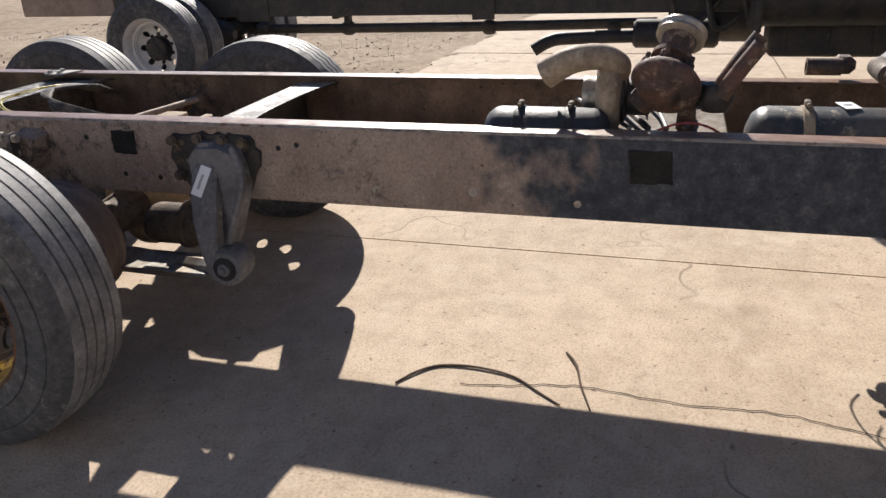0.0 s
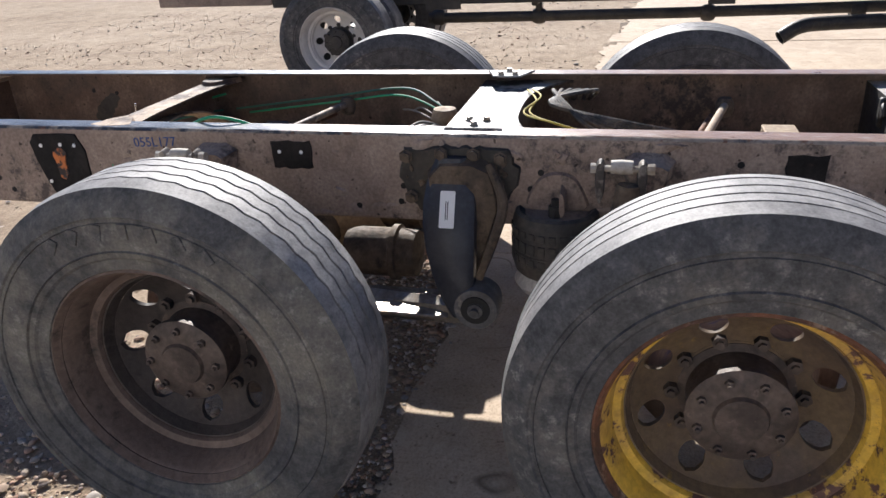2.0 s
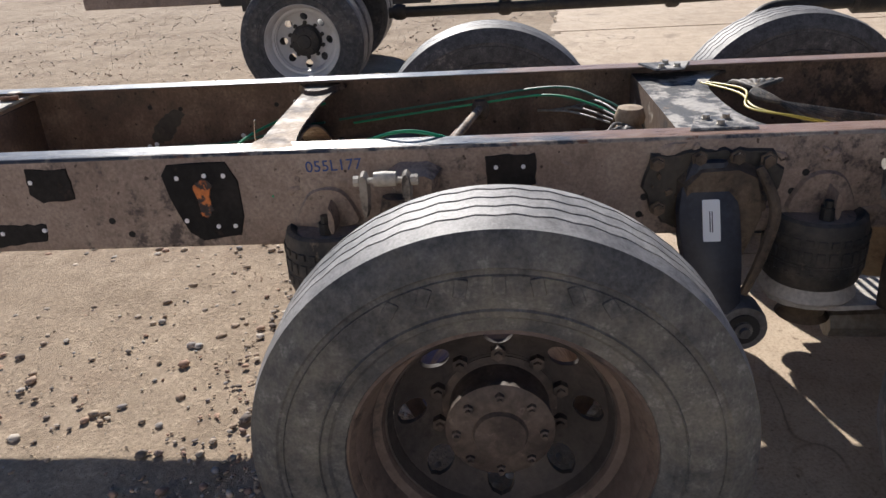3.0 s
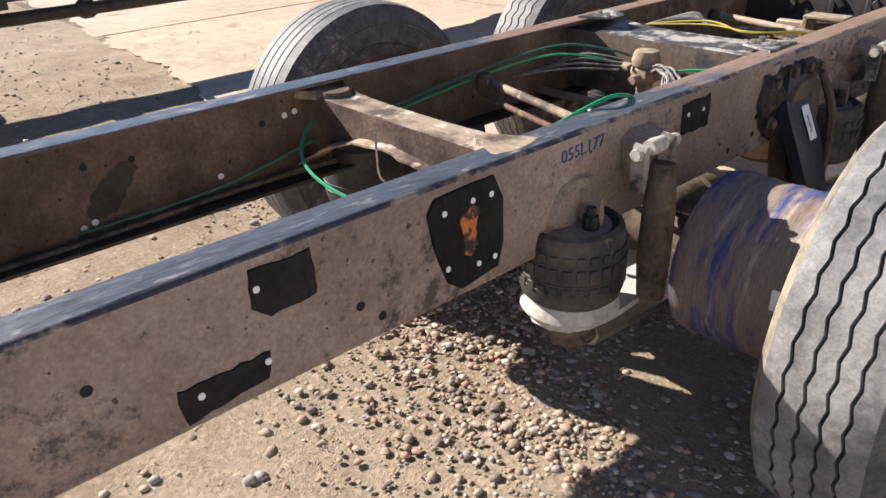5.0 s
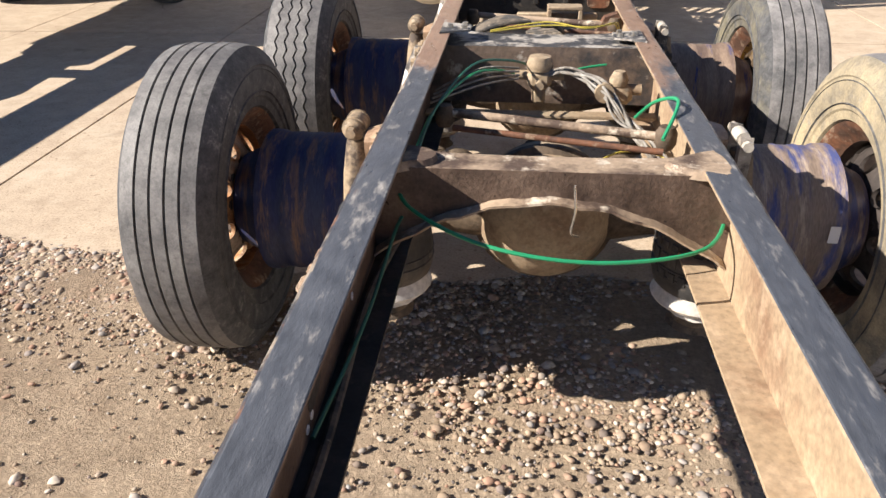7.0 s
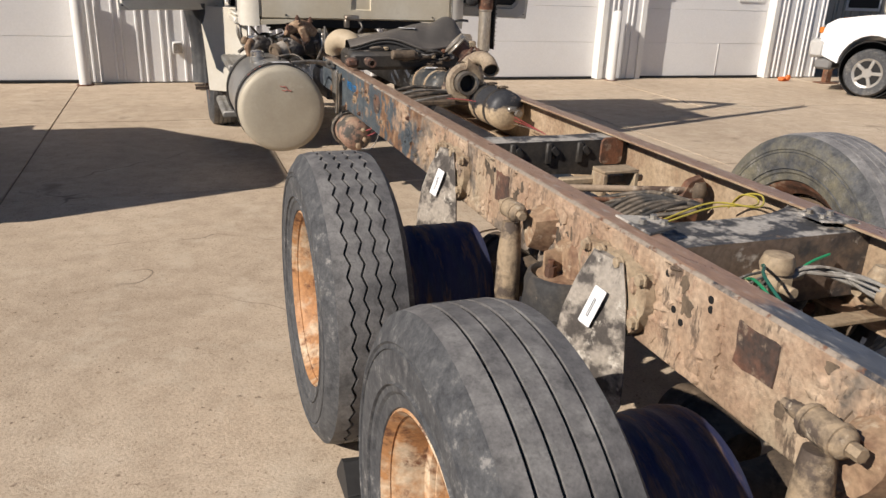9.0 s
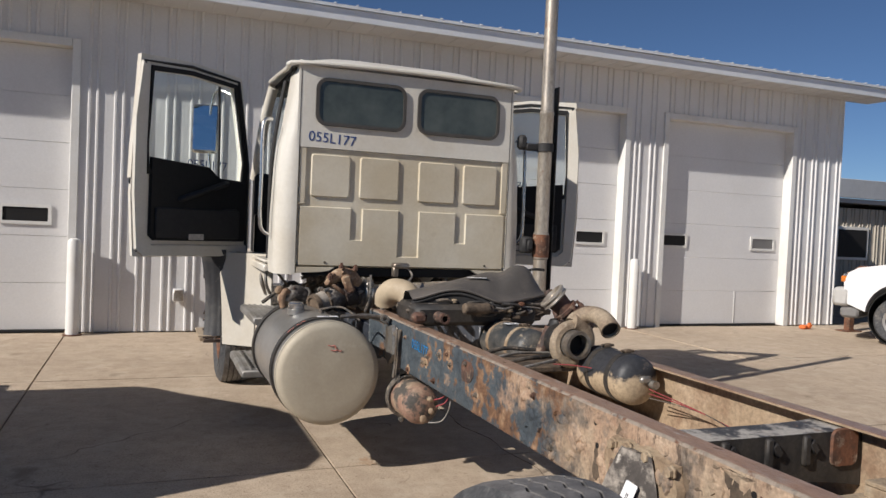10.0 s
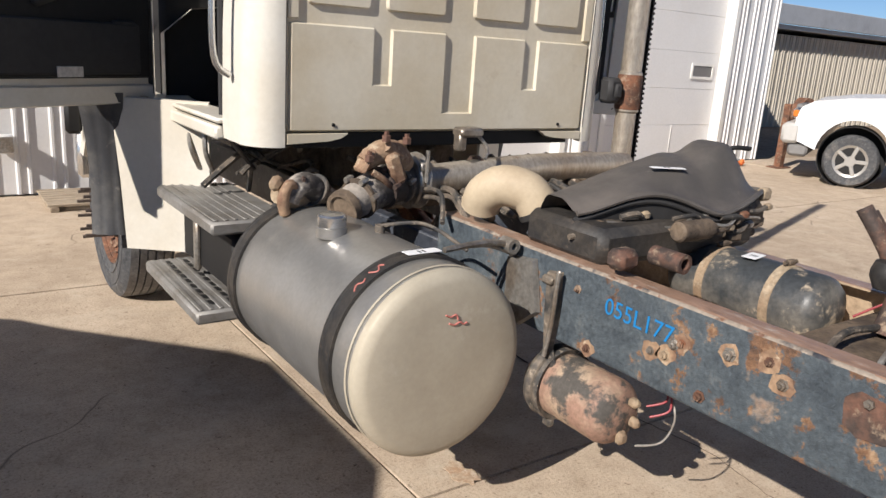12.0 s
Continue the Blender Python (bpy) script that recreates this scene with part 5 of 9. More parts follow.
web_patch(rail_r, 1, ragged([(0.002, 0.90), (0.139, 0.90), (0.139, 0.81), (0.002, 0.81)]), M_SCAR, "bare_patch", 0.004)
web_patch(rail_r, 1, ragged([(1.537, 0.892), (1.643, 0.892), (1.643, 0.80), (1.537, 0.80)]), M_SCAR, "bare_patch", 0.004)
web_patch(rail_r, 1, ragged([(-1.31, 0.905), (-1.185, 0.902), (-1.18, 0.81), (-1.28, 0.80), (-1.31, 0.83)]), M_SCAR, "bare_patch", 0.004)
web_patch(rail_r, 1, ragged([(-1.47, 0.735), (-1.29, 0.735), (-1.30, 0.68), (-1.46, 0.665)]), M_SCAR, "bare_patch", 0.004)
web_patch(rail_r, 1, ragged([(3.45, 0.89), (3.58, 0.89), (3.59, 0.785), (3.46, 0.78)]), M_SCAR, "bare_patch", 0.004)
# more white discs painted as sunlit holes
for yy in (0.03, 0.105):
    web_patch(rail_r, 1, rounded_rect(0.014, 0.015, 0.007, 4, yy, 0.865), M_LABEL, "painted_hole", 0.006)
for yy, z in ((-1.3, 0.866), (-1.43, 0.71), (-1.30, 0.717)):
    web_patch(rail_r, 1, rounded_rect(0.015, 0.016, 0.007, 4, yy, z), M_LABEL, "painted_hole", 0.006)
m_r = lambda y, z: facing(0.4335, y, z, "+x")
lettering("055L177", 0.046, M_BLUE_D, m_r(-0.50, 0.868) @ Matrix.Rotation(radians(2), 4, "Z"), rail_r)
# left web: local x runs backwards, so use -y
web_patch(rail_l, -1, ragged(rounded_off([(-3.46, 0.91), (-3.31, 0.90), (-3.31, 0.81), (-3.44, 0.79)], 1)), M_IRON, "rust_patch", 0.004)
web_patch(rail_l, -1, ragged([(-1.52, 0.905), (-1.40, 0.905), (-1.40, 0.79), (-1.52, 0.79)]), M_IRON, "rust_patch", 0.004)
web_patch(rail_l, -1, ragged([(-0.12, 0.905), (0.01, 0.905), (0.01, 0.80), (-0.12, 0.80)]), M_IRON, "rust_patch", 0.004)
web_patch(rail_l, -1, rounded_off([(0.69, 0.91), (0.90, 0.91), (0.95, 0.80), (0.90, 0.66), (0.77, 0.66), (0.69, 0.78)], 2, 0.004, 3), M_HUB, "bracket_scar", 0.005, "black bracket scar with orange primer")
web_patch(rail_l, -1, rounded_off([(0.76, 0.80), (0.79, 0.845), (0.84, 0.80), (0.88, 0.83), (0.90, 0.74), (0.83, 0.69), (0.80, 0.76)], 2, 0.006, 5), M_ORANGE, "primer_spot", 0.008)
lettering("055L", 0.056, M_BLUE, facing(-0.4405, -0.69, 0.845, "-x"), rail_l)
lettering("177", 0.056, M_BLUE, facing(-0.4405, -0.715, 0.79, "-x"), rail_l)
lettering("055L177", 0.076, M_BLUE, facing(-0.4345, 4.20, 0.835, "-x") @ Matrix.Rotation(radians(-2), 4, "Z"), rail_l)


def caked_mud(rail_ob, side, y0, y1, count, seed, mat):
    """Dried mud lying in low lumps on a web, thicker towards the foot of it."""
    rng = random.Random(seed)
    V, F = [], []
    for _ in range(count):
        y, h = rng.uniform(y0, y1), RH * rng.random() ** 1.5
        if -0.98 < y < -0.64 or -0.05 < y < 0.16 or 1.36 < y < 1.56:
            continue
        z, r, d = zt(side) - RH + 0.01 + h * 0.93, rng.uniform(0.008, 0.03), rng.uniform(0.003, 0.011)
        k, b0 = 8, len(V)
        ph = rng.uniform(0, 6)
        for ring, rr, dd in ((0, 1.0, 0.0005), (1, 0.62, d)):
            for i in range(k):
                q = 2 * math.pi * i / k
                e = r * rr * (1 + 0.35 * math.sin(2 * q + ph) + 0.2 * math.sin(3 * q + 2 * ph))
                V.append((side * (0.432 + dd), y + e * math.cos(q) * 1.3, min(zt(side) - 0.016, max(zt(side) - RH + 0.014, z + e * math.sin(q)))))
        F += [(b0 + i, b0 + (i + 1) % k, b0 + k + (i + 1) % k, b0 + k + i) for i in range(k)] + [tuple(b0 + k + i for i in range(k))]
    return tagged(part("caked_mud", (V, F), mat, rail_ob, "dried mud lumps on the web", 60), "dried mud lumps on the web", "", "", "stuff")


def mud_sheets(count, seed, mat, name, size, thick, label):
    """Cracked flat sheets of dried mud, or bare scales, standing upright on the left web."""
    rng, sheets = random.Random(seed), []
    while len(sheets) < count:
        y, z, r = rng.uniform(-1.7, 2.35), rng.uniform(0.70, 0.925), size * rng.uniform(0.45, 1.0)
        tall = rng.uniform(1.0, 2.4)
        if -1.0 < y < -0.3 or -0.03 < y < 0.15 or 1.37 < y < 1.55:
            continue
        up = [min(1, 0.8 * (zt(-1) - 0.016 - z) / (r * tall)), min(1, 0.8 * (z - zt(-1) + RH - 0.012) / (r * tall))]
        ring = []
        for a in np.linspace(0, 2 * math.pi, 15)[:-1]:
            k, c, d = r * rng.uniform(0.6, 1.2), math.cos(a), math.sin(a)
            ring.append((k * c, max(-1.2 * r * tall, k * tall * d) * max(0.05, up[0] if d > 0 else up[1])))
        sheets.append(prism(ring, thick * rng.uniform(0.5, 1.3), facing(-0.4318, y, z, "-x"), r * 0.07))
    return tagged(part(name, merge(*sheets), mat, rail_l, label), label, "", "", "stuff")


caked_mud(rail_l, -1, -1.6, 2.9, 260, 8, M_RAIL)
mud_sheets(46, 21, M_GREASE, "bare_scale", 0.030, 0.0022, "dark bare scales between the mud")
mud_sheets(80, 22, M_RAIL, "mud_sheet", 0.036, 0.006, "cracked sheets of dried mud")
caked_mud(rail_r, 1, -0.9, 2.7, 120, 9, M_RAIL_R)


# ---- crossmembers ----
def channel(y0, y1, z0, z1, mat, label, bow=0.0, x=0.42, gusset=0.0):
    """A pressed channel between the rails, top flange forward, with a bowed lower edge."""
    top, web, bot = [], [], []
    k = 16
    V, F = [], []
    for i in range(k + 1):
        u = -x + 2 * x * i / k
        lift = bow * (1 - (u / x) ** 2)
        dip = gusset * abs(u / x) ** 3
        for (yy, zz) in ((y1, z1), (y1, z1 - 0.008), (y0 + 0.008, z1 - 0.008), (y0 + 0.008, z0 + lift + 0.008), (y1 * 0.4 + y0 * 0.6, z0 + lift + 0.008), (y1 * 0.4 + y0 * 0.6, z0 + lift), (y0, z0 + lift), (y0, z1)):
            V.append((u, yy + (dip if yy >= y1 - 1e-6 else 0), zz))
    n = 8
    for i in range(k):
        for j in range(n):
            j2 = (j + 1) % n
            F.append((i * n + j, i * n + j2, (i + 1) * n + j2, (i + 1) * n + j))
    F += [tuple(range(n)), tuple(k * n + j for j in range(n))[::-1]]
    ob = part("crossmember", (V, F), mat, truck, label, 30)
    return ob


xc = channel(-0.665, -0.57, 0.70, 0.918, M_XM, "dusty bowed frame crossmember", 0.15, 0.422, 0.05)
# upright faces reuse the left rail's shade-darkened brown; the top stays dusty
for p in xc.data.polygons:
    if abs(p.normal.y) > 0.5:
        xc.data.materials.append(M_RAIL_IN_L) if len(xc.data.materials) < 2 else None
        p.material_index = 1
V, F = [], []
for k in range(25):
    u = -1 + 2 * k / 24
    z, w = 0.70 + 0.15 * (1 - u * u), 0.045 + 0.02 * abs(u) ** 2 + 0.006 * math.sin(k * 2.3)
    V += [(0.42 * u, -0.672 - w * 0.5, z + 0.004 * math.sin(k * 1.7)), (0.42 * u, -0.60, z + 0.012), (0.42 * u, -0.60, z + 0.004), (0.42 * u, -0.672 - w * 0.5, z - 0.006 + 0.004 * math.sin(k * 1.7))]
for k in range(24):
    F += [(4 * k + a, 4 * k + (a + 1) % 4, 4 * k + 4 + (a + 1) % 4, 4 * k + 4 + a) for a in range(4)]
F += [(0, 3, 2, 1), (96, 97, 98, 99)]
part("lower_flange", (V, F), M_XM, xc, "pale bent lower flange")
for s in (-1, 1):
    foot = rounded_off([(s * 0.415, -0.70), (s * 0.415, -0.52), (s * 0.36, -0.535), (s * 0.27, -0.585), (s * 0.27, -0.65), (s * 0.36, -0.68)][::s], 2, 0.006, 3 + s)
    part("end_foot", prism(foot, 0.022, Matrix.Translation((0, 0, 0.9105)), 0.008), M_XM, xc, "pale chipped end of the crossmember")
# flat discs for holes: white where sunlight shows through, dark elsewhere
for yy, z in ((-1.305, 0.712), (-1.335, 0.704), (-0.69, 0.865), (-0.725, 0.86), (-0.80, 0.852), (-0.95, 0.735), (-1.18, 0.85), (-1.30, 0.86)):
    part("painted_hole", prism(rounded_rect(0.018, 0.018, 0.009, 4, yy, z), 0.002, facing(-0.4228, 0, 0, "+x")), M_LABEL if z < 0.75 or yy > -0.75 else M_TRIM, rail_l)
part("black_stain", prism(ragged(rounded_off([(-1.33, 0.715), (-1.25, 0.72), (-1.19, 0.79), (-1.16, 0.85), (-1.23, 0.85), (-1.30, 0.78)], 1), 0.01, 0.006), 0.0015, facing(-0.4229, 0, 0, "+x")), M_BLACK, rail_l)
xb = channel(0.545, 0.75, 0.70, 0.915, M_XMD, "wide dusty crossmember with gussets", 0.0, 0.422, 0.14)
part("web_front", span(-0.40, 0.40, 0.740, 0.748, 0.70, 0.905, 0.002), M_GREASE, xb)
# upward faces take the chipped mix with glare in its pale patches
xb.data.materials.append(M_XMT)
for p in xb.data.polygons:
    if p.normal.z > 0.7 and p.center.z > 0.9:
        p.material_index = 1
xa = channel(1.93, 2.06, 0.72, 0.915, M_BLACK, "black crossmember with cast brackets", 0.04, 0.418, 0.05)
xa.data.materials.append(M_XMT)
for p in xa.data.polygons:
    if p.normal.z > 0.7 and p.center.z > 0.9:
        p.material_index = 1
# rear crossmember: pale flange on top, bowed at the back, over a dark open channel
V, F = [], []
for k in range(29):
    u = -1 + 2 * k / 28
    yf = -1.742 + 0.03 * abs(u) ** 4 + 0.003 * math.sin(k * 2.9)
    yb = -1.812 - 0.085 * abs(u) ** 2.4 + 0.003 * math.sin(k * 1.9)
    dz = -LEAN * u
    V += [(0.417 * u, yb, 0.930 + dz), (0.417 * u, yf, 0.931 + dz), (0.417 * u, yf, 0.921 + dz), (0.417 * u, yb, 0.920 + dz)]
for k in range(28):
    F += [(4 * k + a, 4 * k + (a + 1) % 4, 4 * k + 4 + (a + 1) % 4, 4 * k + 4 + a) for a in range(4)]
F += [(0, 3, 2, 1), (112, 113, 114, 115)]
xd = part("crossmember", (V, F), M_CREAMP, truck, "chipped cream-painted rear crossmember")
# web and lower flange share that shade-darkened rusty brown
part("web", span(-0.416, 0.416, -1.756, -1.746, 0.70, 0.909, 0.002), M_RAIL_IN_L, xd, "rusty brown web")
part("bottom_flange", span(-0.421, 0.421, -1.87, -1.757, 0.69, 0.699, 0.003), M_RAIL_IN_L, xd)
bits("flange_hole", [lathe([(0, 0), (0.009, 0), (0.009, 0.0015), (0, 0.0015)], 10, (x, -1.775, 0.9305 - LEAN * x / 0.42)) for x in (-0.14, 0.02, 0.2)], M_TRIM, xd)
bits("corner_plate", [prism(rounded_rect(0.045, 0.05, 0.016, 3, s * 0.345, -1.775), 0.004, Matrix.Translation((0, 0, zt(s) + 0.001)), 0.004) for s in (-1, 1)], M_CREAMP, xd)
bits("rusty_edge", [tube([(s * 0.30, -1.735, zt(s) - 0.006), (s * 0.288, -1.765, zt(s) - 0.007), (s * 0.295, -1.80, zt(s) - 0.008)], 0.010, 8, 4) for s in (-1, 1)], M_RUST, xd)
bits("gusset_plate", [prism([(s * 0.385, 0.56), (s * 0.385, 0.745), (s * 0.27, 0.70), (s * 0.27, 0.60)][::s], 0.006, Matrix.Translation((0, 0, zt(s) + 0.001)), 0.002) for s in (-1, 1)], M_XMT, xb)
bolts_b = []
for s in (-1, 1):
    for dx, dy in ((0.295, 0.625), (0.295, 0.68), (0.35, 0.65)):
        bolts_b.append(lathe([(0, 0), (0.015, 0), (0.015, 0.003), (0.011, 0.003), (0.011, 0.013), (0, 0.013)], 6, (s * dx, dy, zt(s) + 0.007)))
bits("gusset_bolt", bolts_b, M_STEEL, xb)
bits("bracket", ([merge(cbox((x, 1.925, 0.86), (0.03, 0.02, 0.10), 0.006), cbox((x + 0.03, 1.922, 0.87), (0.05, 0.016, 0.03), 0.005, Matrix.Rotation(0.9, 3, "Y"))) for x in (-0.18, 0.0, 0.16)]), M_BLACK, xa)
part("rust_end", prism(rounded_rect(0.12, 0.13, 0.03, 4), 0.01, facing(0.33, 1.929, 0.86, "-y"), 0.003), M_RUST, xa)


# ---- suspension ----
def hanger(s, y):
    """A trailing-arm hanger bolted to the web, wedge-shaped, with a bushing eye at its foot."""
    plate = [(-0.17, 0.885), (-0.04, 0.90), (0.15, 0.89), (0.19, 0.82), (0.15, 0.72), (0.11, 0.665), (-0.10, 0.665), (-0.16, 0.72), (-0.19, 0.80)]
    h = part("hanger", prism(ragged(plate, 0.02, 0.006) if s > 0 else ragged([(-a, b) for a, b in plate][::-1], 0.02, 0.006), 0.012 if s > 0 else 0.026, facing(s * 0.434, y, 0, "+x" if s > 0 else "-x"), 0.005), M_BLACK if s > 0 else M_TAN, truck, "mud-caked suspension hanger bolted to the frame")
    skin = M_TAG_GREY if s < 0 else M_NAVY if y < 1 else M_HANGER

    def sided(geo):
        return geo if s > 0 else mirrored(geo)
    # tapered arm with a rounded face
    V, F = [], []
    secs = [(0.87, 0.478, 0.045, -0.02), (0.80, 0.492, 0.070, -0.022), (0.74, 0.520, 0.080, -0.022), (0.68, 0.548, 0.080, -0.02), (0.60, 0.575, 0.074, -0.012), (0.52, 0.594, 0.062, 0.0), (0.455, 0.604, 0.048, 0.012), (0.40, 0.600, 0.040, 0.03)]
    slim = 0.66 if y > 1 else 1.0
    for z, xf, hw, dy in secs:
        cy, hw = y + dy, hw * slim
        V += [(xf - 0.055, cy - hw, z), (xf - 0.014, cy - hw, z), (xf, cy - hw * 0.7, z), (xf, cy + hw * 0.7, z), (xf - 0.014, cy + hw, z), (xf - 0.055, cy + hw, z)]
    n = 6
    for i in range(len(secs) - 1):
        for j in range(n):
            j2 = (j + 1) % n
            F.append((i * n + j, (i + 1) * n + j, (i + 1) * n + j2, i * n + j2))
    F += [tuple(range(n)), tuple((len(secs) - 1) * n + j for j in range(n))[::-1]]
    if s < 0:          # these are broad slanted wedges
        V, F = [], []
        secs = [(0.885, 0.07, 0.03), (0.80, 0.10, 0.07), (0.70, 0.12, 0.10), (0.58, 0.135, 0.115), (0.47, 0.14, 0.12), (0.40, 0.10, 0.09)]
        for z, hw, d in secs:
            V += [(0.464, y - hw, z), (0.472, y - hw - 0.008, z), (0.46 + d, y + hw * 0.45, z), (0.462 + d, y + hw * 0.62, z), (0.46 + d * 0.5, y + hw, z), (0.464, y + hw, z)]
        for i in range(len(secs) - 1):
            for j in range(n):
                j2 = (j + 1) % n
                F.append((i * n + j, (i + 1) * n + j, (i + 1) * n + j2, i * n + j2))
        F += [tuple(range(n)), tuple((len(secs) - 1) * n + j for j in range(n))[::-1]]
    part("arm", sided((V, F)), skin, h)
    if s > 0:          # casting behind the arm, with a raised flange down its forward edge
        body = [(-0.11, 0.865), (0.10, 0.87), (0.145, 0.75), (0.105, 0.62), (0.06, 0.48), (0.0, 0.44), (-0.05, 0.50), (-0.09, 0.66)]
        part("casting", prism(rounded_off(body, 1, 0.004, 5), 0.05, facing(0.444, y, 0, "+x"), 0.018), M_GREASE if y < 1 else M_HANGER, h, "dirty cast hanger body")
        part("casting_flange", tube([(0.49, y + 0.10, 0.86), (0.52, y + 0.145, 0.75), (0.55, y + 0.115, 0.63), (0.56, y + 0.075, 0.52)], [0.012, 0.016, 0.015, 0.012], 8, 5), M_GREASE if y < 1 else M_HANGER, h)
    xe = 0.555 if s > 0 else 0.475
    part("pivot_eye", sided(merge(lathe([(0.022, -0.05), (0.066, -0.05), (0.07, -0.03), (0.07, 0.03), (0.066, 0.05), (0.022, 0.05)], 28, (xe, y + 0.07, 0.435), "x", None, True), lathe([(0, -0.06), (0.024, -0.06), (0.024, 0.062), (0.014, 0.064), (0.014, 0.078), (0, 0.078)], 12, (xe, y + 0.07, 0.435), "x"))), M_HANGER if s > 0 else M_GREASE, h)
    part("bushing", sided(lathe([(0.024, -0.054), (0.045, -0.056), (0.048, 0.0), (0.045, 0.056), (0.024, 0.054)], 24, (xe, y + 0.07, 0.435), "x", None, True)), M_RUBBER, h)
    bl = []
    for dy, z in ((-0.16, 0.87), (-0.15, 0.74), (0.13, 0.87), (0.12, 0.74), (-0.05, 0.88), (0.05, 0.88)):
        bl.append(lathe([(0, 0), (0.022, 0), (0.022, 0.005), (0.016, 0.006), (0.016, 0.018), (0, 0.02)], 6, (0.462, y + dy, z), "x"))
    bits("hanger_bolt", [sided(q) for q in bl], M_GREASE if s > 0 else M_TAN, h)
    # caked mud lumps
    rng = random.Random(int(y * 10) + s)
    lumps = []
    for _ in range(34 if s < 0 else 50):
        r = 0.010 + 0.016 * rng.random() ** 2 if s < 0 else 0.004 + 0.009 * rng.random() ** 2
        tall = rng.uniform(0.8, 2.0)
        ring = [(r * rng.uniform(0.65, 1.15) * math.cos(a), r * tall * rng.uniform(0.65, 1.15) * math.sin(a)) for a in np.linspace(0, 5.6, 9)]
        lumps.append(prism(ring, rng.uniform(0.004, 0.011), facing(s * (0.459 if s < 0 else 0.445), y + rng.uniform(-0.17, 0.15), rng.uniform(0.71, 0.87), "+x" if s > 0 else "-x"), r * 0.25))
    tagged(part("mud", merge(*lumps), M_GREASE if s > 0 else M_RAIL, h), "", "", "", "stuff")
    # trailing arm beam to the spring seat
    part("trailing_arm", sided(merge(tube([(xe, y + 0.03, 0.40), (0.48, y - 0.3, 0.37), (0.465, y - 0.62, 0.375), (0.44, y - 1.0, 0.36)], [0.04, 0.05, 0.06, 0.05], 8, 4), span(0.43, xe + 0.05, y - 0.46, y - 0.02, 0.392, 0.406, 0.004))), M_STEEL if s > 0 else M_GREASE, truck, "steel trailing arm with a worn top plate")
    if s > 0:
        out = Vector((1, 0, 0.47)).normalized()
        along_ = Vector((0, 1, 0))
        slip(h, None, 0.046, 0.112, Matrix.Translation((0.524 if y > 1 else 0.530, y - 0.022, 0.7405 if y > 1 else 0.728)) @ Matrix((along_, out.cross(along_), out)).transposed().to_4x4(), -17 if y > 1 else 0)
    else:
        out = Vector((-0.87, -0.47, 0.10)).normalized()
        up = Vector((0, 0, 1))
        along_ = up.cross(out).normalized()
        up = out.cross(along_)
        slip(h, None, 0.04, 0.125, Matrix.Translation((-0.527, y - 0.032, 0.745)) @ Matrix((along_, up, out)).transposed().to_4x4(), -18)


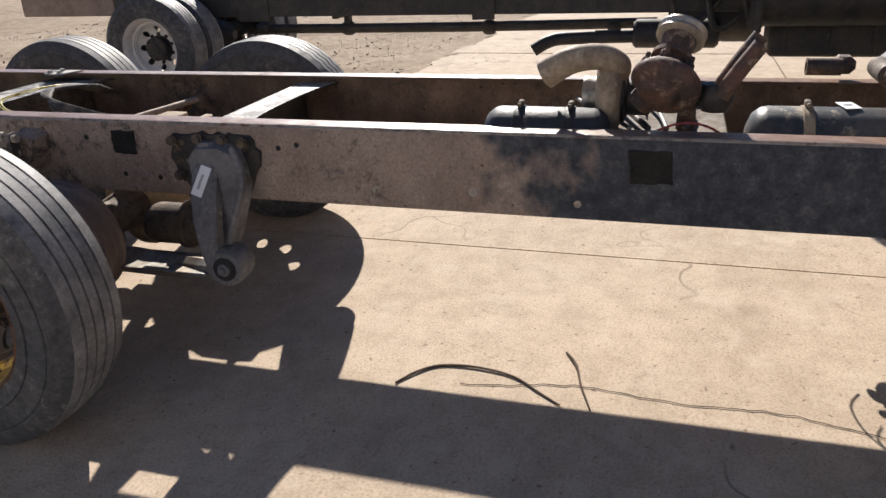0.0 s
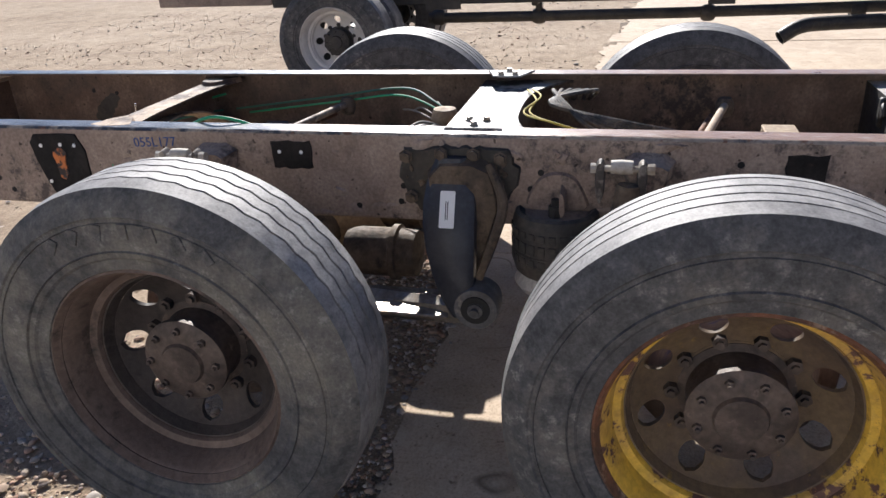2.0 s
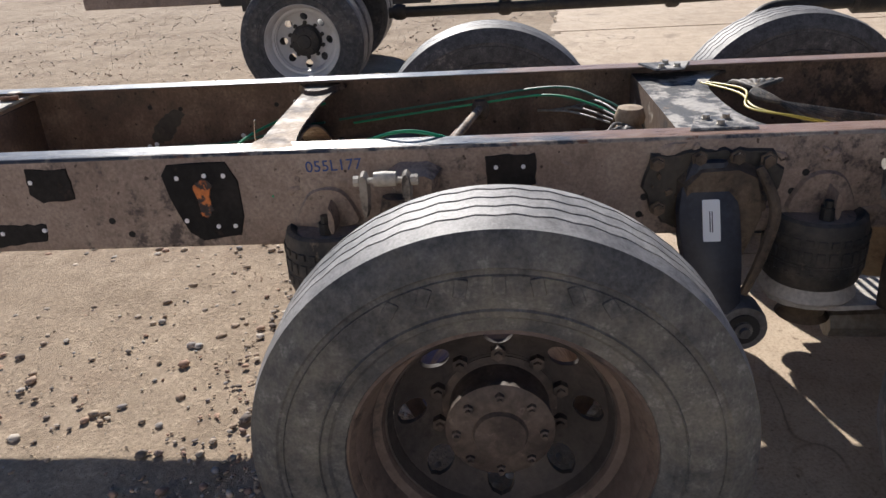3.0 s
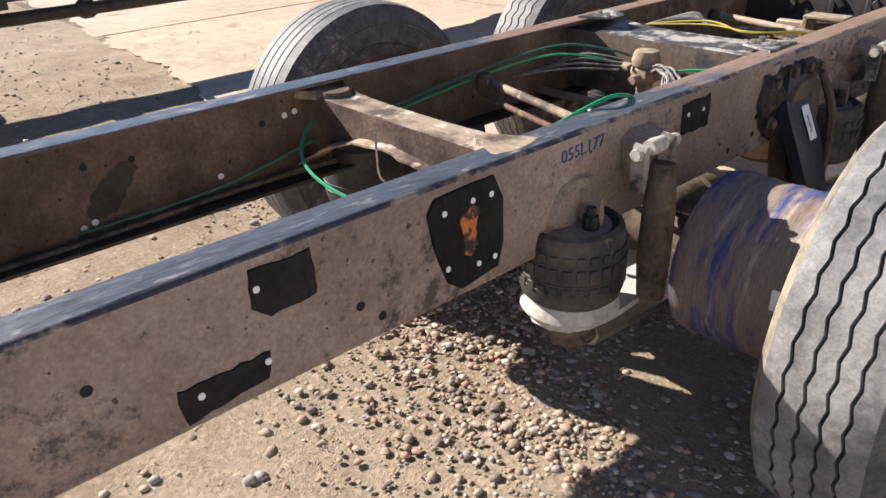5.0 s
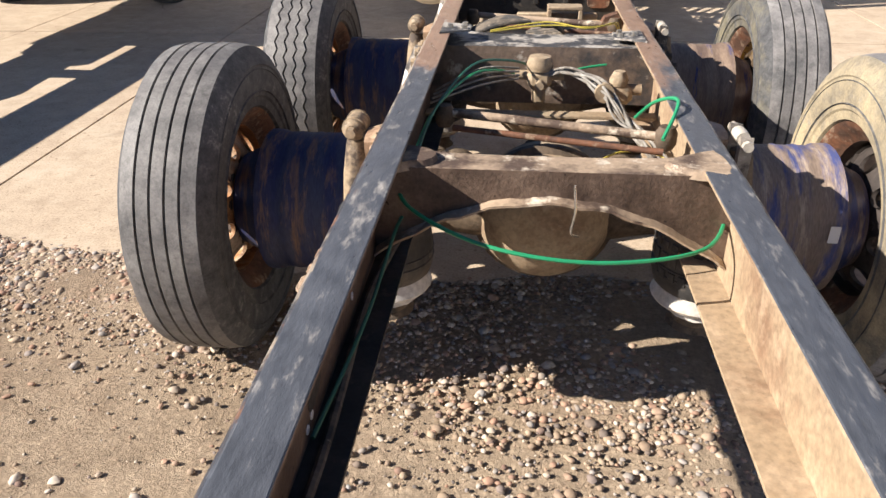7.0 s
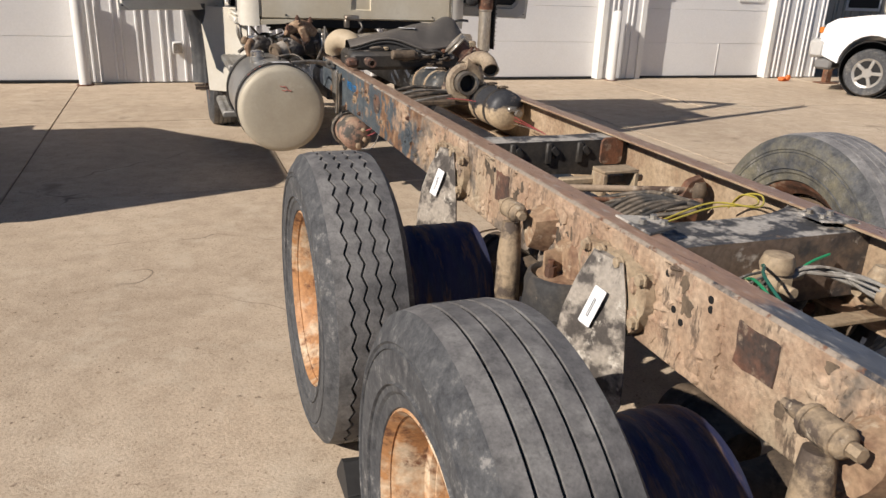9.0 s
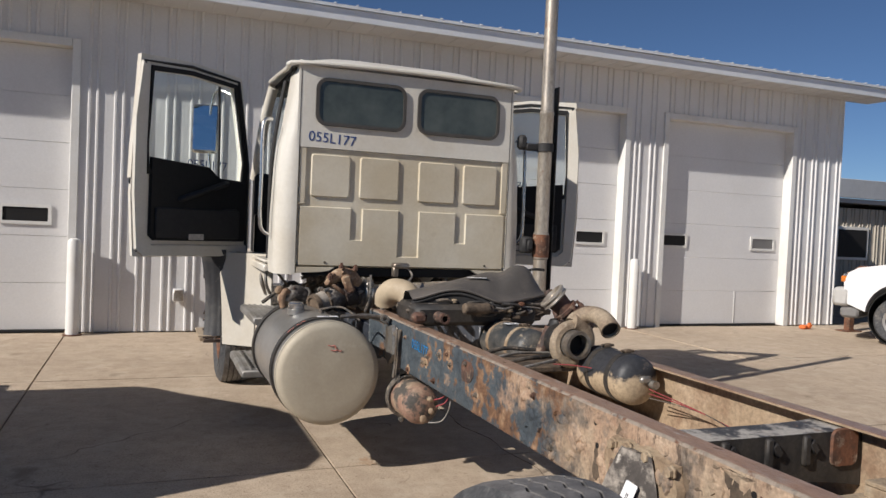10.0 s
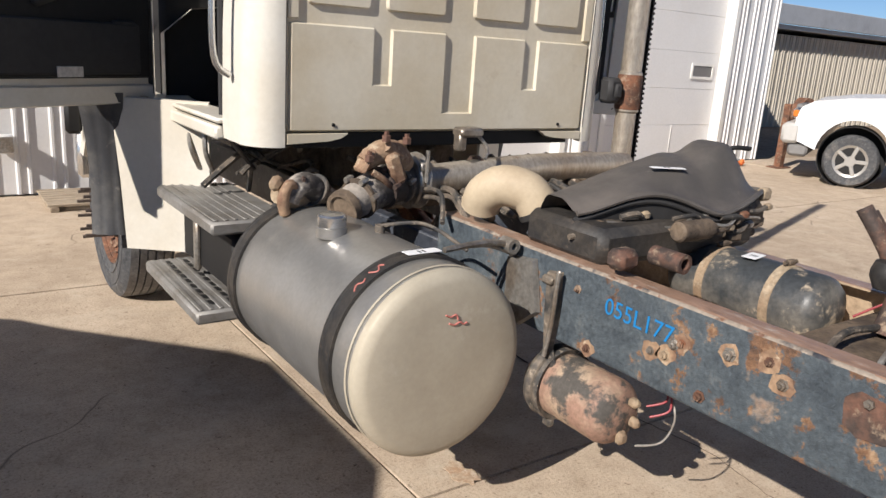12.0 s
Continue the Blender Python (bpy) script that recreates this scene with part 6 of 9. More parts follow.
def air_spring(s, y):
    x, dz = s * 0.437, 0.04
    sp = part("air_spring", lathe([(0.098, 0.665 + dz), (0.112, 0.675 + dz), (0.124, 0.668 + dz), (0.132, 0.64 + dz), (0.130, 0.60 + dz), (0.134, 0.57 + dz), (0.133, 0.51 + dz), (0.126, 0.485 + dz), (0.116, 0.475 + dz), (0, 0.475 + dz), (0, 0.655 + dz), (0.095, 0.655 + dz)], 40, (x, y, 0), "z", None, True), M_SPRING, truck, "dusty black rubber air spring")
    part("piston", lathe([(0, 0.425 + dz), (0.10, 0.425 + dz), (0.122, 0.43 + dz), (0.129, 0.44 + dz), (0.124, 0.452 + dz), (0.114, 0.474 + dz), (0, 0.474 + dz)], 36, (x, y, 0)), M_PLATE, sp, "pale metal piston under the bellows")
    part("pedestal", lathe([(0, 0.385), (0.075, 0.385), (0.06, 0.40), (0.06, 0.424 + dz), (0, 0.424 + dz)], 20, (x, y, 0)), M_GREASE, sp)
    part("top_plate", lathe([(0, 0.656 + dz), (0.094, 0.656 + dz), (0.094, 0.664 + dz), (0, 0.668 + dz)], 30, (x, y, 0)), M_HALO if s < 0 else M_RAIL_R, sp)
    part("stud", lathe([(0, 0.66 + dz), (0.02, 0.66 + dz), (0.02, 0.70 + dz), (0.012, 0.70 + dz), (0.012, 0.72 + dz), (0, 0.72 + dz)], 8, (s * 0.49, y, 0)), M_RUST if s < 0 else M_BLACK, sp)
    bits("bellow_ring", [lathe([(0.131, z - 0.005 + dz), (0.1365, z + dz), (0.131, z + 0.005 + dz)], 40, (x, y, 0), "z", None, True) for z in (0.53, 0.555)], M_SPRING, sp)
    part("spring_bracket", prism(rounded_off([(-0.10, 0.70), (0.10, 0.70), (0.085, 0.76), (0.045, 0.825), (-0.04, 0.825), (-0.085, 0.76)], 2), 0.014, facing(s * 0.433, y, 0, "+x" if s > 0 else "-x"), 0.006), M_HALO if s < 0 else M_RAIL_R, sp)
    part("bracket_rib", prism(rounded_off([(-0.012, 0.705), (0.012, 0.705), (0.012, 0.77), (-0.012, 0.80)], 1), 0.06, facing(s * 0.446, y + 0.02, 0, "+x" if s > 0 else "-x"), 0.004), M_HALO if s < 0 else M_RAIL_R, sp)
    part("seat_plate", prism(rounded_off([(x - 0.115, y - 0.11), (x + 0.115, y - 0.11), (x + 0.10, y + 0.30), (x - 0.07, y + 0.33)], 2), 0.012, Matrix.Translation((0, 0, 0.451)), 0.004), M_PLATE, sp, "pale cast spring seat")
    if s > 0:          # moulded blocks round the bellows
        rows = []
        for k in range(26):
            q = 2 * math.pi * k / 26
            for z, hh in ((0.535, 0.026), (0.58, 0.034), (0.622, 0.02)):
                rows.append(cbox((x + 0.1335 * math.cos(q), y + 0.1335 * math.sin(q), z + dz), (0.006, 0.022, hh), 0.0015, Matrix.Rotation(q, 3, "Z")))
        part("moulded_pattern", merge(*rows), M_SPRING, sp, "dusty moulded pattern")


def shock(s, y):
    sh = part("shock_absorber", tube([(s * 0.545, y, 0.83), (s * 0.55, y - 0.01, 0.72), (s * 0.555, y - 0.02, 0.58), (s * 0.56, y - 0.025, 0.47)], [0.030, 0.041, 0.043, 0.036], 16, 3), M_SHOCK if s < 0 else M_GREASE, truck, "mud-coated shock absorber")
    if s > 0:
        bolt = part("top_bolt", merge(lathe([(0, -0.085), (0.015, -0.085), (0.015, -0.07), (0.0095, -0.069), (0.0095, 0.068), (0.016, 0.069), (0.016, 0.088), (0, 0.088)], 8, (0.53, y - 0.02, 0.872), "y"), lathe([(0, -0.03), (0.019, -0.03), (0.021, 0.0), (0.019, 0.03), (0, 0.03)], 14, (0.53, y - 0.02, 0.876), "y")), M_WHITE_DUST, sh, "pale dusty pivot bolt")
        for dy in (-0.058, 0.056):
            part("fork_tab", prism(rounded_off([(-0.011, 0.77), (0.010, 0.77), (0.016, 0.87), (0.006, 0.896), (-0.010, 0.892), (-0.016, 0.86)], 1), 0.035, facing(0.512, y - 0.02 + dy, 0, "+x"), 0.004), M_TAG_GREY, bolt)
    else:
        part("top_eye", merge(lathe([(0, -0.06), (0.018, -0.06), (0.030, -0.05), (0.033, 0.0), (0.030, 0.042), (0.018, 0.05), (0.017, 0.07), (0, 0.07)], 18, (s * 0.545, y, 0.872), "y"), lathe([(0, -0.085), (0.015, -0.085), (0.015, 0.085), (0.010, 0.087), (0.010, 0.10), (0, 0.10)], 6, (s * 0.545, y, 0.872), "y"), *[lathe([(0.026, d - 0.005), (0.035, d - 0.003), (0.035, d + 0.003), (0.026, d + 0.005)], 18, (s * 0.545, y, 0.872), "y", None, True) for d in (-0.036, 0.03)]), M_SHOCK, sh)
    part("shock_bracket", prism(rounded_off([(-0.08, 0.89), (0.08, 0.89), (0.065, 0.80), (0.0, 0.71), (-0.065, 0.80)], 1), 0.07, facing(s * 0.434, y + 0.05 * s, 0, "+x" if s > 0 else "-x"), 0.02), M_HALO if s < 0 else M_RAIL_R, sh)


for s in (-1, 1):
    for ya in (Y1, Y2):
        hanger(s, ya + 0.60)
        air_spring(s, ya - 0.47)
        shock(s, ya - 0.265)


def axle(y):
    a = part("axle_housing", merge(tube([(-0.62, y, 0.5), (-0.36, y, 0.5), (-0.2, y, 0.5), (0.2, y, 0.5), (0.36, y, 0.5), (0.62, y, 0.5)], [0.07, 0.075, 0.10, 0.10, 0.075, 0.07], 20, 4)), M_GREASE, truck, "greasy drive axle with a round banjo")
    part("banjo", lathe([(0, -0.21), (0.09, -0.20), (0.17, -0.16), (0.215, -0.08), (0.225, 0), (0.22, 0.06), (0.18, 0.14), (0.12, 0.20), (0.06, 0.24), (0, 0.24)], 36, (0.02, y, 0.5), "y"), M_TAN, a)
    part("banjo_rim", lathe([(0.215, -0.06), (0.24, -0.045), (0.24, -0.02), (0.215, 0.0)], 36, (0.02, y, 0.5), "y", None, True), M_GREASE, a)
    part("pinion", lathe([(0, 0.2), (0.10, 0.2), (0.09, 0.36), (0.06, 0.37), (0.06, 0.44), (0.035, 0.45), (0, 0.45)], 24, (0.02, y, 0.54), "y"), M_GREASE, a)
    for s in (-1, 1):
        prof = [(0.0, 0.56), (0.20, 0.56), (0.232, 0.575), (0.238, 0.61), (0.232, 0.625)]
        for x in (0.66, 0.735, 0.80):
            prof += [(0.234, x), (0.236, x + 0.008), (0.2335, x + 0.016), (0.233, x + 0.05)]
        prof += [(0.240, 0.868), (0.242, 0.902), (0.195, 0.915), (0.155, 1.0), (0.0, 1.0)]
        g = lathe(prof, 48, (0, y, 0.502), "x")
        part("brake_drum", g if s > 0 else mirrored(g), M_DRUM_D if s < 0 else M_DRUM_B if y > 1 else M_DRUM, truck, "brake drum streaked with blue paint and rust")
        bits("backing_lug", ([cbox((s * 0.60, y + 0.17 * math.cos(q), 0.5 + 0.17 * math.sin(q)), (0.05, 0.07, 0.07), 0.02) for q in (0.6, 2.2, 3.6, 5.2)]), M_GREASE, a)
        part("spring_seat", span(s * 0.40, s * 0.53, y - 0.10, y + 0.10, 0.405, 0.50, 0.02), M_GREASE, a)
        c = part("brake_chamber", lathe([(0, -0.10), (0.075, -0.10), (0.085, -0.06), (0.085, 0.06), (0.098, 0.065), (0.098, 0.085), (0.085, 0.09), (0.08, 0.15), (0, 0.17)], 28, (s * 0.30, y + 0.26, 0.47), "y"), M_GREASE, a)


axle(Y1)
axle(Y2)
sl = part("drum_tag", prism(rounded_rect(0.03, 0.055, 0.003, 2), 0.002, Matrix.Translation((0.865, Y2 - 0.24, 0.56)) @ Matrix.Rotation(radians(90), 4, "X")), M_LABEL, truck)


def torque_rods(y, z):
    r = part("torque_rod", tube([(-0.30, y + 0.075, z + 0.01), (0.34, y - 0.075, z)], 0.014, 12, 1), M_XM, truck, "pair of rusty torque rods")
    part("second_rod", tube([(-0.28, y + 0.03, z - 0.025), (0.34, y - 0.12, z - 0.03)], 0.010, 10, 1), M_RUST, r)
    bits("ball_end", ([lathe([(0, -0.035), (0.022, -0.034), (0.032, -0.015), (0.032, 0.015), (0.022, 0.034), (0, 0.035)], 16, (x, yy, z), "z") for x, yy in ((-0.31, y + 0.075), (0.35, y - 0.08))]), M_GREASE, r)


torque_rods(-0.09, 0.83)
torque_rods(1.37, 0.84)


# ---- air lines, valves and wiring on the frame ----
def line(name, pts, r, mat, label, n=7):
    return part(name, tube(pts, r, n, 7), mat, truck, label)


line("green_air_line", [(-0.38, -0.60, 0.86), (-0.32, -0.72, 0.835), (-0.14, -0.84, 0.81), (0.10, -0.86, 0.79), (0.34, -0.78, 0.79), (0.43, -0.60, 0.80)], 0.005, M_GREEN, "bright green air line hanging across the frame")
line("green_air_line", [(-0.36, -0.55, 0.80), (-0.34, -0.1, 0.86), (-0.24, 0.25, 0.92), (-0.12, 0.40, 0.90), (-0.04, 0.49, 0.86)], 0.0045, M_GREEN_D, "dark green air line along the rail")
line("green_air_line", [(-0.38, -0.5, 0.78), (-0.35, -0.05, 0.84), (-0.25, 0.22, 0.89), (-0.16, 0.38, 0.87), (-0.08, 0.50, 0.82)], 0.0045, M_GREEN, "green air line along the rail")
line("green_air_line", [(0.06, 0.47, 0.83), (0.15, 0.50, 0.85), (0.24, 0.52, 0.86)], 0.0045, M_GREEN, "green air line from the relay valve")
line("green_air_line", [(0.30, 0.10, 0.80), (0.33, -0.05, 0.90), (0.36, -0.22, 0.955), (0.30, -0.38, 0.90)], 0.0055, M_GREEN, "green air line looped over the rail")
line("green_air_line", [(-0.41, -1.35, 0.70), (-0.38, -1.0, 0.72), (-0.36, -0.7, 0.78), (-0.33, -0.6, 0.80)], 0.0045, M_GREEN_D, "green air line lying in the rail")
line("wire_loom", [(-0.41, -1.9, 0.675), (-0.39, -1.4, 0.68), (-0.40, -0.9, 0.69), (-0.37, -0.6, 0.70)], 0.009, M_HOSE, "dusty wire loom lying in the rail")
rng_ = random.Random(21)
for k in range(7):          # bundle from the relay valve to the right rail, drooping
    w = lambda q: rng_.uniform(-q, q)
    line("grey_air_line", [(0.02 + w(0.02), 0.46 + w(0.02), 0.83 + w(0.02)), (0.10 + w(0.02), 0.42 + w(0.03), 0.865 + w(0.02)), (0.19 + w(0.02), 0.33 + w(0.03), 0.84 + w(0.02)), (0.25 + w(0.025), 0.20 + w(0.05), 0.79 + w(0.03)), (0.31 + w(0.02), 0.06 + w(0.05), 0.74 + w(0.03)), (0.37 + w(0.02), -0.05 + w(0.06), 0.70 + w(0.02))], 0.0045 + 0.001 * (k % 3), M_LINE, "dusty grey air line")
for k in range(4):
    line("grey_air_line", [(-0.38, 0.20 + 0.05 * k, 0.80), (-0.22, 0.30 + 0.03 * k, 0.835 + 0.012 * k), (-0.08, 0.42 + 0.01 * k, 0.83 + 0.01 * k)], 0.004, M_LINE, "dusty grey air line")
part("loom_tie", lathe([(0.0, -0.012), (0.034, -0.012), (0.034, 0.012), (0.0, 0.012)], 12, (0.215, 0.28, 0.825), "y"), M_TAN, truck, "muddy clamp round the air lines")
for k in range(2):
    line("yellow_cable", [(-0.20, 0.74 + 0.02 * k, 0.925), (0.02, 0.80 + 0.015 * k, 0.94 + 0.01 * k), (0.18, 0.80 - 0.02 * k, 0.935), (0.28 + 0.02 * k, 0.90, 0.925 + 0.008 * k), (0.32 + 0.012 * k, 1.02, 0.90), (0.36, 1.12, 0.82)], 0.0032, M_YELLOW, "yellow cable coiled on the crossmember")
for k in range(6):
    line("black_loom", [(-0.34, 0.86 + 0.02 * k, 0.86), (-0.15, 0.84 + 0.03 * k, 0.935), (0.02, 0.90 - 0.01 * k, 0.925), (0.10, 1.0 + 0.05 * k, 0.86), (-0.05, 1.15 + 0.05 * k, 0.80)], 0.008, M_HOSE, "tangled black hoses")
line("yellow_cable", [(0.14, -0.20, 0.75), (0.24, -0.12, 0.765), (0.36, -0.12, 0.75), (0.40, -0.25, 0.70)], 0.0032, M_YELLOW, "yellow cable beside the rail")
for k, c in enumerate((M_RED, M_RED, M_HOSE)):
    line("red_wire" if c is M_RED else "grey_wire", [(0.28, 2.92, 0.84 - 0.02 * k), (0.33, 2.6, 0.80), (0.36 - 0.02 * k, 2.25, 0.74), (0.30, 2.05, 0.72)], 0.0024, c, "loose wire in the frame")
line("red_wire", [(0.0, 3.32, 0.89), (0.07, 3.25, 0.895), (0.14, 3.19, 0.89)], 0.0025, M_RED, "loose red wire")
line("red_wire", [(0.24, 3.78, 0.86), (0.31, 3.68, 0.94), (0.32, 3.58, 0.945), (0.30, 3.46, 0.88)], 0.004, M_RED, "loose red wire")
line("thin_wire", [(-0.40, 2.55, 0.82), (-0.37, 2.50, 0.915), (-0.36, 2.40, 0.92), (-0.37, 2.28, 0.84)], 0.003, M_HOSE, "thin looped wire")
line("thin_wire", [(0.05, -0.745, 0.92), (0.055, -0.75, 0.86), (0.05, -0.74, 0.80), (0.07, -0.72, 0.78)], 0.003, M_CHROME, "bent wire hook on the crossmember")
valve = part("relay_valve", merge(cbox((-0.005, 0.47, 0.82), (0.09, 0.08, 0.07), 0.018), lathe([(0, 0), (0.045, 0), (0.05, 0.02), (0.04, 0.05), (0, 0.055)], 20, (-0.005, 0.47, 0.85)), lathe([(0, -0.09), (0.018, -0.09), (0.018, 0.09), (0, 0.09)], 10, (-0.005, 0.47, 0.83), "x"), lathe([(0, -0.08), (0.016, -0.08), (0.016, 0.08), (0, 0.08)], 10, (-0.005, 0.47, 0.81), "y"), cbox((-0.005, 0.47, 0.76), (0.05, 0.05, 0.07), 0.012)), M_TAN, truck, "mud-covered air relay valve")
valve2 = part("levelling_valve", merge(cbox((0.27, 0.36, 0.80), (0.10, 0.07, 0.07), 0.018), lathe([(0, -0.08), (0.02, -0.08), (0.02, 0.08), (0, 0.08)], 10, (0.27, 0.36, 0.815), "x"), lathe([(0, 0), (0.03, 0), (0.034, 0.02), (0.02, 0.05), (0, 0.05)], 14, (0.27, 0.36, 0.83))), M_TAN, truck, "dusty valve with fittings")
part("mount_bar", span(-0.42, 0.42, 0.36, 0.42, 0.70, 0.712, 0.003), M_TAN, truck, "flat steel mounting bar")
part("clear_bag", cbox((-0.12, -0.30, 0.74), (0.28, 0.13, 0.05), 0.02, Matrix.Rotation(0.15, 3, "Y")), M_PLASTIC, truck, "dusty plastic cover on the axle")
part("bag_tag", cbox((0.02, -0.35, 0.775), (0.05, 0.006, 0.04), 0.001, Matrix.Rotation(0.4, 3, "Y")), M_PLATE, truck)
part("step_bracket", merge(span(0.05, 0.22, 1.52, 1.62, 0.86, 0.875, 0.004), span(0.05, 0.07, 1.52, 1.62, 0.76, 0.86, 0.003), span(0.20, 0.22, 1.52, 1.62, 0.76, 0.86, 0.003), span(-0.1, 0.3, 1.60, 1.64, 0.80, 0.83, 0.006)), M_TAN, truck, "small dusty sheet bracket")
part("torque_bracket", prism([(-0.10, 0.70), (0.06, 0.70), (0.10, 0.86), (0.06, 0.90), (0.0, 0.88)], 0.03, facing(0.30, 1.32, 0, "-y"), 0.006), M_RUST, truck, "rusty torque rod bracket")


# ---- air tanks ----
def air_tank(name, at, r, length, mat, axis, label, straps=(0.25, 0.75), strap_mat=None):
    h = length / 2
    prof = [(0, -h), (r * 0.45, -h + r * 0.04), (r * 0.8, -h + r * 0.18), (r * 0.96, -h + r * 0.38), (r, -h + r * 0.55), (r, h - r * 0.55), (r * 0.96, h - r * 0.38), (r * 0.8, h - r * 0.18), (r * 0.45, h - r * 0.04), (0, h)]
    t = part(name, lathe(prof, 36, at, axis), mat, truck, label)
    bands = [lathe([(r * 1.003, -h + length * u - 0.017), (r * 1.03, -h + length * u - 0.015), (r * 1.03, -h + length * u + 0.015), (r * 1.003, -h + length * u + 0.017)], 36, at, axis, None, True) for u in straps]
    bits("strap", bands, strap_mat or M_BLACK, t)
    lugs = []
    for u in straps:
        p = Vector(at) + (Vector((0, -h + length * u, r + 0.012)) if axis == "y" else Vector((-h + length * u, 0, r + 0.012)))
        lugs.append(cbox(p, (0.04, 0.02, 0.02), 0.005))
        lugs.append(lathe([(0, -0.035), (0.007, -0.035), (0.007, 0.035), (0, 0.035)], 8, p, "x"))
    bits("strap_lug", lugs, M_GREASE, t)
    return t


t1 = air_tank("air_tank", (0.18, 4.10, 0.86), 0.118, 0.60, M_AIRT, "y", "black air tank strapped between the rails", (0.3, 0.72), M_TAN)
slip(t1, (0.16, 4.10, 0.981), 0.09, 0.05, "+z", 10)
t2 = air_tank("air_tank", (0.265, 3.17, 0.862), 0.116, 0.44, M_AIRT2, "y", "black and tan muddy air tank between the rails", (0.3, 0.68))
part("drain_fitting", merge(cbox((0.275, 2.945, 0.88), (0.06, 0.03, 0.03), 0.008), lathe([(0, -0.04), (0.02, -0.04), (0.02, 0), (0, 0)], 10, (0.305, 2.945, 0.86), "y")), M_STEEL, t2)
t3 = air_tank("air_tank", (-0.375, 4.315, 0.497), 0.112, 0.40, M_AIRT3, "y", "rusty dusty air tank hung under the left rail", ())
for at, size in (((-0.34, 4.11, 0.545), (0.035, 0.04, 0.03)), ((-0.33, 4.11, 0.475), (0.03, 0.045, 0.035)), ((-0.375, 4.115, 0.43), (0.04, 0.03, 0.045))):
    part("fitting", cbox(at, size, 0.010), M_TAN, t3)
for pts, c in (([(-0.33, 4.07, 0.55), (-0.29, 4.03, 0.575), (-0.25, 4.06, 0.60)], M_RED), ([(-0.32, 4.06, 0.515), (-0.28, 4.02, 0.545), (-0.245, 4.05, 0.59)], M_RED), ([(-0.36, 4.07, 0.42), (-0.30, 4.02, 0.44), (-0.26, 4.01, 0.51), (-0.24, 4.05, 0.58)], M_LINE)):
    part("lead", tube(pts, 0.0038, 8), c, t3)
hb = part("hanger_bracket", merge(prism([(-0.035, 0.90), (0.03, 0.91), (0.035, 0.75), (0.02, 0.64), (0.045, 0.58), (0.02, 0.56), (-0.015, 0.62), (-0.03, 0.76)], 0.018, facing(-0.4345, 4.42, 0, "-x"), 0.006), cbox((-0.452, 4.435, 0.875), (0.035, 0.05, 0.03), 0.008)), M_HOSE, truck, "dark steel tank hanger bracket on the rail")
part("hanger_rod", tube([(-0.468, 4.37, 0.92), (-0.472, 4.375, 0.90), (-0.47, 4.385, 0.75), (-0.475, 4.40, 0.62)], 0.008, 8, 5), M_STEEL, hb)
part("hanger_strap", lathe([(0.114, -0.03), (0.128, -0.034), (0.133, -0.02), (0.126, 0.0), (0.133, 0.02), (0.128, 0.034), (0.114, 0.03)], 36, (-0.375, 4.42, 0.497), "y", None, True), M_HOSE, hb)
part("strap_tail", cbox((-0.41, 4.41, 0.365), (0.03, 0.045, 0.05), 0.01), M_HOSE, hb)
part("strap_gusset", prism([(-0.06, 0.90), (0.08, 0.92), (0.12, 0.74), (0.02, 0.66), (-0.06, 0.70)], 0.02, facing(-0.4345, 4.60, 0, "-x"), 0.006), M_STEEL, truck, "galvanised gusset plate on the rail")


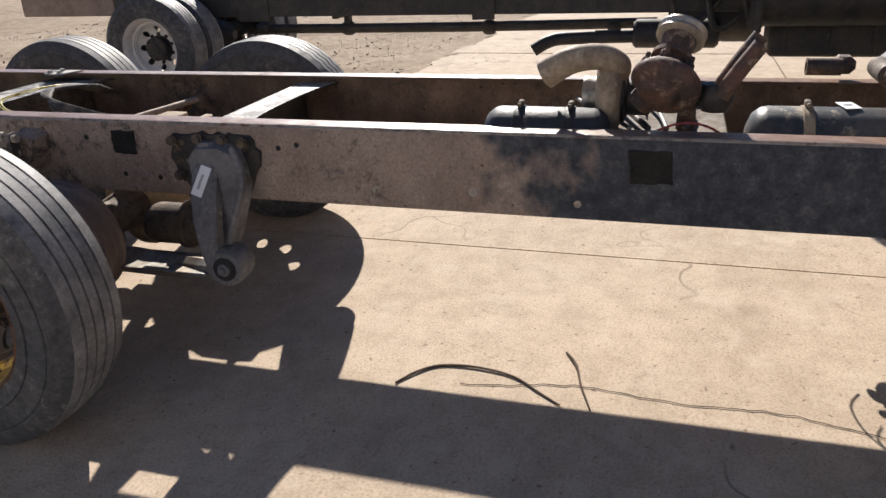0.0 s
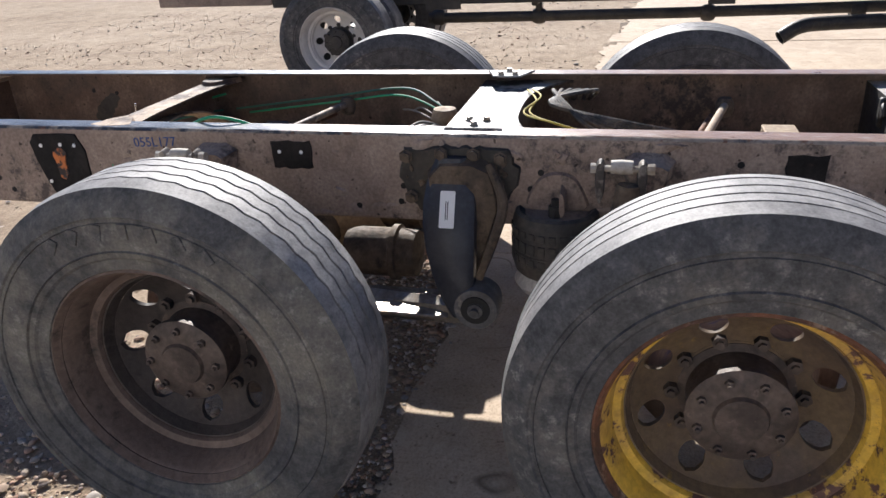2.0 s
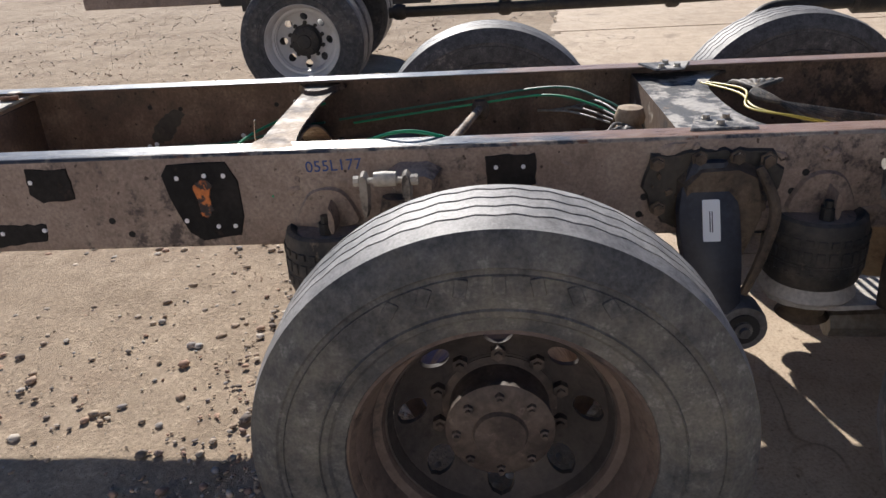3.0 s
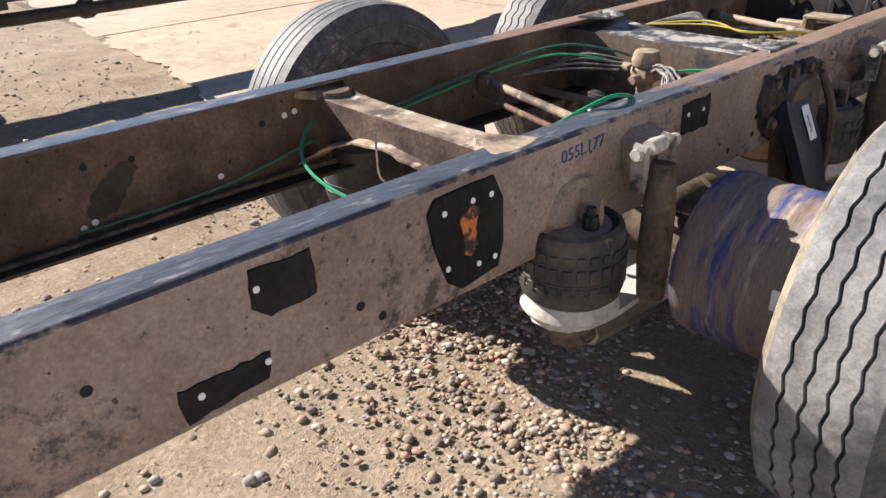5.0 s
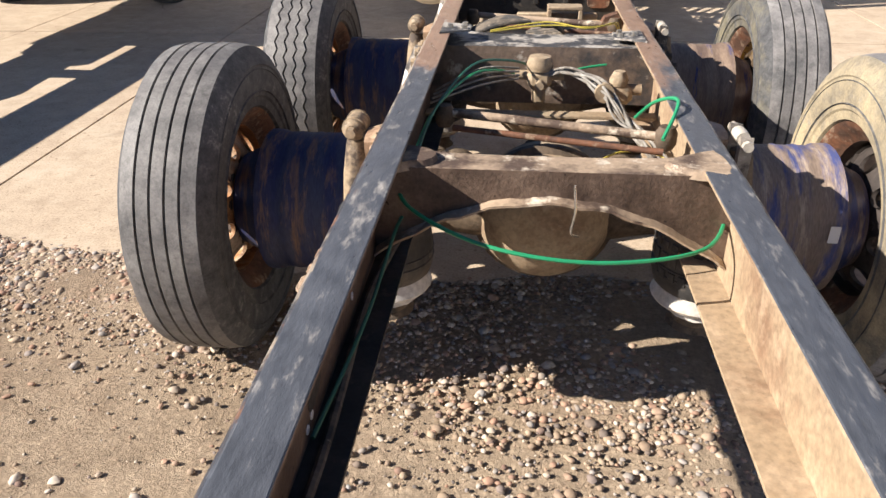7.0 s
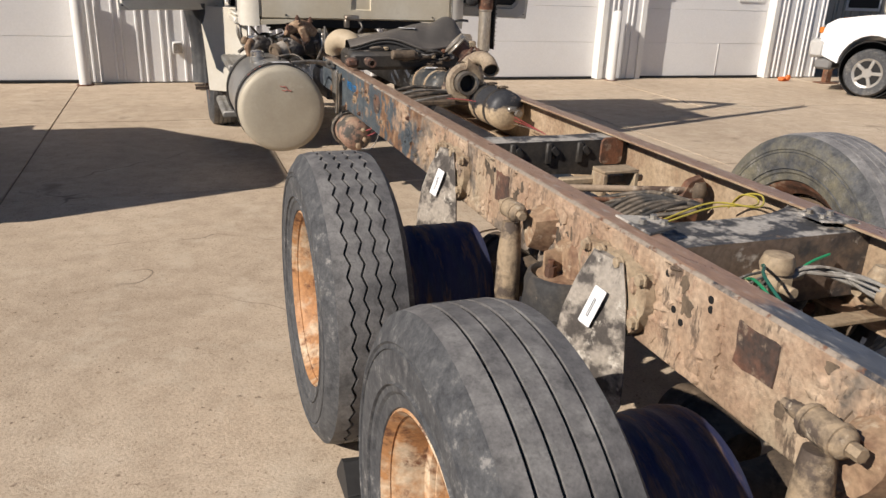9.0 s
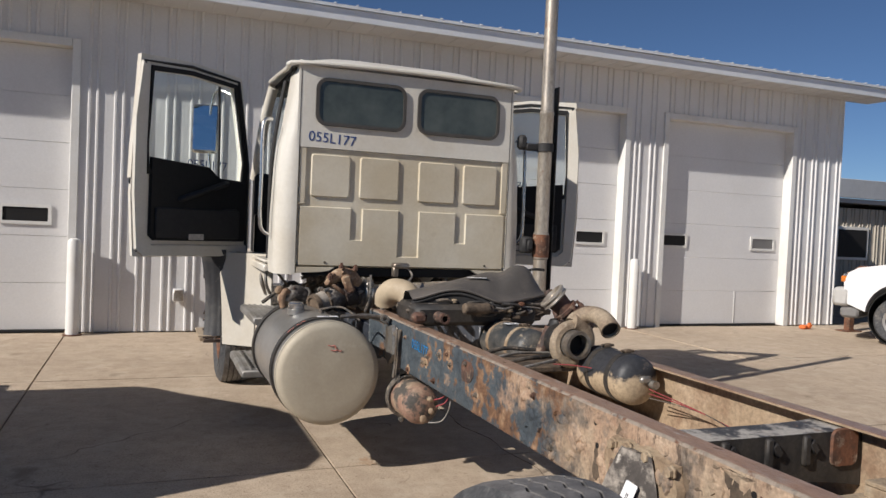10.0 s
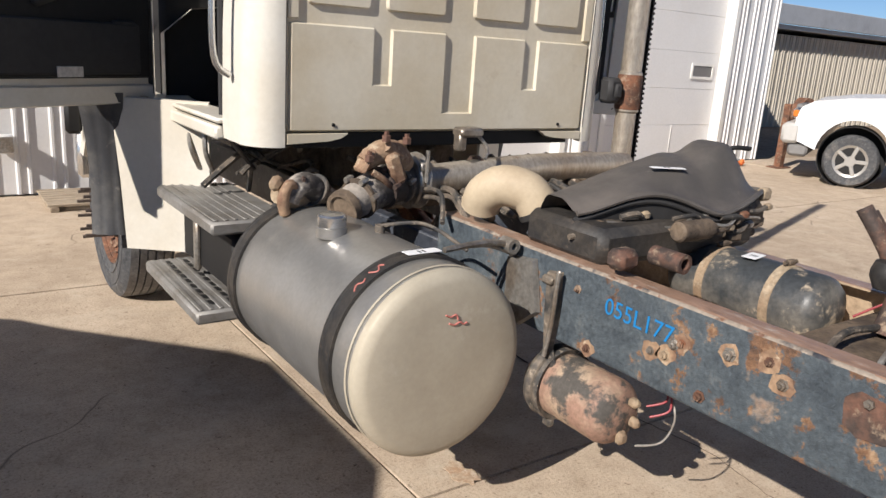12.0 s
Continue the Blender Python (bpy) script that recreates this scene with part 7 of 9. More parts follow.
# ---- fuel tank ----
def build_fuel_tank():
    cx, cz, r, y0, y1 = -0.862, 0.643, 0.306, 4.42, 5.52
    f = part("fuel_tank", lathe([(r, 0.03), (r, y1 - y0 - 0.03)], 72, (cx, y0, cz), "y"), M_TANK, truck, "dusty round aluminium fuel tank")
    for yy, sg in ((y0, -1), (y1, 1)):
        prof = [(0, 0), (0.2, 0.001), (r - 0.035, 0.004), (r - 0.018, 0.010), (r - 0.004, 0.022), (r + 0.002, 0.03), (r + 0.002, 0.055), (r, 0.056)]
        g = lathe(prof, 72, (0, 0, 0), "y")
        if sg > 0:
            g = ([Vector((v[0], -v[1], v[2])) for v in g[0]], [q[::-1] for q in g[1]])
        e = part("tank_end", moved(g, Matrix.Translation((cx, yy, cz))), M_TANK_END, f, "flat dusty end of the tank")
        part("seam", lathe([(r + 0.002, -0.004), (r + 0.006, 0), (r + 0.002, 0.004)], 72, (cx, yy - sg * 0.075, cz), "y", None, True), M_TANK_END, e)
        if sg < 0:
            for pts in ([(-0.035, 0.176), (-0.015, 0.168), (0.004, 0.172), (0.012, 0.155)], [(-0.02, 0.147), (0.0, 0.140), (0.02, 0.146), (0.034, 0.138), (0.046, 0.142)]):
                part("pink_mark", tube([(cx + 0.02 + dx, yy - 0.0015, cz + dz) for dx, dz in pts], 0.003, 6, 4), M_PINK, e)
    for yy in (y0 + 0.20, y1 - 0.075):
        s = part("tank_strap", lathe([(r + 0.001, -0.036), (r + 0.012, -0.036), (r + 0.012, -0.026), (r + 0.006, -0.022), (r + 0.006, 0.022), (r + 0.012, 0.026), (r + 0.012, 0.036), (r + 0.001, 0.036)], 72, (cx, yy, cz), "y", None, True), M_BLACK, f, "black strap over rubber")
        part("strap_arm", merge(tube([(cx + 0.10, yy - 0.01, cz + r + 0.012), (cx + 0.28, yy - 0.005, cz + r + 0.02), (cx + 0.42, yy, cz + r - 0.01)], 0.011, 8, 4), tube([(cx + 0.16, yy + 0.02, cz + r + 0.005), (cx + 0.30, yy + 0.02, cz + r + 0.002), (cx + 0.42, yy + 0.01, cz + r - 0.04)], 0.009, 8, 4), lathe([(0.012, -0.03), (0.026, -0.03), (0.026, 0.03), (0.012, 0.03)], 16, (cx + 0.38, yy, cz + r + 0.0), "y", None, True)), M_STEEL, s)
    for q0, swing in ((112, 1), (126, -0.6)):
        pts = []
        for k in range(5):
            q = radians(q0 + 2.4 * k)
            pts.append((cx + (r + 0.0065) * math.cos(q), y0 + 0.20 + swing * 0.014 * math.sin(k * 1.9), cz + (r + 0.0065) * math.sin(q)))
        part("pink_stroke", tube(pts, 0.0028, 6, 4), M_PINK, f)
    slip(f, (cx + 0.02, y0 + 0.20, cz + r + 0.0125), 0.13, 0.045, "+z", 0, "strap_tag")
    cap = part("filler_neck", lathe([(0, -0.02), (0.055, -0.02), (0.055, 0.016), (0, 0.016)], 28, (cx - 0.10, y0 + 0.60, cz + r - 0.005)), M_TANK, f)
    part("filler_cap", lathe([(0, 0.016), (0.050, 0.016), (0.052, 0.02), (0.052, 0.055), (0.045, 0.062), (0, 0.064)], 28, (cx - 0.10, y0 + 0.60, cz + r - 0.005)), M_CHROME, cap, "bright round filler cap")
    part("vent_fitting", merge(lathe([(0, 0), (0.018, 0), (0.018, 0.03), (0, 0.03)], 12, (cx + 0.05, y0 + 0.52, cz + r - 0.006)), tube([(cx + 0.05, y0 + 0.52, cz + r + 0.02), (cx + 0.16, y0 + 0.40, cz + r + 0.045), (cx + 0.24, y0 + 0.25, cz + r - 0.02)], 0.007, 8, 6)), M_HOSE, f)


build_fuel_tank()


# ---- gearbox, pipes and turbo lying on the frame ----
gearbox = group_of("gearbox", "gearbox under a dusty black plastic cover resting on the frame", "gearbox")
def cover_point(u, v):
    """Top surface: a lid that climbs to a hump at its far right end; front lip at v = 0."""
    x = -0.20 + 0.98 * u
    front = 4.80 - 0.20 * min(1, u / 0.55) + 0.10 * max(0, (u - 0.6) / 0.4) ** 1.5
    back = 5.02 + 0.10 * math.sin(3.1 * u)
    lip = 1.045 + 0.075 * math.sin(math.pi * min(1, u / 0.58)) ** 1.5 + 0.05 * max(0, (u - 0.62) / 0.38)
    top = 1.085 + 0.20 * (u / 0.85 if u < 0.85 else 1 - 0.35 * ((u - 0.85) / 0.15) ** 2) ** 1.15
    f = min(1, v / 0.42)
    f = f * f * (3 - 2 * f)
    f *= min(1, (1 - u) * 9) ** 0.5
    z = lip + (top - lip) * f
    if u > 0.42:
        z -= 0.028 * math.exp(-((u - 0.56 - 0.25 * v) / 0.07) ** 2) * f
    if v > 0.7:
        z -= 0.15 * ((v - 0.7) / 0.3) ** 2
    return (x, front + (back - front) * v, z)


V, F = [], []
NU, NV = 30, 16
for i in range(NU + 1):
    for j in range(NV + 1):
        V.append(cover_point(i / NU, j / NV))
for i in range(NU):
    for j in range(NV):
        a = i * (NV + 1) + j
        F.append((a, a + NV + 1, a + NV + 2, a + 1))
part("cover", (V, F), M_PLASTIC, gearbox, "moulded dusty black plastic cover", 60)
edge = [cover_point(k / 20, 0) for k in range(21)] + [cover_point(1, k / 8) for k in range(1, 9)]
part("cover_lip", tube(edge, 0.011, 8, 2), M_PLASTIC, gearbox)
part("lower_lip", tube([(x - 0.004, y + 0.012, z - 0.028) for x, y, z in edge], 0.010, 8, 2), M_RUBBER, gearbox)
V = []
for x, y, z in edge:
    V += [(x, y + 0.008, z - 0.005), (x, y + 0.03, z - 0.11)]
part("cover_side", (V, [(2 * k, 2 * k + 2, 2 * k + 3, 2 * k + 1) for k in range(len(edge) - 1)]), M_RUBBER, gearbox)
part("breather", tube([(0.70, 4.86, 1.25), (0.74, 4.82, 1.262), (0.80, 4.80, 1.258)], 0.010, 8, 4), M_TRIM, gearbox)
slip(gearbox, (0.27, 4.80, cover_point(0.48, 0.45)[2] + 0.006), 0.14, 0.038, "+z", -28)
part("case", cbox((0.22, 4.84, 0.95), (0.90, 0.42, 0.14), 0.03), M_BLACK, gearbox)
part("case_end", cbox((0.66, 4.82, 1.0), (0.22, 0.34, 0.12), 0.03), M_GREASE, gearbox)
rng_ = random.Random(11)
lump = []
for k in range(30):
    x = rng_.uniform(-0.22, 0.76)
    c = (x, cover_point(min(1, max(0, (x + 0.2) / 0.98)), 0)[1] + rng_.uniform(0.0, 0.06), rng_.uniform(0.93, 1.0))
    if k % 3 == 0:
        lump.append(lathe([(0, -0.05), (0.018, -0.05), (0.025, -0.02), (0.022, 0.03), (0, 0.05)], 10, c, ("x", "y", "z")[k % 2]))
    elif k % 3 == 1:
        lump.append(tube([c, (c[0] + rng_.uniform(-0.1, 0.1), c[1] - 0.03, c[2] + rng_.uniform(-0.04, 0.05)), (c[0] + rng_.uniform(-0.2, 0.2), c[1] + 0.04, c[2] - 0.02)], rng_.uniform(0.006, 0.012), 7, 4))
    else:
        lump.append(cbox(c, (rng_.uniform(0.03, 0.10), rng_.uniform(0.03, 0.06), rng_.uniform(0.02, 0.045)), 0.008, Matrix.Rotation(rng_.uniform(-0.6, 0.6), 3, "Z")))
tagged(part("fitting_cluster", merge(*lump), M_GREASE, gearbox), "greasy small fittings and lines", "", "", "stuff")
part("shift_cylinder", lathe([(0, -0.10), (0.03, -0.10), (0.038, -0.09), (0.038, 0.08), (0.024, 0.09), (0.024, 0.11), (0, 0.11)], 18, (0.18, 4.57, 1.005), "x"), M_GREASE, gearbox)
part("rust_block", cbox((-0.25, 4.52, 0.955), (0.10, 0.08, 0.07), 0.02), M_IRON, gearbox)
part("rust_port", lathe([(0.02, -0.08), (0.034, -0.08), (0.034, 0.05), (0.02, 0.05)], 18, (-0.13, 4.44, 0.965), "y", None, True), M_IRON, gearbox)
bits("end_fitting", [cbox((0.80 + 0.02 * math.sin(k * 3), 4.70 + 0.05 * k, 1.05 + 0.03 * math.cos(k * 2)), (0.07, 0.04, 0.055), 0.012, Matrix.Rotation(k * 0.5, 3, "X")) for k in range(6)], M_TAN, gearbox)

rng_ = random.Random(17)
for k in range(16):          # rods, lines and connectors under the lip of the cover
    x = -0.16 + 0.055 * k
    y = cover_point(min(1, max(0, (x + 0.2) / 0.98)), 0)[1] - 0.015
    z = 0.965 + 0.022 * (k % 4) + rng_.uniform(-0.008, 0.008)
    L = rng_.uniform(0.08, 0.2)
    rod = part("shift_line", tube([(x - L / 2, y + 0.01, z), (x, y - 0.008, z + rng_.uniform(-0.012, 0.012)), (x + L / 2, y + 0.006, z + rng_.uniform(-0.02, 0.02))], rng_.uniform(0.006, 0.013), 8, 4), (M_HOSE, M_GREASE, M_STEEL, M_HOSE)[k % 4], gearbox)
    if k % 2:
        part("connector", lathe([(0, -0.018), (0.012, -0.018), (0.017, -0.01), (0.017, 0.01), (0.011, 0.022), (0, 0.022)], 6, (x + L / 2, y + 0.004, z), "x"), (M_TAN, M_STEEL, M_RUST)[k % 3], rod)
gearbox.location, gearbox.scale = (-0.179, 0.065, 0.142), (0.91, 0.91, 0.91)

elbow = group_of("hose_elbow", "cream rubber intake elbow lying by the gearbox", "hose elbow")
part("bend", tube([(-0.375, 4.93, 1.01), (-0.38, 4.905, 1.065), (-0.345, 4.845, 1.108), (-0.285, 4.775, 1.095), (-0.25, 4.74, 1.04)], [0.072, 0.076, 0.078, 0.077, 0.079], 26, 6), M_CREAM, elbow)
part("clamp", tube([(-0.25, 4.743, 1.042), (-0.242, 4.735, 1.024)], 0.084, 26, 1), M_RUBBER, elbow)
bits("moulded_ring", [tube([(-0.373, 4.932, 1.014 + 0.014 * k), (-0.374, 4.930, 1.019 + 0.014 * k)], 0.0765, 26, 1) for k in range(2)], M_CREAM, elbow)

part("exhaust_crosspipe", tube([(-0.60, 5.42, 0.995), (-0.3, 5.40, 1.03), (0.3, 5.38, 1.065), (0.95, 5.42, 1.05)], 0.066, 18, 4), M_STACK, truck, "dusty rusty pipe across the frame behind the cab")
bits("pipe_flange", [tube([(-0.47 + dx, 5.41, 1.008 + 0.1 * dx), (-0.45 + dx, 5.41, 1.01 + 0.1 * dx)], 0.076, 20, 1) for dx in (0.0, 0.42)], M_IRON, truck)
ev = part("exhaust_valve", tube([(-0.875, 5.29, 0.955), (-0.80, 5.32, 0.98), (-0.70, 5.36, 1.0), (-0.61, 5.405, 1.0)], [0.047, 0.056, 0.060, 0.068], 22, 5), M_TAG_GREY, truck, "dusty cast exhaust brake with clamps")
aim = Vector((0.8, 0.35, 0.25)).to_track_quat("Z", "Y").to_matrix().to_4x4()
part("valve_mouth", moved(lathe([(0, -0.004), (0.036, -0.004), (0.042, -0.012), (0.054, -0.012), (0.056, 0.0), (0.056, 0.014), (0, 0.014)], 24), Matrix.Translation((-0.88, 5.287, 0.953)) @ aim), M_GREASE, ev, "open flanged mouth")
for k, (px, py, pz, r) in enumerate(((-0.82, 5.31, 0.975, 0.057), (-0.73, 5.348, 0.995, 0.062), (-0.66, 5.38, 1.0, 0.066))):
    part("casting_band", moved(lathe([(r - 0.006, -0.008), (r + 0.006, -0.005), (r + 0.006, 0.005), (r - 0.006, 0.008)], 22, (0, 0, 0), "z", None, True), Matrix.Translation((px, py, pz)) @ aim), (M_GREASE, M_IRON, M_TAG_GREY)[k], ev)
    for q in (0.2, 1.1, 2.0, 2.9, 5.6):
        part("casting_bolt", moved(lathe([(0, -0.014), (0.009, -0.014), (0.009, 0.012), (0.005, 0.014), (0.005, 0.02), (0, 0.02)], 6, ((r + 0.008) * math.cos(q), (r + 0.008) * math.sin(q), 0)), Matrix.Translation((px, py, pz)) @ aim), M_IRON if k == 1 else M_STEEL, ev)
clamp_ = part("clamp_ring", lathe([(0.070, -0.026), (0.088, -0.024), (0.092, -0.016), (0.084, 0.0), (0.092, 0.016), (0.088, 0.024), (0.070, 0.026)], 26, (-0.575, 5.41, 1.0), "x", None, True), M_STEEL, ev, "bright clamp band")
part("clamp_bolt", merge(cbox((-0.575, 5.335, 1.055), (0.045, 0.02, 0.03), 0.006), lathe([(0, -0.05), (0.007, -0.05), (0.007, 0.05), (0, 0.05)], 8, (-0.575, 5.325, 1.058), "z")), M_STEEL, clamp_)
lump = [tube([(-0.80, 5.33, 1.075), (-0.745, 5.335, 1.105), (-0.69, 5.34, 1.10), (-0.64, 5.36, 1.06)], [0.026, 0.036, 0.040, 0.034], 14, 4),
        tube([(-0.74, 5.31, 1.13), (-0.70, 5.33, 1.11), (-0.66, 5.34, 1.125)], [0.020, 0.026, 0.018], 12, 4),
        cbox((-0.80, 5.32, 1.085), (0.016, 0.07, 0.075), 0.008, Matrix.Rotation(0.5, 3, "Y")), cbox((-0.705, 5.30, 1.06), (0.05, 0.03, 0.10), 0.012, Matrix.Rotation(-0.4, 3, "Y")),
        tube([(-0.79, 5.29, 1.055), (-0.75, 5.285, 1.03), (-0.72, 5.30, 1.0)], 0.010, 8, 4)]
part("rust_casting", merge(*lump), M_HALO, ev, "scaly rusty casting on top")
for q in ((-0.745, 5.295, 1.155), (-0.665, 5.31, 1.145), (-0.805, 5.285, 1.10)):
    part("casting_nut", lathe([(0, -0.012), (0.014, -0.012), (0.014, 0.006), (0.008, 0.008), (0.008, 0.018), (0, 0.018)], 6, q, "z"), M_IRON, ev)
ev.scale, ev.location = (1.35, 1.35, 1.35), (0.398, -1.88, -0.325)
cp = part("coupling", tube([(-1.0, 5.385, 0.965), (-0.975, 5.39, 1.01), (-0.93, 5.41, 1.015), (-0.87, 5.44, 0.975), (-0.83, 5.46, 0.95)], [0.030, 0.036, 0.042, 0.044, 0.044], 16, 5), M_TAG_GREY, truck, "dusty cast elbow with bolts")
part("elbow_flange", moved(lathe([(0.0, -0.008), (0.056, -0.008), (0.058, 0.0), (0.054, 0.008), (0, 0.008)], 20), Matrix.Translation((-0.89, 5.43, 0.99)) @ Vector((0.8, 0.4, -0.45)).to_track_quat("Z", "Y").to_matrix().to_4x4()), M_HOSE, cp)
part("hook", tube([(-1.02, 5.37, 0.93), (-1.03, 5.365, 0.98), (-1.01, 5.36, 1.03), (-0.985, 5.365, 1.015)], [0.018, 0.020, 0.016, 0.010], 10, 4), M_HALO, cp, "rusty lug")
for k in range(5):
    part("elbow_bolt", lathe([(0, 0), (0.009, 0), (0.009, 0.010), (0.005, 0.011), (0.005, 0.016), (0, 0.016)], 6, (-0.96 + 0.03 * k, 5.368 + 0.014 * k, 1.035 - 0.011 * k), "z"), M_IRON, cp)
cp.scale, cp.location = (1.2, 1.2, 1.2), (0.235, -1.08, -0.185)
bits("loose_hose", [tube([(-0.5 + 0.12 * k, 5.0, 0.94), (-0.42 + 0.1 * k, 5.15 + 0.05 * math.sin(k * 2), 0.97 + 0.03 * math.cos(k)), (-0.35 + 0.12 * k, 5.5, 0.95), (-0.3 + 0.13 * k, 5.8, 1.05)], 0.010 + 0.004 * (k % 3), 7, 5) for k in range(9)], M_HOSE, truck)
part("solenoid", merge(cbox((-0.40, 5.36, 1.16), (0.09, 0.06, 0.03), 0.008), cbox((-0.43, 5.36, 1.13), (0.03, 0.04, 0.06), 0.006), tube([(-0.36, 5.36, 1.15), (-0.34, 5.33, 1.11), (-0.37, 5.30, 1.08)], 0.006, 7, 4)), M_STEEL, ev, "small bracket and solenoid")
cp = part("coupling", tube([(-1.0, 5.40, 1.01), (-0.95, 5.42, 0.99), (-0.88, 5.46, 0.96)], [0.045, 0.05, 0.05], 14, 4), M_TAN, truck, "dusty coupling hose")
part("hook", cbox((-1.02, 5.38, 1.05), (0.05, 0.04, 0.06), 0.015, Matrix.Rotation(0.6, 3, "Y")), M_TAN, cp)
bits("loose_hose", [tube([(-0.5 + 0.12 * k, 5.0, 0.94), (-0.42 + 0.1 * k, 5.15 + 0.05 * math.sin(k * 2), 1.0 + 0.03 * math.cos(k)), (-0.35 + 0.12 * k, 5.5, 0.98), (-0.3 + 0.13 * k, 5.8, 1.05)], 0.010 + 0.004 * (k % 3), 7, 5) for k in range(9)], M_HOSE, truck)

turbo = group_of("turbocharger", "dusty cast turbocharger lying on the frame", "turbocharger")
SC = Vector((0.118, 3.365, 0.985))
part("compressor_scroll", tube([SC + Vector(((0.098 + 0.004 * a) * math.cos(a), 0.0, (0.098 + 0.004 * a) * math.sin(a))) for a in np.linspace(-4.3, 1.5, 20)], [0.024, 0.030, 0.036, 0.041, 0.045], 16, 2), M_TURBO, turbo, "dusty cast compressor volute")
part("scroll_face", lathe([(0, 0.03), (0.10, 0.03), (0.115, 0.0), (0.10, -0.03), (0.078, -0.035), (0.07, -0.01), (0, -0.01)], 32, SC, "y"), M_TURBO, turbo)
part("inlet", lathe([(0.054, -0.02), (0.070, -0.02), (0.073, -0.012), (0.070, 0.0), (0.070, 0.06), (0.085, 0.09), (0.054, 0.09)], 32, SC + Vector((0, -0.07, 0)), "y", None, True), M_STEEL, turbo, "round machined inlet")
part("inlet_throat", lathe([(0, 0.02), (0.058, 0.02), (0.058, 0.03), (0, 0.03)], 28, SC + Vector((0, -0.045, 0)), "y"), M_TRIM, turbo)
part("outlet_pipe", tube([SC + Vector((0.03, 0.02, 0.095)), (0.17, 3.385, 1.105), (0.205, 3.33, 1.135), (0.222, 3.24, 1.125), (0.215, 3.155, 1.078)], [0.046, 0.043, 0.042, 0.044, 0.050], 22, 6, True, 0.040), M_TURBO, turbo, "curved dusty outlet pipe")
part("outlet_mouth", moved(lathe([(0, -0.002), (0.041, -0.002), (0.041, 0.002), (0, 0.002)], 22), Matrix.Translation((0.2165, 3.172, 1.088)) @ Vector((0.06, 0.87, 0.49)).to_track_quat("Z", "Y").to_matrix().to_4x4()), M_TRIM, turbo)
part("bearing_housing", lathe([(0, 0.03), (0.085, 0.03), (0.085, 0.05), (0.06, 0.06), (0.06, 0.12), (0.08, 0.13), (0, 0.13)], 26, SC, "y"), M_BLACK, turbo)
lean = Vector((-0.155, 0.055, 0.150)).normalized()
turn_ = lean.to_track_quat("Z", "Y").to_matrix().to_4x4()
TB = Vector((0.27, 3.535, 1.065))
part("turbine_housing", moved(lathe([(0, -0.07), (0.055, -0.065), (0.076, -0.03), (0.080, 0.02), (0.068, 0.05), (0.052, 0.075), (0.050, 0.12), (0.056, 0.165), (0.056, 0.18), (0, 0.18)], 26), Matrix.Translation(TB) @ turn_), M_IRON, turbo, "rusty iron turbine housing")
part("turbine_volute", moved(tube([((0.068 + 0.004 * a) * math.cos(a), (0.068 + 0.004 * a) * math.sin(a), 0.0) for a in np.linspace(0, 5.4, 16)] + [(0.09, -0.09, -0.03)], [0.030, 0.036, 0.040, 0.044, 0.046], 14, 2), Matrix.Translation(TB) @ turn_), M_IRON, turbo, "rusty spiral casting")
part("turbine_collar", moved(lathe([(0.050, 0.085), (0.066, 0.088), (0.066, 0.104), (0.050, 0.107)], 22, (0, 0, 0), "z", None, True), Matrix.Translation(TB) @ turn_), M_IRON, turbo)
part("v_band_flange", moved(lathe([(0, 0.170), (0.064, 0.170), (0.079, 0.178), (0.074, 0.190), (0.080, 0.202), (0.078, 0.210), (0.062, 0.214), (0.056, 0.195), (0, 0.19)], 28), Matrix.Translation(TB) @ turn_), M_STACK, turbo, "round clamp flange on top")
for k in range(5):
    q = 0.4 + 1.25 * k
    part("flange_bolt", moved(merge(cbox((0.074 * math.cos(q), 0.074 * math.sin(q), 0.055), (0.026, 0.026, 0.03), 0.006), lathe([(0, 0.06), (0.009, 0.06), (0.009, 0.09), (0, 0.09)], 6, (0.074 * math.cos(q), 0.074 * math.sin(q), 0))), Matrix.Translation(TB) @ turn_), M_IRON, turbo)
part("actuator", merge(lathe([(0, -0.05), (0.04, -0.045), (0.055, -0.01), (0.055, 0.01), (0.045, 0.04), (0, 0.05)], 20, (0.24, 3.70, 1.02), "z"), cbox((0.22, 3.63, 1.0), (0.05, 0.12, 0.03), 0.01)), M_BLACK, turbo, "dark actuator can")
part("pipe_stub", tube([(0.09, 3.62, 0.88), (0.12, 3.62, 0.96), (0.145, 3.62, 1.03)], [0.034, 0.030, 0.028], 12, 3), M_IRON, turbo, "short rusty pipe stub")
for k in range(2):
    part("outlet_stub", tube([(0.258 + 0.045 * k, 3.71, 1.05 - 0.02 * k), (0.25 + 0.045 * k, 3.745, 1.11 - 0.02 * k), (0.232 + 0.045 * k, 3.812, 1.205 - 0.02 * k)], 0.025, 12, 3), M_IRON, turbo, "short brown pipe stub")
for k in range(4):
    part("oil_line", tube([(-0.31, 3.20 + 0.13 * k, 0.885), (-0.12, 3.27 + 0.12 * k, 0.90 + 0.006 * k), (0.06, 3.36 + 0.09 * k, 0.905), (0.20, 3.44 + 0.06 * k, 0.90)], 0.008 + 0.003 * (k % 2), 8, 4), (M_LINE, M_HOSE)[k % 2], turbo)
part("bed_plate", span(-0.30, 0.40, 3.36, 3.76, 0.84, 0.87, 0.006), M_GREASE, turbo)


# ---- cab ----
CY = 5.70          # rear face
cab = new("cab")
cab.parent = truck
cab["label"] = "cream-white day cab with both doors open"


def cab_part(name, geo, mat, label="", sharp=38.0):
    return part(name, geo, mat, cab, label, sharp)


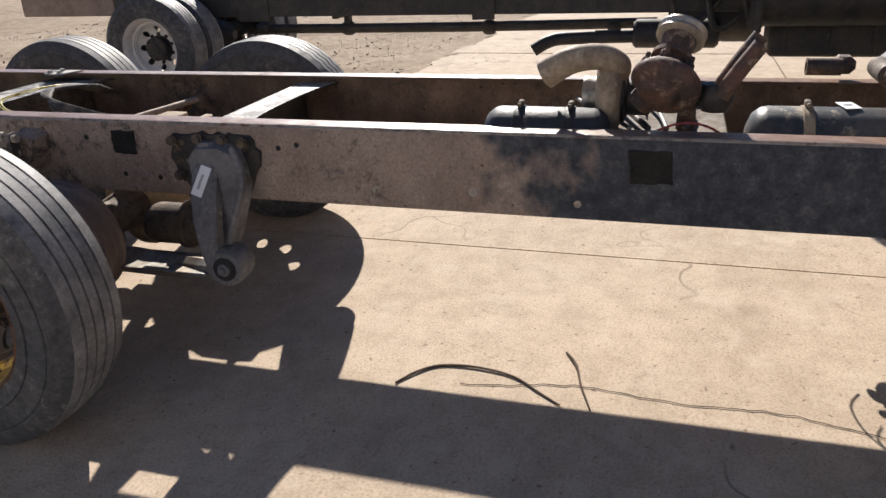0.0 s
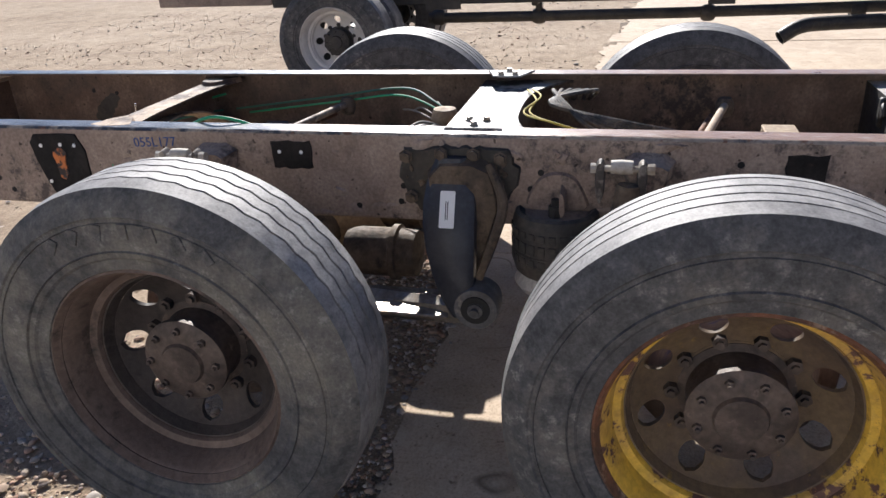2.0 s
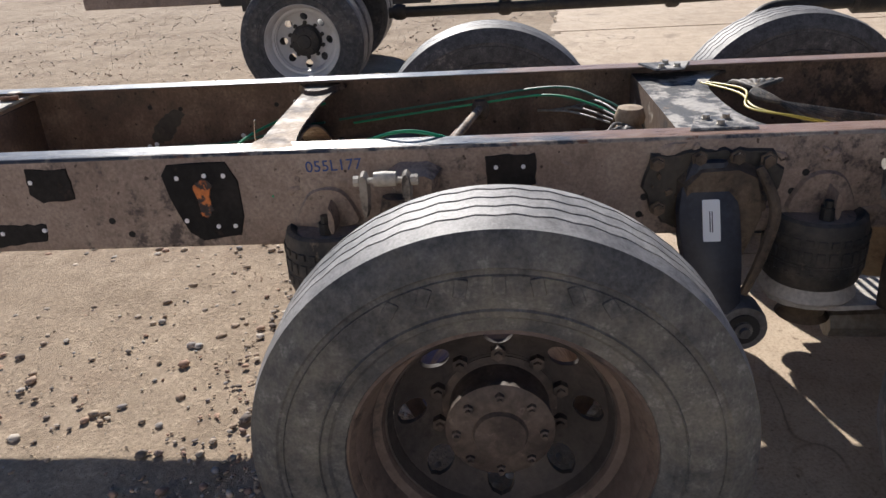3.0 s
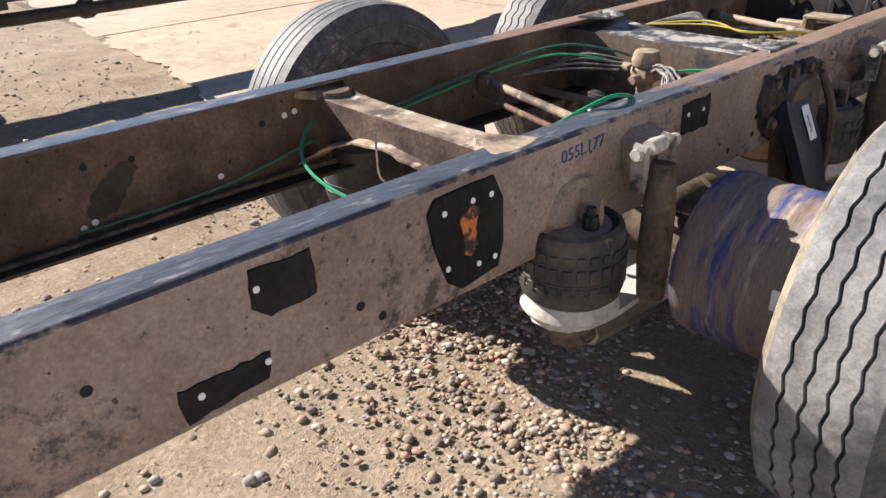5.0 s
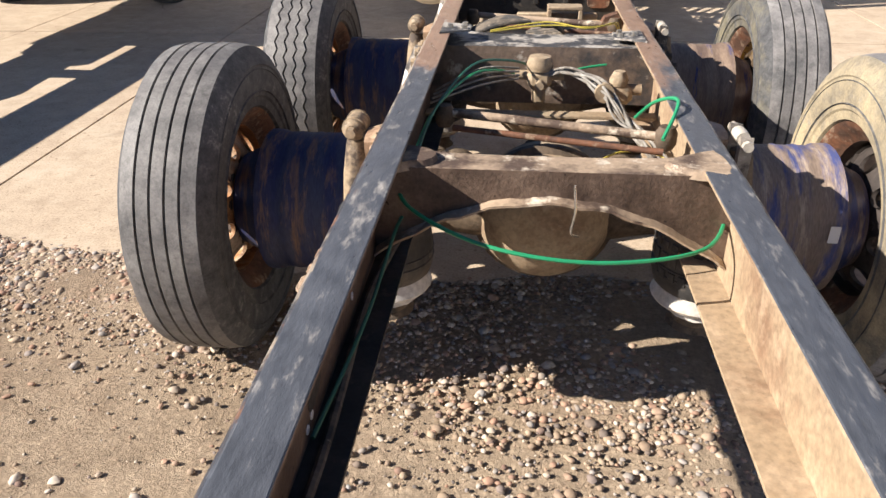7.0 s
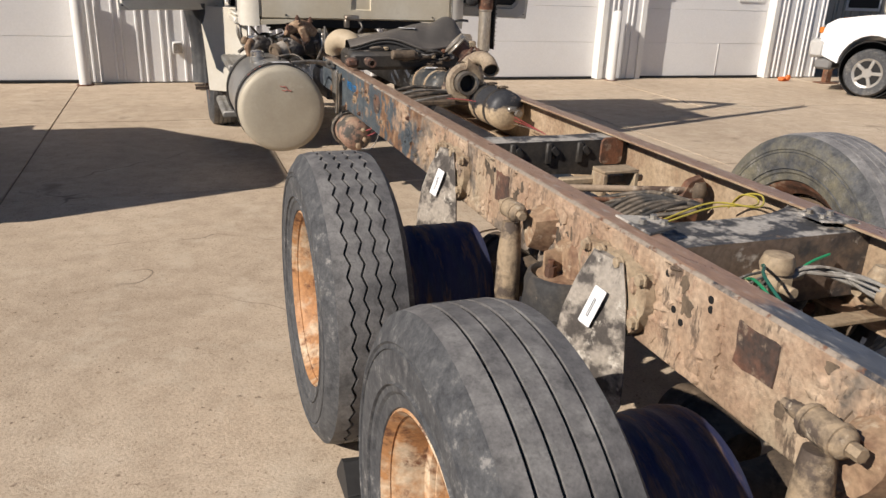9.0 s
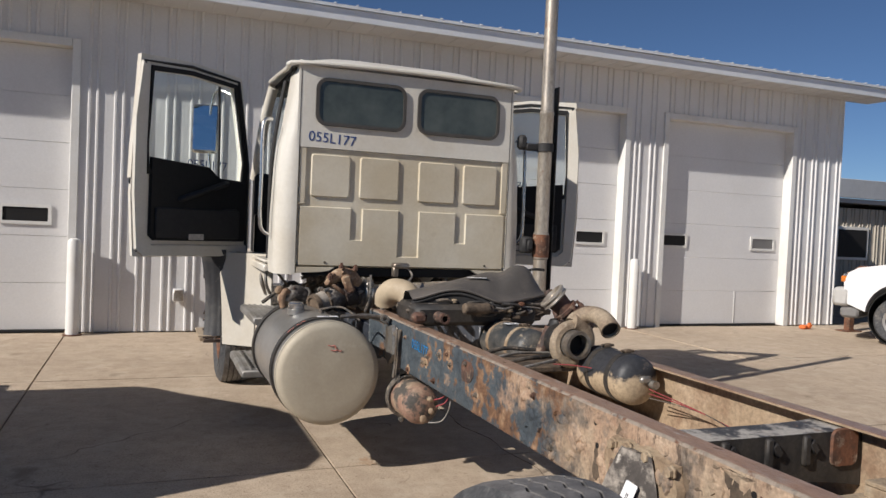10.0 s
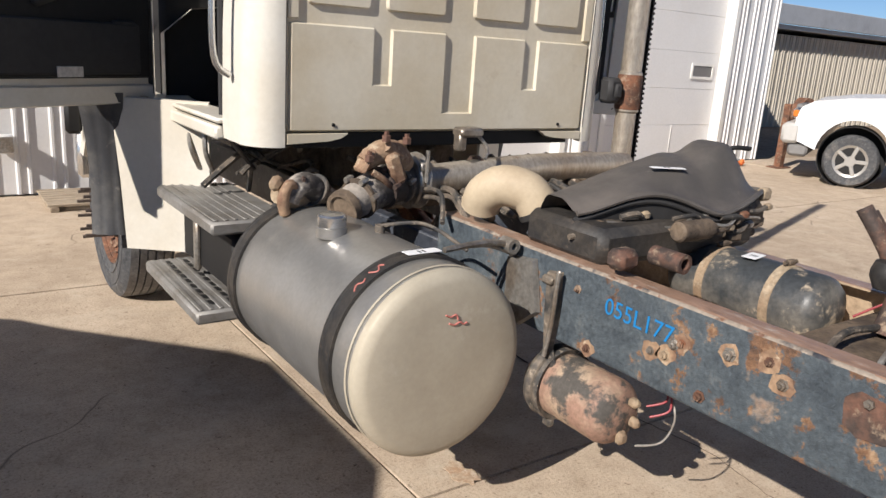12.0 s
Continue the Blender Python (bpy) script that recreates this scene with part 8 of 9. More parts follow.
def build_cab():
    zb, ztp = 1.20, 2.69
    rear = lambda x, z, d=0.0: facing(x, CY - d, z, "-y")
    # recessed back sheet, then raised pressings
    cab_part("back_sheet", span(-0.90, 0.90, CY - 0.014, CY + 0.03, zb + 0.02, 2.085, 0), M_CAB_DIRTY)
    low = [(-0.85, 1.20), (0.85, 1.20), (0.85, 1.66), (0.49, 1.66), (0.49, 1.42), (0.42, 1.42), (0.42, 1.66), (0.09, 1.66), (0.09, 1.30), (-0.06, 1.30), (-0.06, 1.66), (-0.37, 1.66), (-0.37, 1.42), (-0.44, 1.42), (-0.44, 1.66), (-0.85, 1.66)]
    cab_part("back_pressing", prism(low, 0.032, rear(0, 0, -0.002), 0.014), M_CAB_DIRTY, "pressed lower back panel")
    for a, b in ((-0.775, -0.46), (-0.40, -0.07), (0.075, 0.40), (0.455, 0.77)):
        cab_part("back_pressing", prism(rounded_rect(b - a, 0.335, 0.03, 4, (a + b) / 2, 1.885), 0.032, rear(0, 0, -0.002), 0.016), M_CAB_DIRTY, "raised rectangular pressing")
    # side strips of the pressed field
    for s in (-1, 1):
        x0, x1 = sorted((s * 0.80, s * 0.86))
        cab_part("back_edge", prism([(x0, 1.662), (x1, 1.662), (x1, 2.1), (x0, 2.1)], 0.030, rear(0, 0, -0.002), 0.008), M_CAB_DIRTY)
    # window band built round two openings
    wz0, wz1, d = 2.265, 2.605, 0.034
    y0, y1 = CY - d + 0.002, CY + 0.03
    for x0, x1, z0, z1 in ((-0.88, 0.88, 2.09, wz0), (-0.88, 0.88, wz1, ztp), (-0.88, -0.745, wz0, wz1), (-0.055, 0.055, wz0, wz1), (0.745, 0.88, wz0, wz1)):
        cab_part("window_band", span(x0, x1, y0, y1, z0, z1, 0), M_CAB)
    for s in (-1, 1):
        cx, cz = s * 0.40, (wz0 + wz1) / 2
        gm = rear(cx, cz, d - 0.004)
        w = cab_part("rear_window", ring_plate(rounded_rect(0.705, 0.355, 0.085, 6), rounded_rect(0.655, 0.305, 0.065, 6), 0.022, gm), M_GASKET, "rear window in a thick rubber seal")
        g = part("pane", prism(rounded_rect(0.66, 0.31, 0.06, 6), 0.006, gm @ Matrix.Translation((0, 0, 0.006))), M_GLASS, w, "dusty tinted glass")
        g.visible_shadow = False
        part("corner_fill", ring_plate([(-0.37, -0.19), (0.37, -0.19), (0.37, 0.19), (-0.37, 0.19)], [(-0.30, -0.12), (0.30, -0.12), (0.30, 0.12), (-0.30, 0.12)], 0.003, rear(cx, cz, d - 0.006)), M_CAB, w)
    # rounded rear corners, leaning in towards the roof
    for s in (-1, 1):
        V, F = [], []
        k = 10
        zs = [1.14, 1.22, 1.6, 1.95, 2.12, 2.22, 2.45, 2.65, 2.73]
        offs = [0.145, 0.15, 0.145, 0.13, 0.112, 0.085, 0.05, 0.022, 0.008]
        for z, o in zip(zs, offs):
            r = 0.13
            xo = 0.865 + o
            pts = [(0.862, CY - 0.032)]
            for i in range(k + 1):
                a = radians(-90 + 90 * i / k)
                rr = min(r, o)
                pts.append((xo - rr + rr * math.cos(a), CY - 0.032 + r + r * math.sin(a)))
            pts.append((xo, CY + 0.30))
            pts += [(xo - 0.04, CY + 0.30), (xo - 0.05, CY + 0.12), (0.862, CY + 0.02)]
            V += [(s * x, y, z) for x, y in pts]
        n = len(pts)
        for i in range(len(zs) - 1):
            for j in range(n):
                j2 = (j + 1) % n
                q = (i * n + j, i * n + j2, (i + 1) * n + j2, (i + 1) * n + j)
                F.append(q if s > 0 else q[::-1])
        F += [tuple(range(n))[::-s], tuple((len(zs) - 1) * n + j for j in range(n))[::s]]
        cab_part("corner_post", (V, F), M_CAB, "rounded white rear corner of the cab", 45)
        cab_part("corner_seam", span(s * 0.860, s * 0.864, CY - 0.0345, CY - 0.0325, 1.22, 2.66, 0), M_GASKET)
    # roof with crown and drip rail
    V, F = [], []
    nx, ny = 16, 10
    for j in range(ny + 1):
        for i in range(nx + 1):
            u, v = i / nx * 2 - 1, j / ny
            wid = 0.90 + 0.06 * math.sin(v * 3.14)
            e = (1 - abs(u) ** 5) * min(1, 6 * v + 0.12) * min(1, (1 - v) * 5 + 0.15)
            V.append((u * wid, CY - 0.05 + 1.55 * v, 2.69 + (0.115 + 0.05 * math.sin(v * 2.6)) * e))
    for j in range(ny):
        for i in range(nx):
            a = j * (nx + 1) + i
            F.append((a, a + 1, a + nx + 2, a + nx + 1))
    cab_part("roof", (V, F), M_CAB, "crowned white cab roof", 60)
    cab_part("headliner", span(-0.9, 0.9, CY + 0.05, CY + 1.4, 2.66, 2.685, 0), M_TRIM)
    cab_part("drip_rail", tube([(-0.955, CY + 0.9, 2.70), (-0.93, CY + 0.2, 2.695), (-0.87, CY - 0.052, 2.70), (0, CY - 0.062, 2.72), (0.87, CY - 0.052, 2.70), (0.93, CY + 0.2, 2.695), (0.955, CY + 0.9, 2.70)], 0.018, 8, 4), M_CAB)
    for s in (-1, 1):
        skirt = [(0.855, 1.199), (0.56, 1.199), (0.60, 1.172), (0.66, 1.160), (0.855, 1.150)]
        cab_part("sill_skirt", prism([(s * x, z) for x, z in skirt][::-s], 0.02, rear(0, 0, 0.012), 0.004), M_CAB_DIRTY)
    cab_part("sill_rail", span(-0.80, 0.80, CY + 0.012, CY + 0.05, 1.13, 1.199, 0.006), M_TRIM, "dark sill rail under the cab")
    bits("sill_bolt", [lathe([(0, -0.004), (0.008, -0.004), (0.008, 0.004), (0, 0.004)], 8, (x, CY - 0.032, 1.235), "y") for x in (-0.64, 0.68)], M_TRIM, cab)
    cab_part("floor", span(-0.98, 0.98, CY + 0.03, CY + 1.45, 1.15, 1.20, 0.01), M_TRIM)
    bits("door_sill", [span(*sorted((s * 0.86, s * 1.04)), CY + 0.31, CY + 1.35, 1.201, 1.225, 0.010) for s in (-1, 1)], M_CAB, cab)
    bits("sill_edge", [span(*sorted((s * 1.0, s * 1.045)), CY + 0.31, CY + 1.35, 1.13, 1.189, 0.01) for s in (-1, 1)], M_CAB, cab)
    cab_part("cowl", span(-1.0, 1.0, CY + 1.32, CY + 1.50, 1.15, 1.95, 0.03), M_TRIM)
    for s in (-1, 1):
        cab_part("a_pillar", tube([(s * 0.99, CY + 1.42, 1.9), (s * 0.95, CY + 1.2, 2.4), (s * 0.91, CY + 1.0, 2.68)], 0.045, 10, 3), M_CAB)
    ws = cab_part("windscreen", ([(-0.95, CY + 1.43, 1.94), (0.95, CY + 1.43, 1.94), (0.88, CY + 1.03, 2.64), (-0.88, CY + 1.03, 2.64), (-0.95, CY + 1.436, 1.944), (0.95, CY + 1.436, 1.944), (0.88, CY + 1.036, 2.644), (-0.88, CY + 1.036, 2.644)], [(0, 1, 2, 3), (7, 6, 5, 4), (0, 4, 5, 1), (1, 5, 6, 2), (2, 6, 7, 3), (3, 7, 4, 0)]), M_GLASS_C)
    ws.visible_shadow = False
    for x in (-0.5, 0.5):
        cab_part("seat_back", cbox((x, CY + 0.34, 1.72), (0.5, 0.16, 0.7), 0.07), M_TRIM, "dark seat back")
    for x in (-0.5, 0.5):
        cab_part("seat_base", cbox((x, CY + 0.6, 1.42), (0.5, 0.5, 0.22), 0.07), M_TRIM)
    # grab bars beside the doors, and door frames' black seal
    for s in (-1, 1):
        cab_part("grab_handle", tube([(s * 1.03, CY + 0.20, 2.30), (s * 1.10, CY + 0.17, 2.25), (s * 1.105, CY + 0.15, 1.85), (s * 1.10, CY + 0.15, 1.50), (s * 1.03, CY + 0.16, 1.42)], 0.014, 10, 5), M_CHROME, "long bright grab handle")
        cab_part("door_seal", tube([(s * 1.01, CY + 0.315, 1.24), (s * 1.01, CY + 0.318, 1.9), (s * 0.98, CY + 0.318, 2.25), (s * 0.92, CY + 0.33, 2.62)], 0.016, 8, 4), M_RUBBER)
    lettering("055L177", 0.105, M_BLUE_D, facing(-0.80, CY - 0.0338, 2.14, "-y") @ Matrix.Rotation(radians(-3), 4, "Z"), cab)
    # hood and fenders ahead
    V, F = [], []
    st = [(6.95, 1.0, 1.75), (7.3, 0.98, 1.72), (7.8, 0.92, 1.66), (8.3, 0.84, 1.55), (8.7, 0.72, 1.40), (8.85, 0.6, 1.25)]
    for y, w, z in st:
        V += [(-w, y, 1.0), (-w, y, z - 0.18), (-w * 0.85, y, z - 0.05), (-w * 0.5, y, z), (w * 0.5, y, z), (w * 0.85, y, z - 0.05), (w, y, z - 0.18), (w, y, 1.0)]
    for i in range(len(st) - 1):
        for j in range(7):
            F.append((i * 8 + j, (i + 1) * 8 + j, (i + 1) * 8 + j + 1, i * 8 + j + 1))
    F.append(tuple((len(st) - 1) * 8 + j for j in range(8)))
    cab_part("hood", (V, F), M_CAB, "white sloping hood", 30)
    for s in (-1, 1):
        arch = [(6.92, 0.70), (6.90, 1.22), (7.05, 1.24), (7.4, 1.25), (8.0, 1.12), (8.2, 0.75), (8.08, 0.74), (7.84, 1.02), (7.4, 1.12), (7.1, 1.08), (6.99, 0.95), (6.96, 0.70)]
        g = prism([(y, z) for y, z in arch][::-1], 0.38, facing(0.86, 0, 0, "+x"))
        cab_part("fender", g if s > 0 else mirrored(g), M_CAB, "white front fender")
        panel = prism([(0.0, 0.43), (0.46, 0.43), (0.48, 0.8), (0.52, 1.24), (0.0, 1.24)], 0.014, Matrix.Translation((0.875, 6.60, 0)) @ Matrix.Rotation(radians(36), 4, "Z") @ Matrix.Rotation(radians(90), 4, "X"), 0.004)
        cab_part("fender_flap", panel if s > 0 else mirrored(panel), M_CAB, "white splash panel behind the front wheel")
        V, F = [], []
        for k in range(13):
            u = k / 12
            z = 1.26 - 0.76 * u
            yb = 6.82 + 0.10 * math.sin(u * 2.4)
            xo = 1.46 - 0.055 * u - 0.035 * math.sin(3.14 * u)
            for j in range(9):
                q = j / 8
                x = 1.245 + (xo - 1.245) * q
                V.append((s * x, yb + 0.07 * q * q + 0.006 * math.cos(q * 6.283 * 3), z))
        for k in range(12):
            for j in range(8):
                F.append((k * 9 + j, (k + 1) * 9 + j, (k + 1) * 9 + j + 1, k * 9 + j + 1)[::s])
        cab_part("fender_flare", (V, F), M_FLARE, "dark grey ribbed rubber fender flare", 60)
        cab_part("hood_mirror", cbox((s * 1.30, 8.0, 0.86 + 0.16), (0.10, 0.05, 0.24), 0.03), M_TRIM, "black oval hood mirror")
        cab_part("hood_latch", cbox((s * 1.14, 6.84, 1.20), (0.05, 0.05, 0.09), 0.012), M_CREAM)
    return


build_cab()


def cab_door(s):
    """An open door, built closed along +y from its hinge at the origin, then swung."""
    d = new("cab_door")
    d.parent = truck
    d["label"] = "open cab door with dark inner trim and window"
    L = 1.07
    win = [(-0.10, 0.66), (-L + 0.11, 0.70), (-L + 0.10, 0.9), (-L + 0.11, 1.10), (-L + 0.13, 1.48), (-0.60, 1.50), (-0.20, 1.46), (-0.09, 0.82)]
    m = facing(0, 0, 0, "+x")
    # lower skin and window surround
    part("skin", prism([(0.0, 0.0), (0.0, 0.66), (-L - 0.02, 0.66), (-L - 0.03, 0.5), (-L, 0.0)], 0.06, m, 0.012), M_CAB, d, "white outer skin")
    part("window_surround", ring_plate([(0.0, 0.60), (-L - 0.03, 0.62), (-L - 0.02, 0.9), (-L, 1.10), (-L + 0.03, 1.60), (-0.60, 1.61), (-0.12, 1.56), (-0.01, 0.80)], win, 0.058, m @ Matrix.Translation((0, 0, 0.001))), M_CAB, d)
    part("inner_trim", prism([(0.05, 0.13), (0.05, 0.66), (0.30, 0.66), (0.42, 0.76), (L - 0.12, 0.80), (L - 0.12, 0.17), (L - 0.16, 0.13)][::-1], 0.03, facing(-0.002, 0, 0, "-x"), 0.01), M_TRIM, d, "dark grey inner trim panel")
    part("window_trim", ring_plate([(0.05, 0.62), (L - 0.10, 0.66), (L - 0.09, 0.9), (L - 0.10, 1.10), (L - 0.11, 1.52), (0.60, 1.535), (0.17, 1.49), (0.06, 0.82)], [(-a, b) for a, b in win], 0.022, facing(-0.002, 0, 0, "-x")), M_TRIM, d, "dark trim round the window")
    part("inner_jamb", prism([(0.03, 0.0), (0.03, 0.10), (L - 0.15, 0.10), (L - 0.10, 0.15), (L - 0.09, 0.9), (L - 0.10, 1.50), (L - 0.03, 1.55), (L + 0.02, 1.1), (L + 0.02, 0.5), (L - 0.01, 0.06), (L - 0.08, 0.0)][::-1], 0.026, facing(-0.002, 0, 0, "-x"), 0.008), M_CAB, d, "white painted door edge")
    part("pocket", span(-0.055, -0.034, -L + 0.16, -0.13, 0.15, 0.40, 0.015), M_RUBBER, d)
    part("arm_rest", merge(cbox((-0.05, -0.48, 0.55), (0.05, 0.5, 0.05), 0.02, Matrix.Rotation(0.35, 3, "X")), cbox((-0.04, -0.22, 0.40), (0.02, 0.14, 0.03), 0.008)), M_RUBBER, d)
    part("lamp", span(-0.062, -0.056, -0.62, -0.48, 0.14, 0.19, 0.004), M_PLATE, d)
    part("seal", tube([(-0.004, -0.03, 0.05), (-0.004, -L + 0.03, 0.05), (-0.004, -L + 0.02, 0.6), (-0.004, -L + 0.06, 1.55), (-0.004, -0.60, 1.57), (-0.004, -0.15, 1.52), (-0.004, -0.03, 0.80), (-0.004, -0.03, 0.05)], 0.014, 8, 1), M_RUBBER, d)
    g = part("glass", prism(win, 0.005, m @ Matrix.Translation((0, 0, 0.026))), M_GLASS_C, d, "clear side glass")
    g.visible_shadow = False
    part("vent_bar", tube([(0.03, -0.30, 0.66), (0.03, -0.32, 1.46)], 0.012, 6, 1), M_RUBBER, d)
    part("latch", cbox((0.03, -L - 0.012, 0.60), (0.04, 0.03, 0.06), 0.01), M_TRIM, d)
    mir = part("mirror_bracket", merge(tube([(0.05, -0.16, 1.40), (0.25, -0.22, 1.45), (0.30, -0.24, 1.1), (0.25, -0.22, 0.65), (0.05, -0.16, 0.60)], 0.012, 8, 4)), M_CHROME, d)
    turn = Matrix.Translation((0.33, -0.26, 1.12)) @ Matrix.Rotation(radians(-52), 4, "Z") @ Matrix.Rotation(radians(-6), 4, "X")
    part("mirror_head", moved(cbox((0, 0, 0), (0.23, 0.06, 0.44), 0.025), turn), M_CHROME, mir)
    part("mirror_glass", moved(cbox((0, -0.034, 0), (0.20, 0.006, 0.40), 0.002), turn), M_MIRROR, mir)
    ob = lettering("055L177", 0.11, M_BLUE_D, facing(0.034, -0.60, 0.74, "+x"), d)
    swing = 62
    if s < 0:
        flip = Matrix.Scale(-1, 4, (1, 0, 0))
        d.matrix_world = Matrix.Translation((-1.05, 6.98, 1.20)) @ Matrix.Rotation(radians(-swing), 4, "Z") @ flip
    else:
        d.matrix_world = Matrix.Translation((1.05, 6.98, 1.20)) @ Matrix.Rotation(radians(swing), 4, "Z")


cab_door(-1)
cab_door(1)


# ---- exhaust stack, steps, engine bay hints ----
sx, sy = 1.19, 5.66
st_ = part("stack_pipe", lathe([(0.0, 0.95), (0.058, 0.95), (0.058, 1.30), (0.066, 1.31), (0.066, 1.52), (0.058, 1.53), (0.058, 2.50), (0.063, 2.51), (0.063, 2.53), (0.054, 2.54), (0.054, 3.95), (0.048, 3.95), (0.048, 3.6), (0, 3.6)], 32, (sx, sy, 0)), M_STACK, truck, "tall heat-tanned exhaust stack beside the cab")
V, F = [], []
for i in range(92):          # perforated heat guard: small plates left between rows of diamond holes
    for j in range(5):
        if (i + j) % 2 == 0:
            z, a = 1.06 + 0.0135 * i, radians(-28 + 17 * j)
            o = len(V)
            for r in (0.088, 0.090):
                V += [(sx + r * math.cos(a + da), sy + r * math.sin(a + da), z + dz) for da, dz in ((-0.17, 0), (0, -0.0082), (0.17, 0), (0, 0.0082))]
            F += [(o, o + 3, o + 2, o + 1), (o + 4, o + 5, o + 6, o + 7)] + [(o + q, o + (q + 1) % 4, o + 4 + (q + 1) % 4, o + 4 + q) for q in range(4)]
part("heat_guard", (V, F), M_TRIM, st_, "black perforated heat guard")
part("rust_sleeve", lathe([(0.067, 1.32), (0.070, 1.33), (0.070, 1.50), (0.067, 1.51)], 32, (sx, sy, 0), "z", None, True), M_RUST, st_)
part("clamp_upper", merge(lathe([(0.064, 2.20), (0.070, 2.20), (0.070, 2.27), (0.064, 2.27)], 28, (sx, sy, 0), "z", None, True), cbox((sx - 0.12, sy + 0.02, 2.235), (0.12, 0.05, 0.06), 0.012), cbox((sx - 0.2, sy + 0.04, 2.27), (0.07, 0.08, 0.12), 0.02)), M_RUBBER, st_)
part("clamp_lower", merge(cbox((sx - 0.13, sy + 0.02, 1.42), (0.10, 0.10, 0.14), 0.02), cbox((sx - 0.12, sy - 0.03, 1.42), (0.05, 0.03, 0.08), 0.01)), M_RUBBER, st_)
shield = []
for k in range(44):
    for q in (0, 1):
        shield.append(cbox((sx + 0.105 + 0.025 * q, sy + 0.06 - 0.01 * q, 0.98 + 0.04 * k + 0.02 * q), (0.018, 0.006, 0.010), 0))
part("heat_shield", merge(span(sx + 0.09, sx + 0.10, sy - 0.02, sy + 0.09, 0.96, 2.75, 0.002), *shield), M_BLACK, st_, "perforated heat shield")
part("mount_column", merge(span(0.80, 0.86, 5.52, 5.60, 0.94, 1.10, 0.01), span(0.84, 1.22, 5.60, 5.66, 0.90, 0.96, 0.012)), M_GREASE, truck, "steel stack mount on the frame")

step = part("step_box", span(-1.02, -0.62, 5.86, 6.62, 0.44, 0.72, 0.02), M_TRIM, truck, "black battery box with cab steps")
for z, x0, x1 in ((0.80, -1.13, -0.74), (0.40, -1.20, -0.86)):
    tr = part("tread_plate", span(x0, x1, 5.82, 6.70, z - 0.06, z, 0.012), M_STEPS, step, "ribbed aluminium step tread")
    bits("tread_rib", [span(x0 + 0.02 + 0.045 * k, x0 + 0.038 + 0.045 * k, 5.84, 6.68, z + 0.0005, z + 0.006, 0.002) for k in range(int((x1 - x0 - 0.03) / 0.045))], M_STEPS, tr)
    if z < 0.5:
        bits("punched_slot", [span(x0 + 0.04 + 0.045 * i, x0 + 0.062 + 0.045 * i, 5.9 + 0.085 * j, 5.95 + 0.085 * j, z + 0.0065, z + 0.0075, 0) for i in (1, 3, 5) for j in range(9)], M_TRIM, tr)
part("step_strut", cbox((-1.03, 6.35, 0.58), (0.03, 0.05, 0.30), 0.01), M_STEEL, step)
for pts in ([(-0.95, 6.7, 1.15), (-0.97, 6.64, 1.02), (-0.93, 6.62, 0.9)], [(-0.95, 6.45, 1.17), (-0.96, 6.42, 1.02), (-0.92, 6.44, 0.92)]):
    part("grab_hook", tube(pts, 0.013, 8, 4), M_STEEL, step)
part("engine_block", merge(cbox((0, 7.2, 1.05), (0.7, 1.3, 0.7), 0.06), cbox((0.0, 6.3, 0.95), (0.55, 0.7, 0.4), 0.08)), M_GREASE, truck, "greasy engine under the cab")
rng_ = random.Random(5)
eng = []
for k in range(30):
    p0 = Vector((rng_.uniform(-0.85, 0.4), rng_.uniform(5.85, 6.6), rng_.uniform(0.85, 1.15)))
    eng.append(tube([p0, p0 + Vector((rng_.uniform(-0.15, 0.15), rng_.uniform(-0.1, 0.15), rng_.uniform(-0.1, 0.06))), p0 + Vector((rng_.uniform(-0.3, 0.3), rng_.uniform(-0.1, 0.2), rng_.uniform(-0.2, 0.05)))], rng_.uniform(0.006, 0.018), 6, 4))
tagged(part("engine_hose_tangle", merge(*eng), M_HOSE, truck, "dirty hoses under the cab"), "dirty hoses under the cab", "", "", "stuff")
part("front_axle", tube([(-0.95, 7.5, 0.5), (-0.6, 7.5, 0.42), (0.6, 7.5, 0.42), (0.95, 7.5, 0.5)], 0.055, 12, 4), M_GREASE, truck)
part("bumper", span(-1.15, 1.15, 8.85, 8.95, 0.45, 0.80, 0.03), M_CHROME, truck)


# ---- wheel chocks ----
def chock(x, y, turn):
    c = group_of("wheel_chock", "black ribbed rubber wheel chock by the tyre", "wheel chock", "wheel chocks")
    part("wedge", prism([(-0.17, 0.0), (0.15, 0.0), (0.13, 0.05), (0.02, 0.19), (-0.03, 0.20), (-0.10, 0.14)], 0.16, Matrix.Rotation(radians(90), 4, "Z") @ Matrix.Rotation(radians(90), 4, "X") @ Matrix.Translation((0, 0, -0.08)), 0.008), M_RUBBER, c)
    bits("grip_rib", [*[cbox((0, -0.15 + 0.016 * k, 0.052 + 0.0105 * k), (0.155, 0.008, 0.012), 0.002, Matrix.Rotation(0.62, 3, "X")) for k in range(8)]], M_RUBBER, c)
    c.location = (x, y, 0.0)
    c.scale = (0.62, 0.62, 0.62)
    c.rotation_euler = (0, 0, radians(turn))
    part("handle_loop", tube([(0.07, 0.02, 0.10), (0.12, 0.0, 0.14), (0.16, 0.03, 0.10), (0.12, 0.06, 0.03)], 0.006, 6, 5), M_HOSE, c)


chock(-1.13, 0.93, 0)
chock(1.14, 0.93, 0)


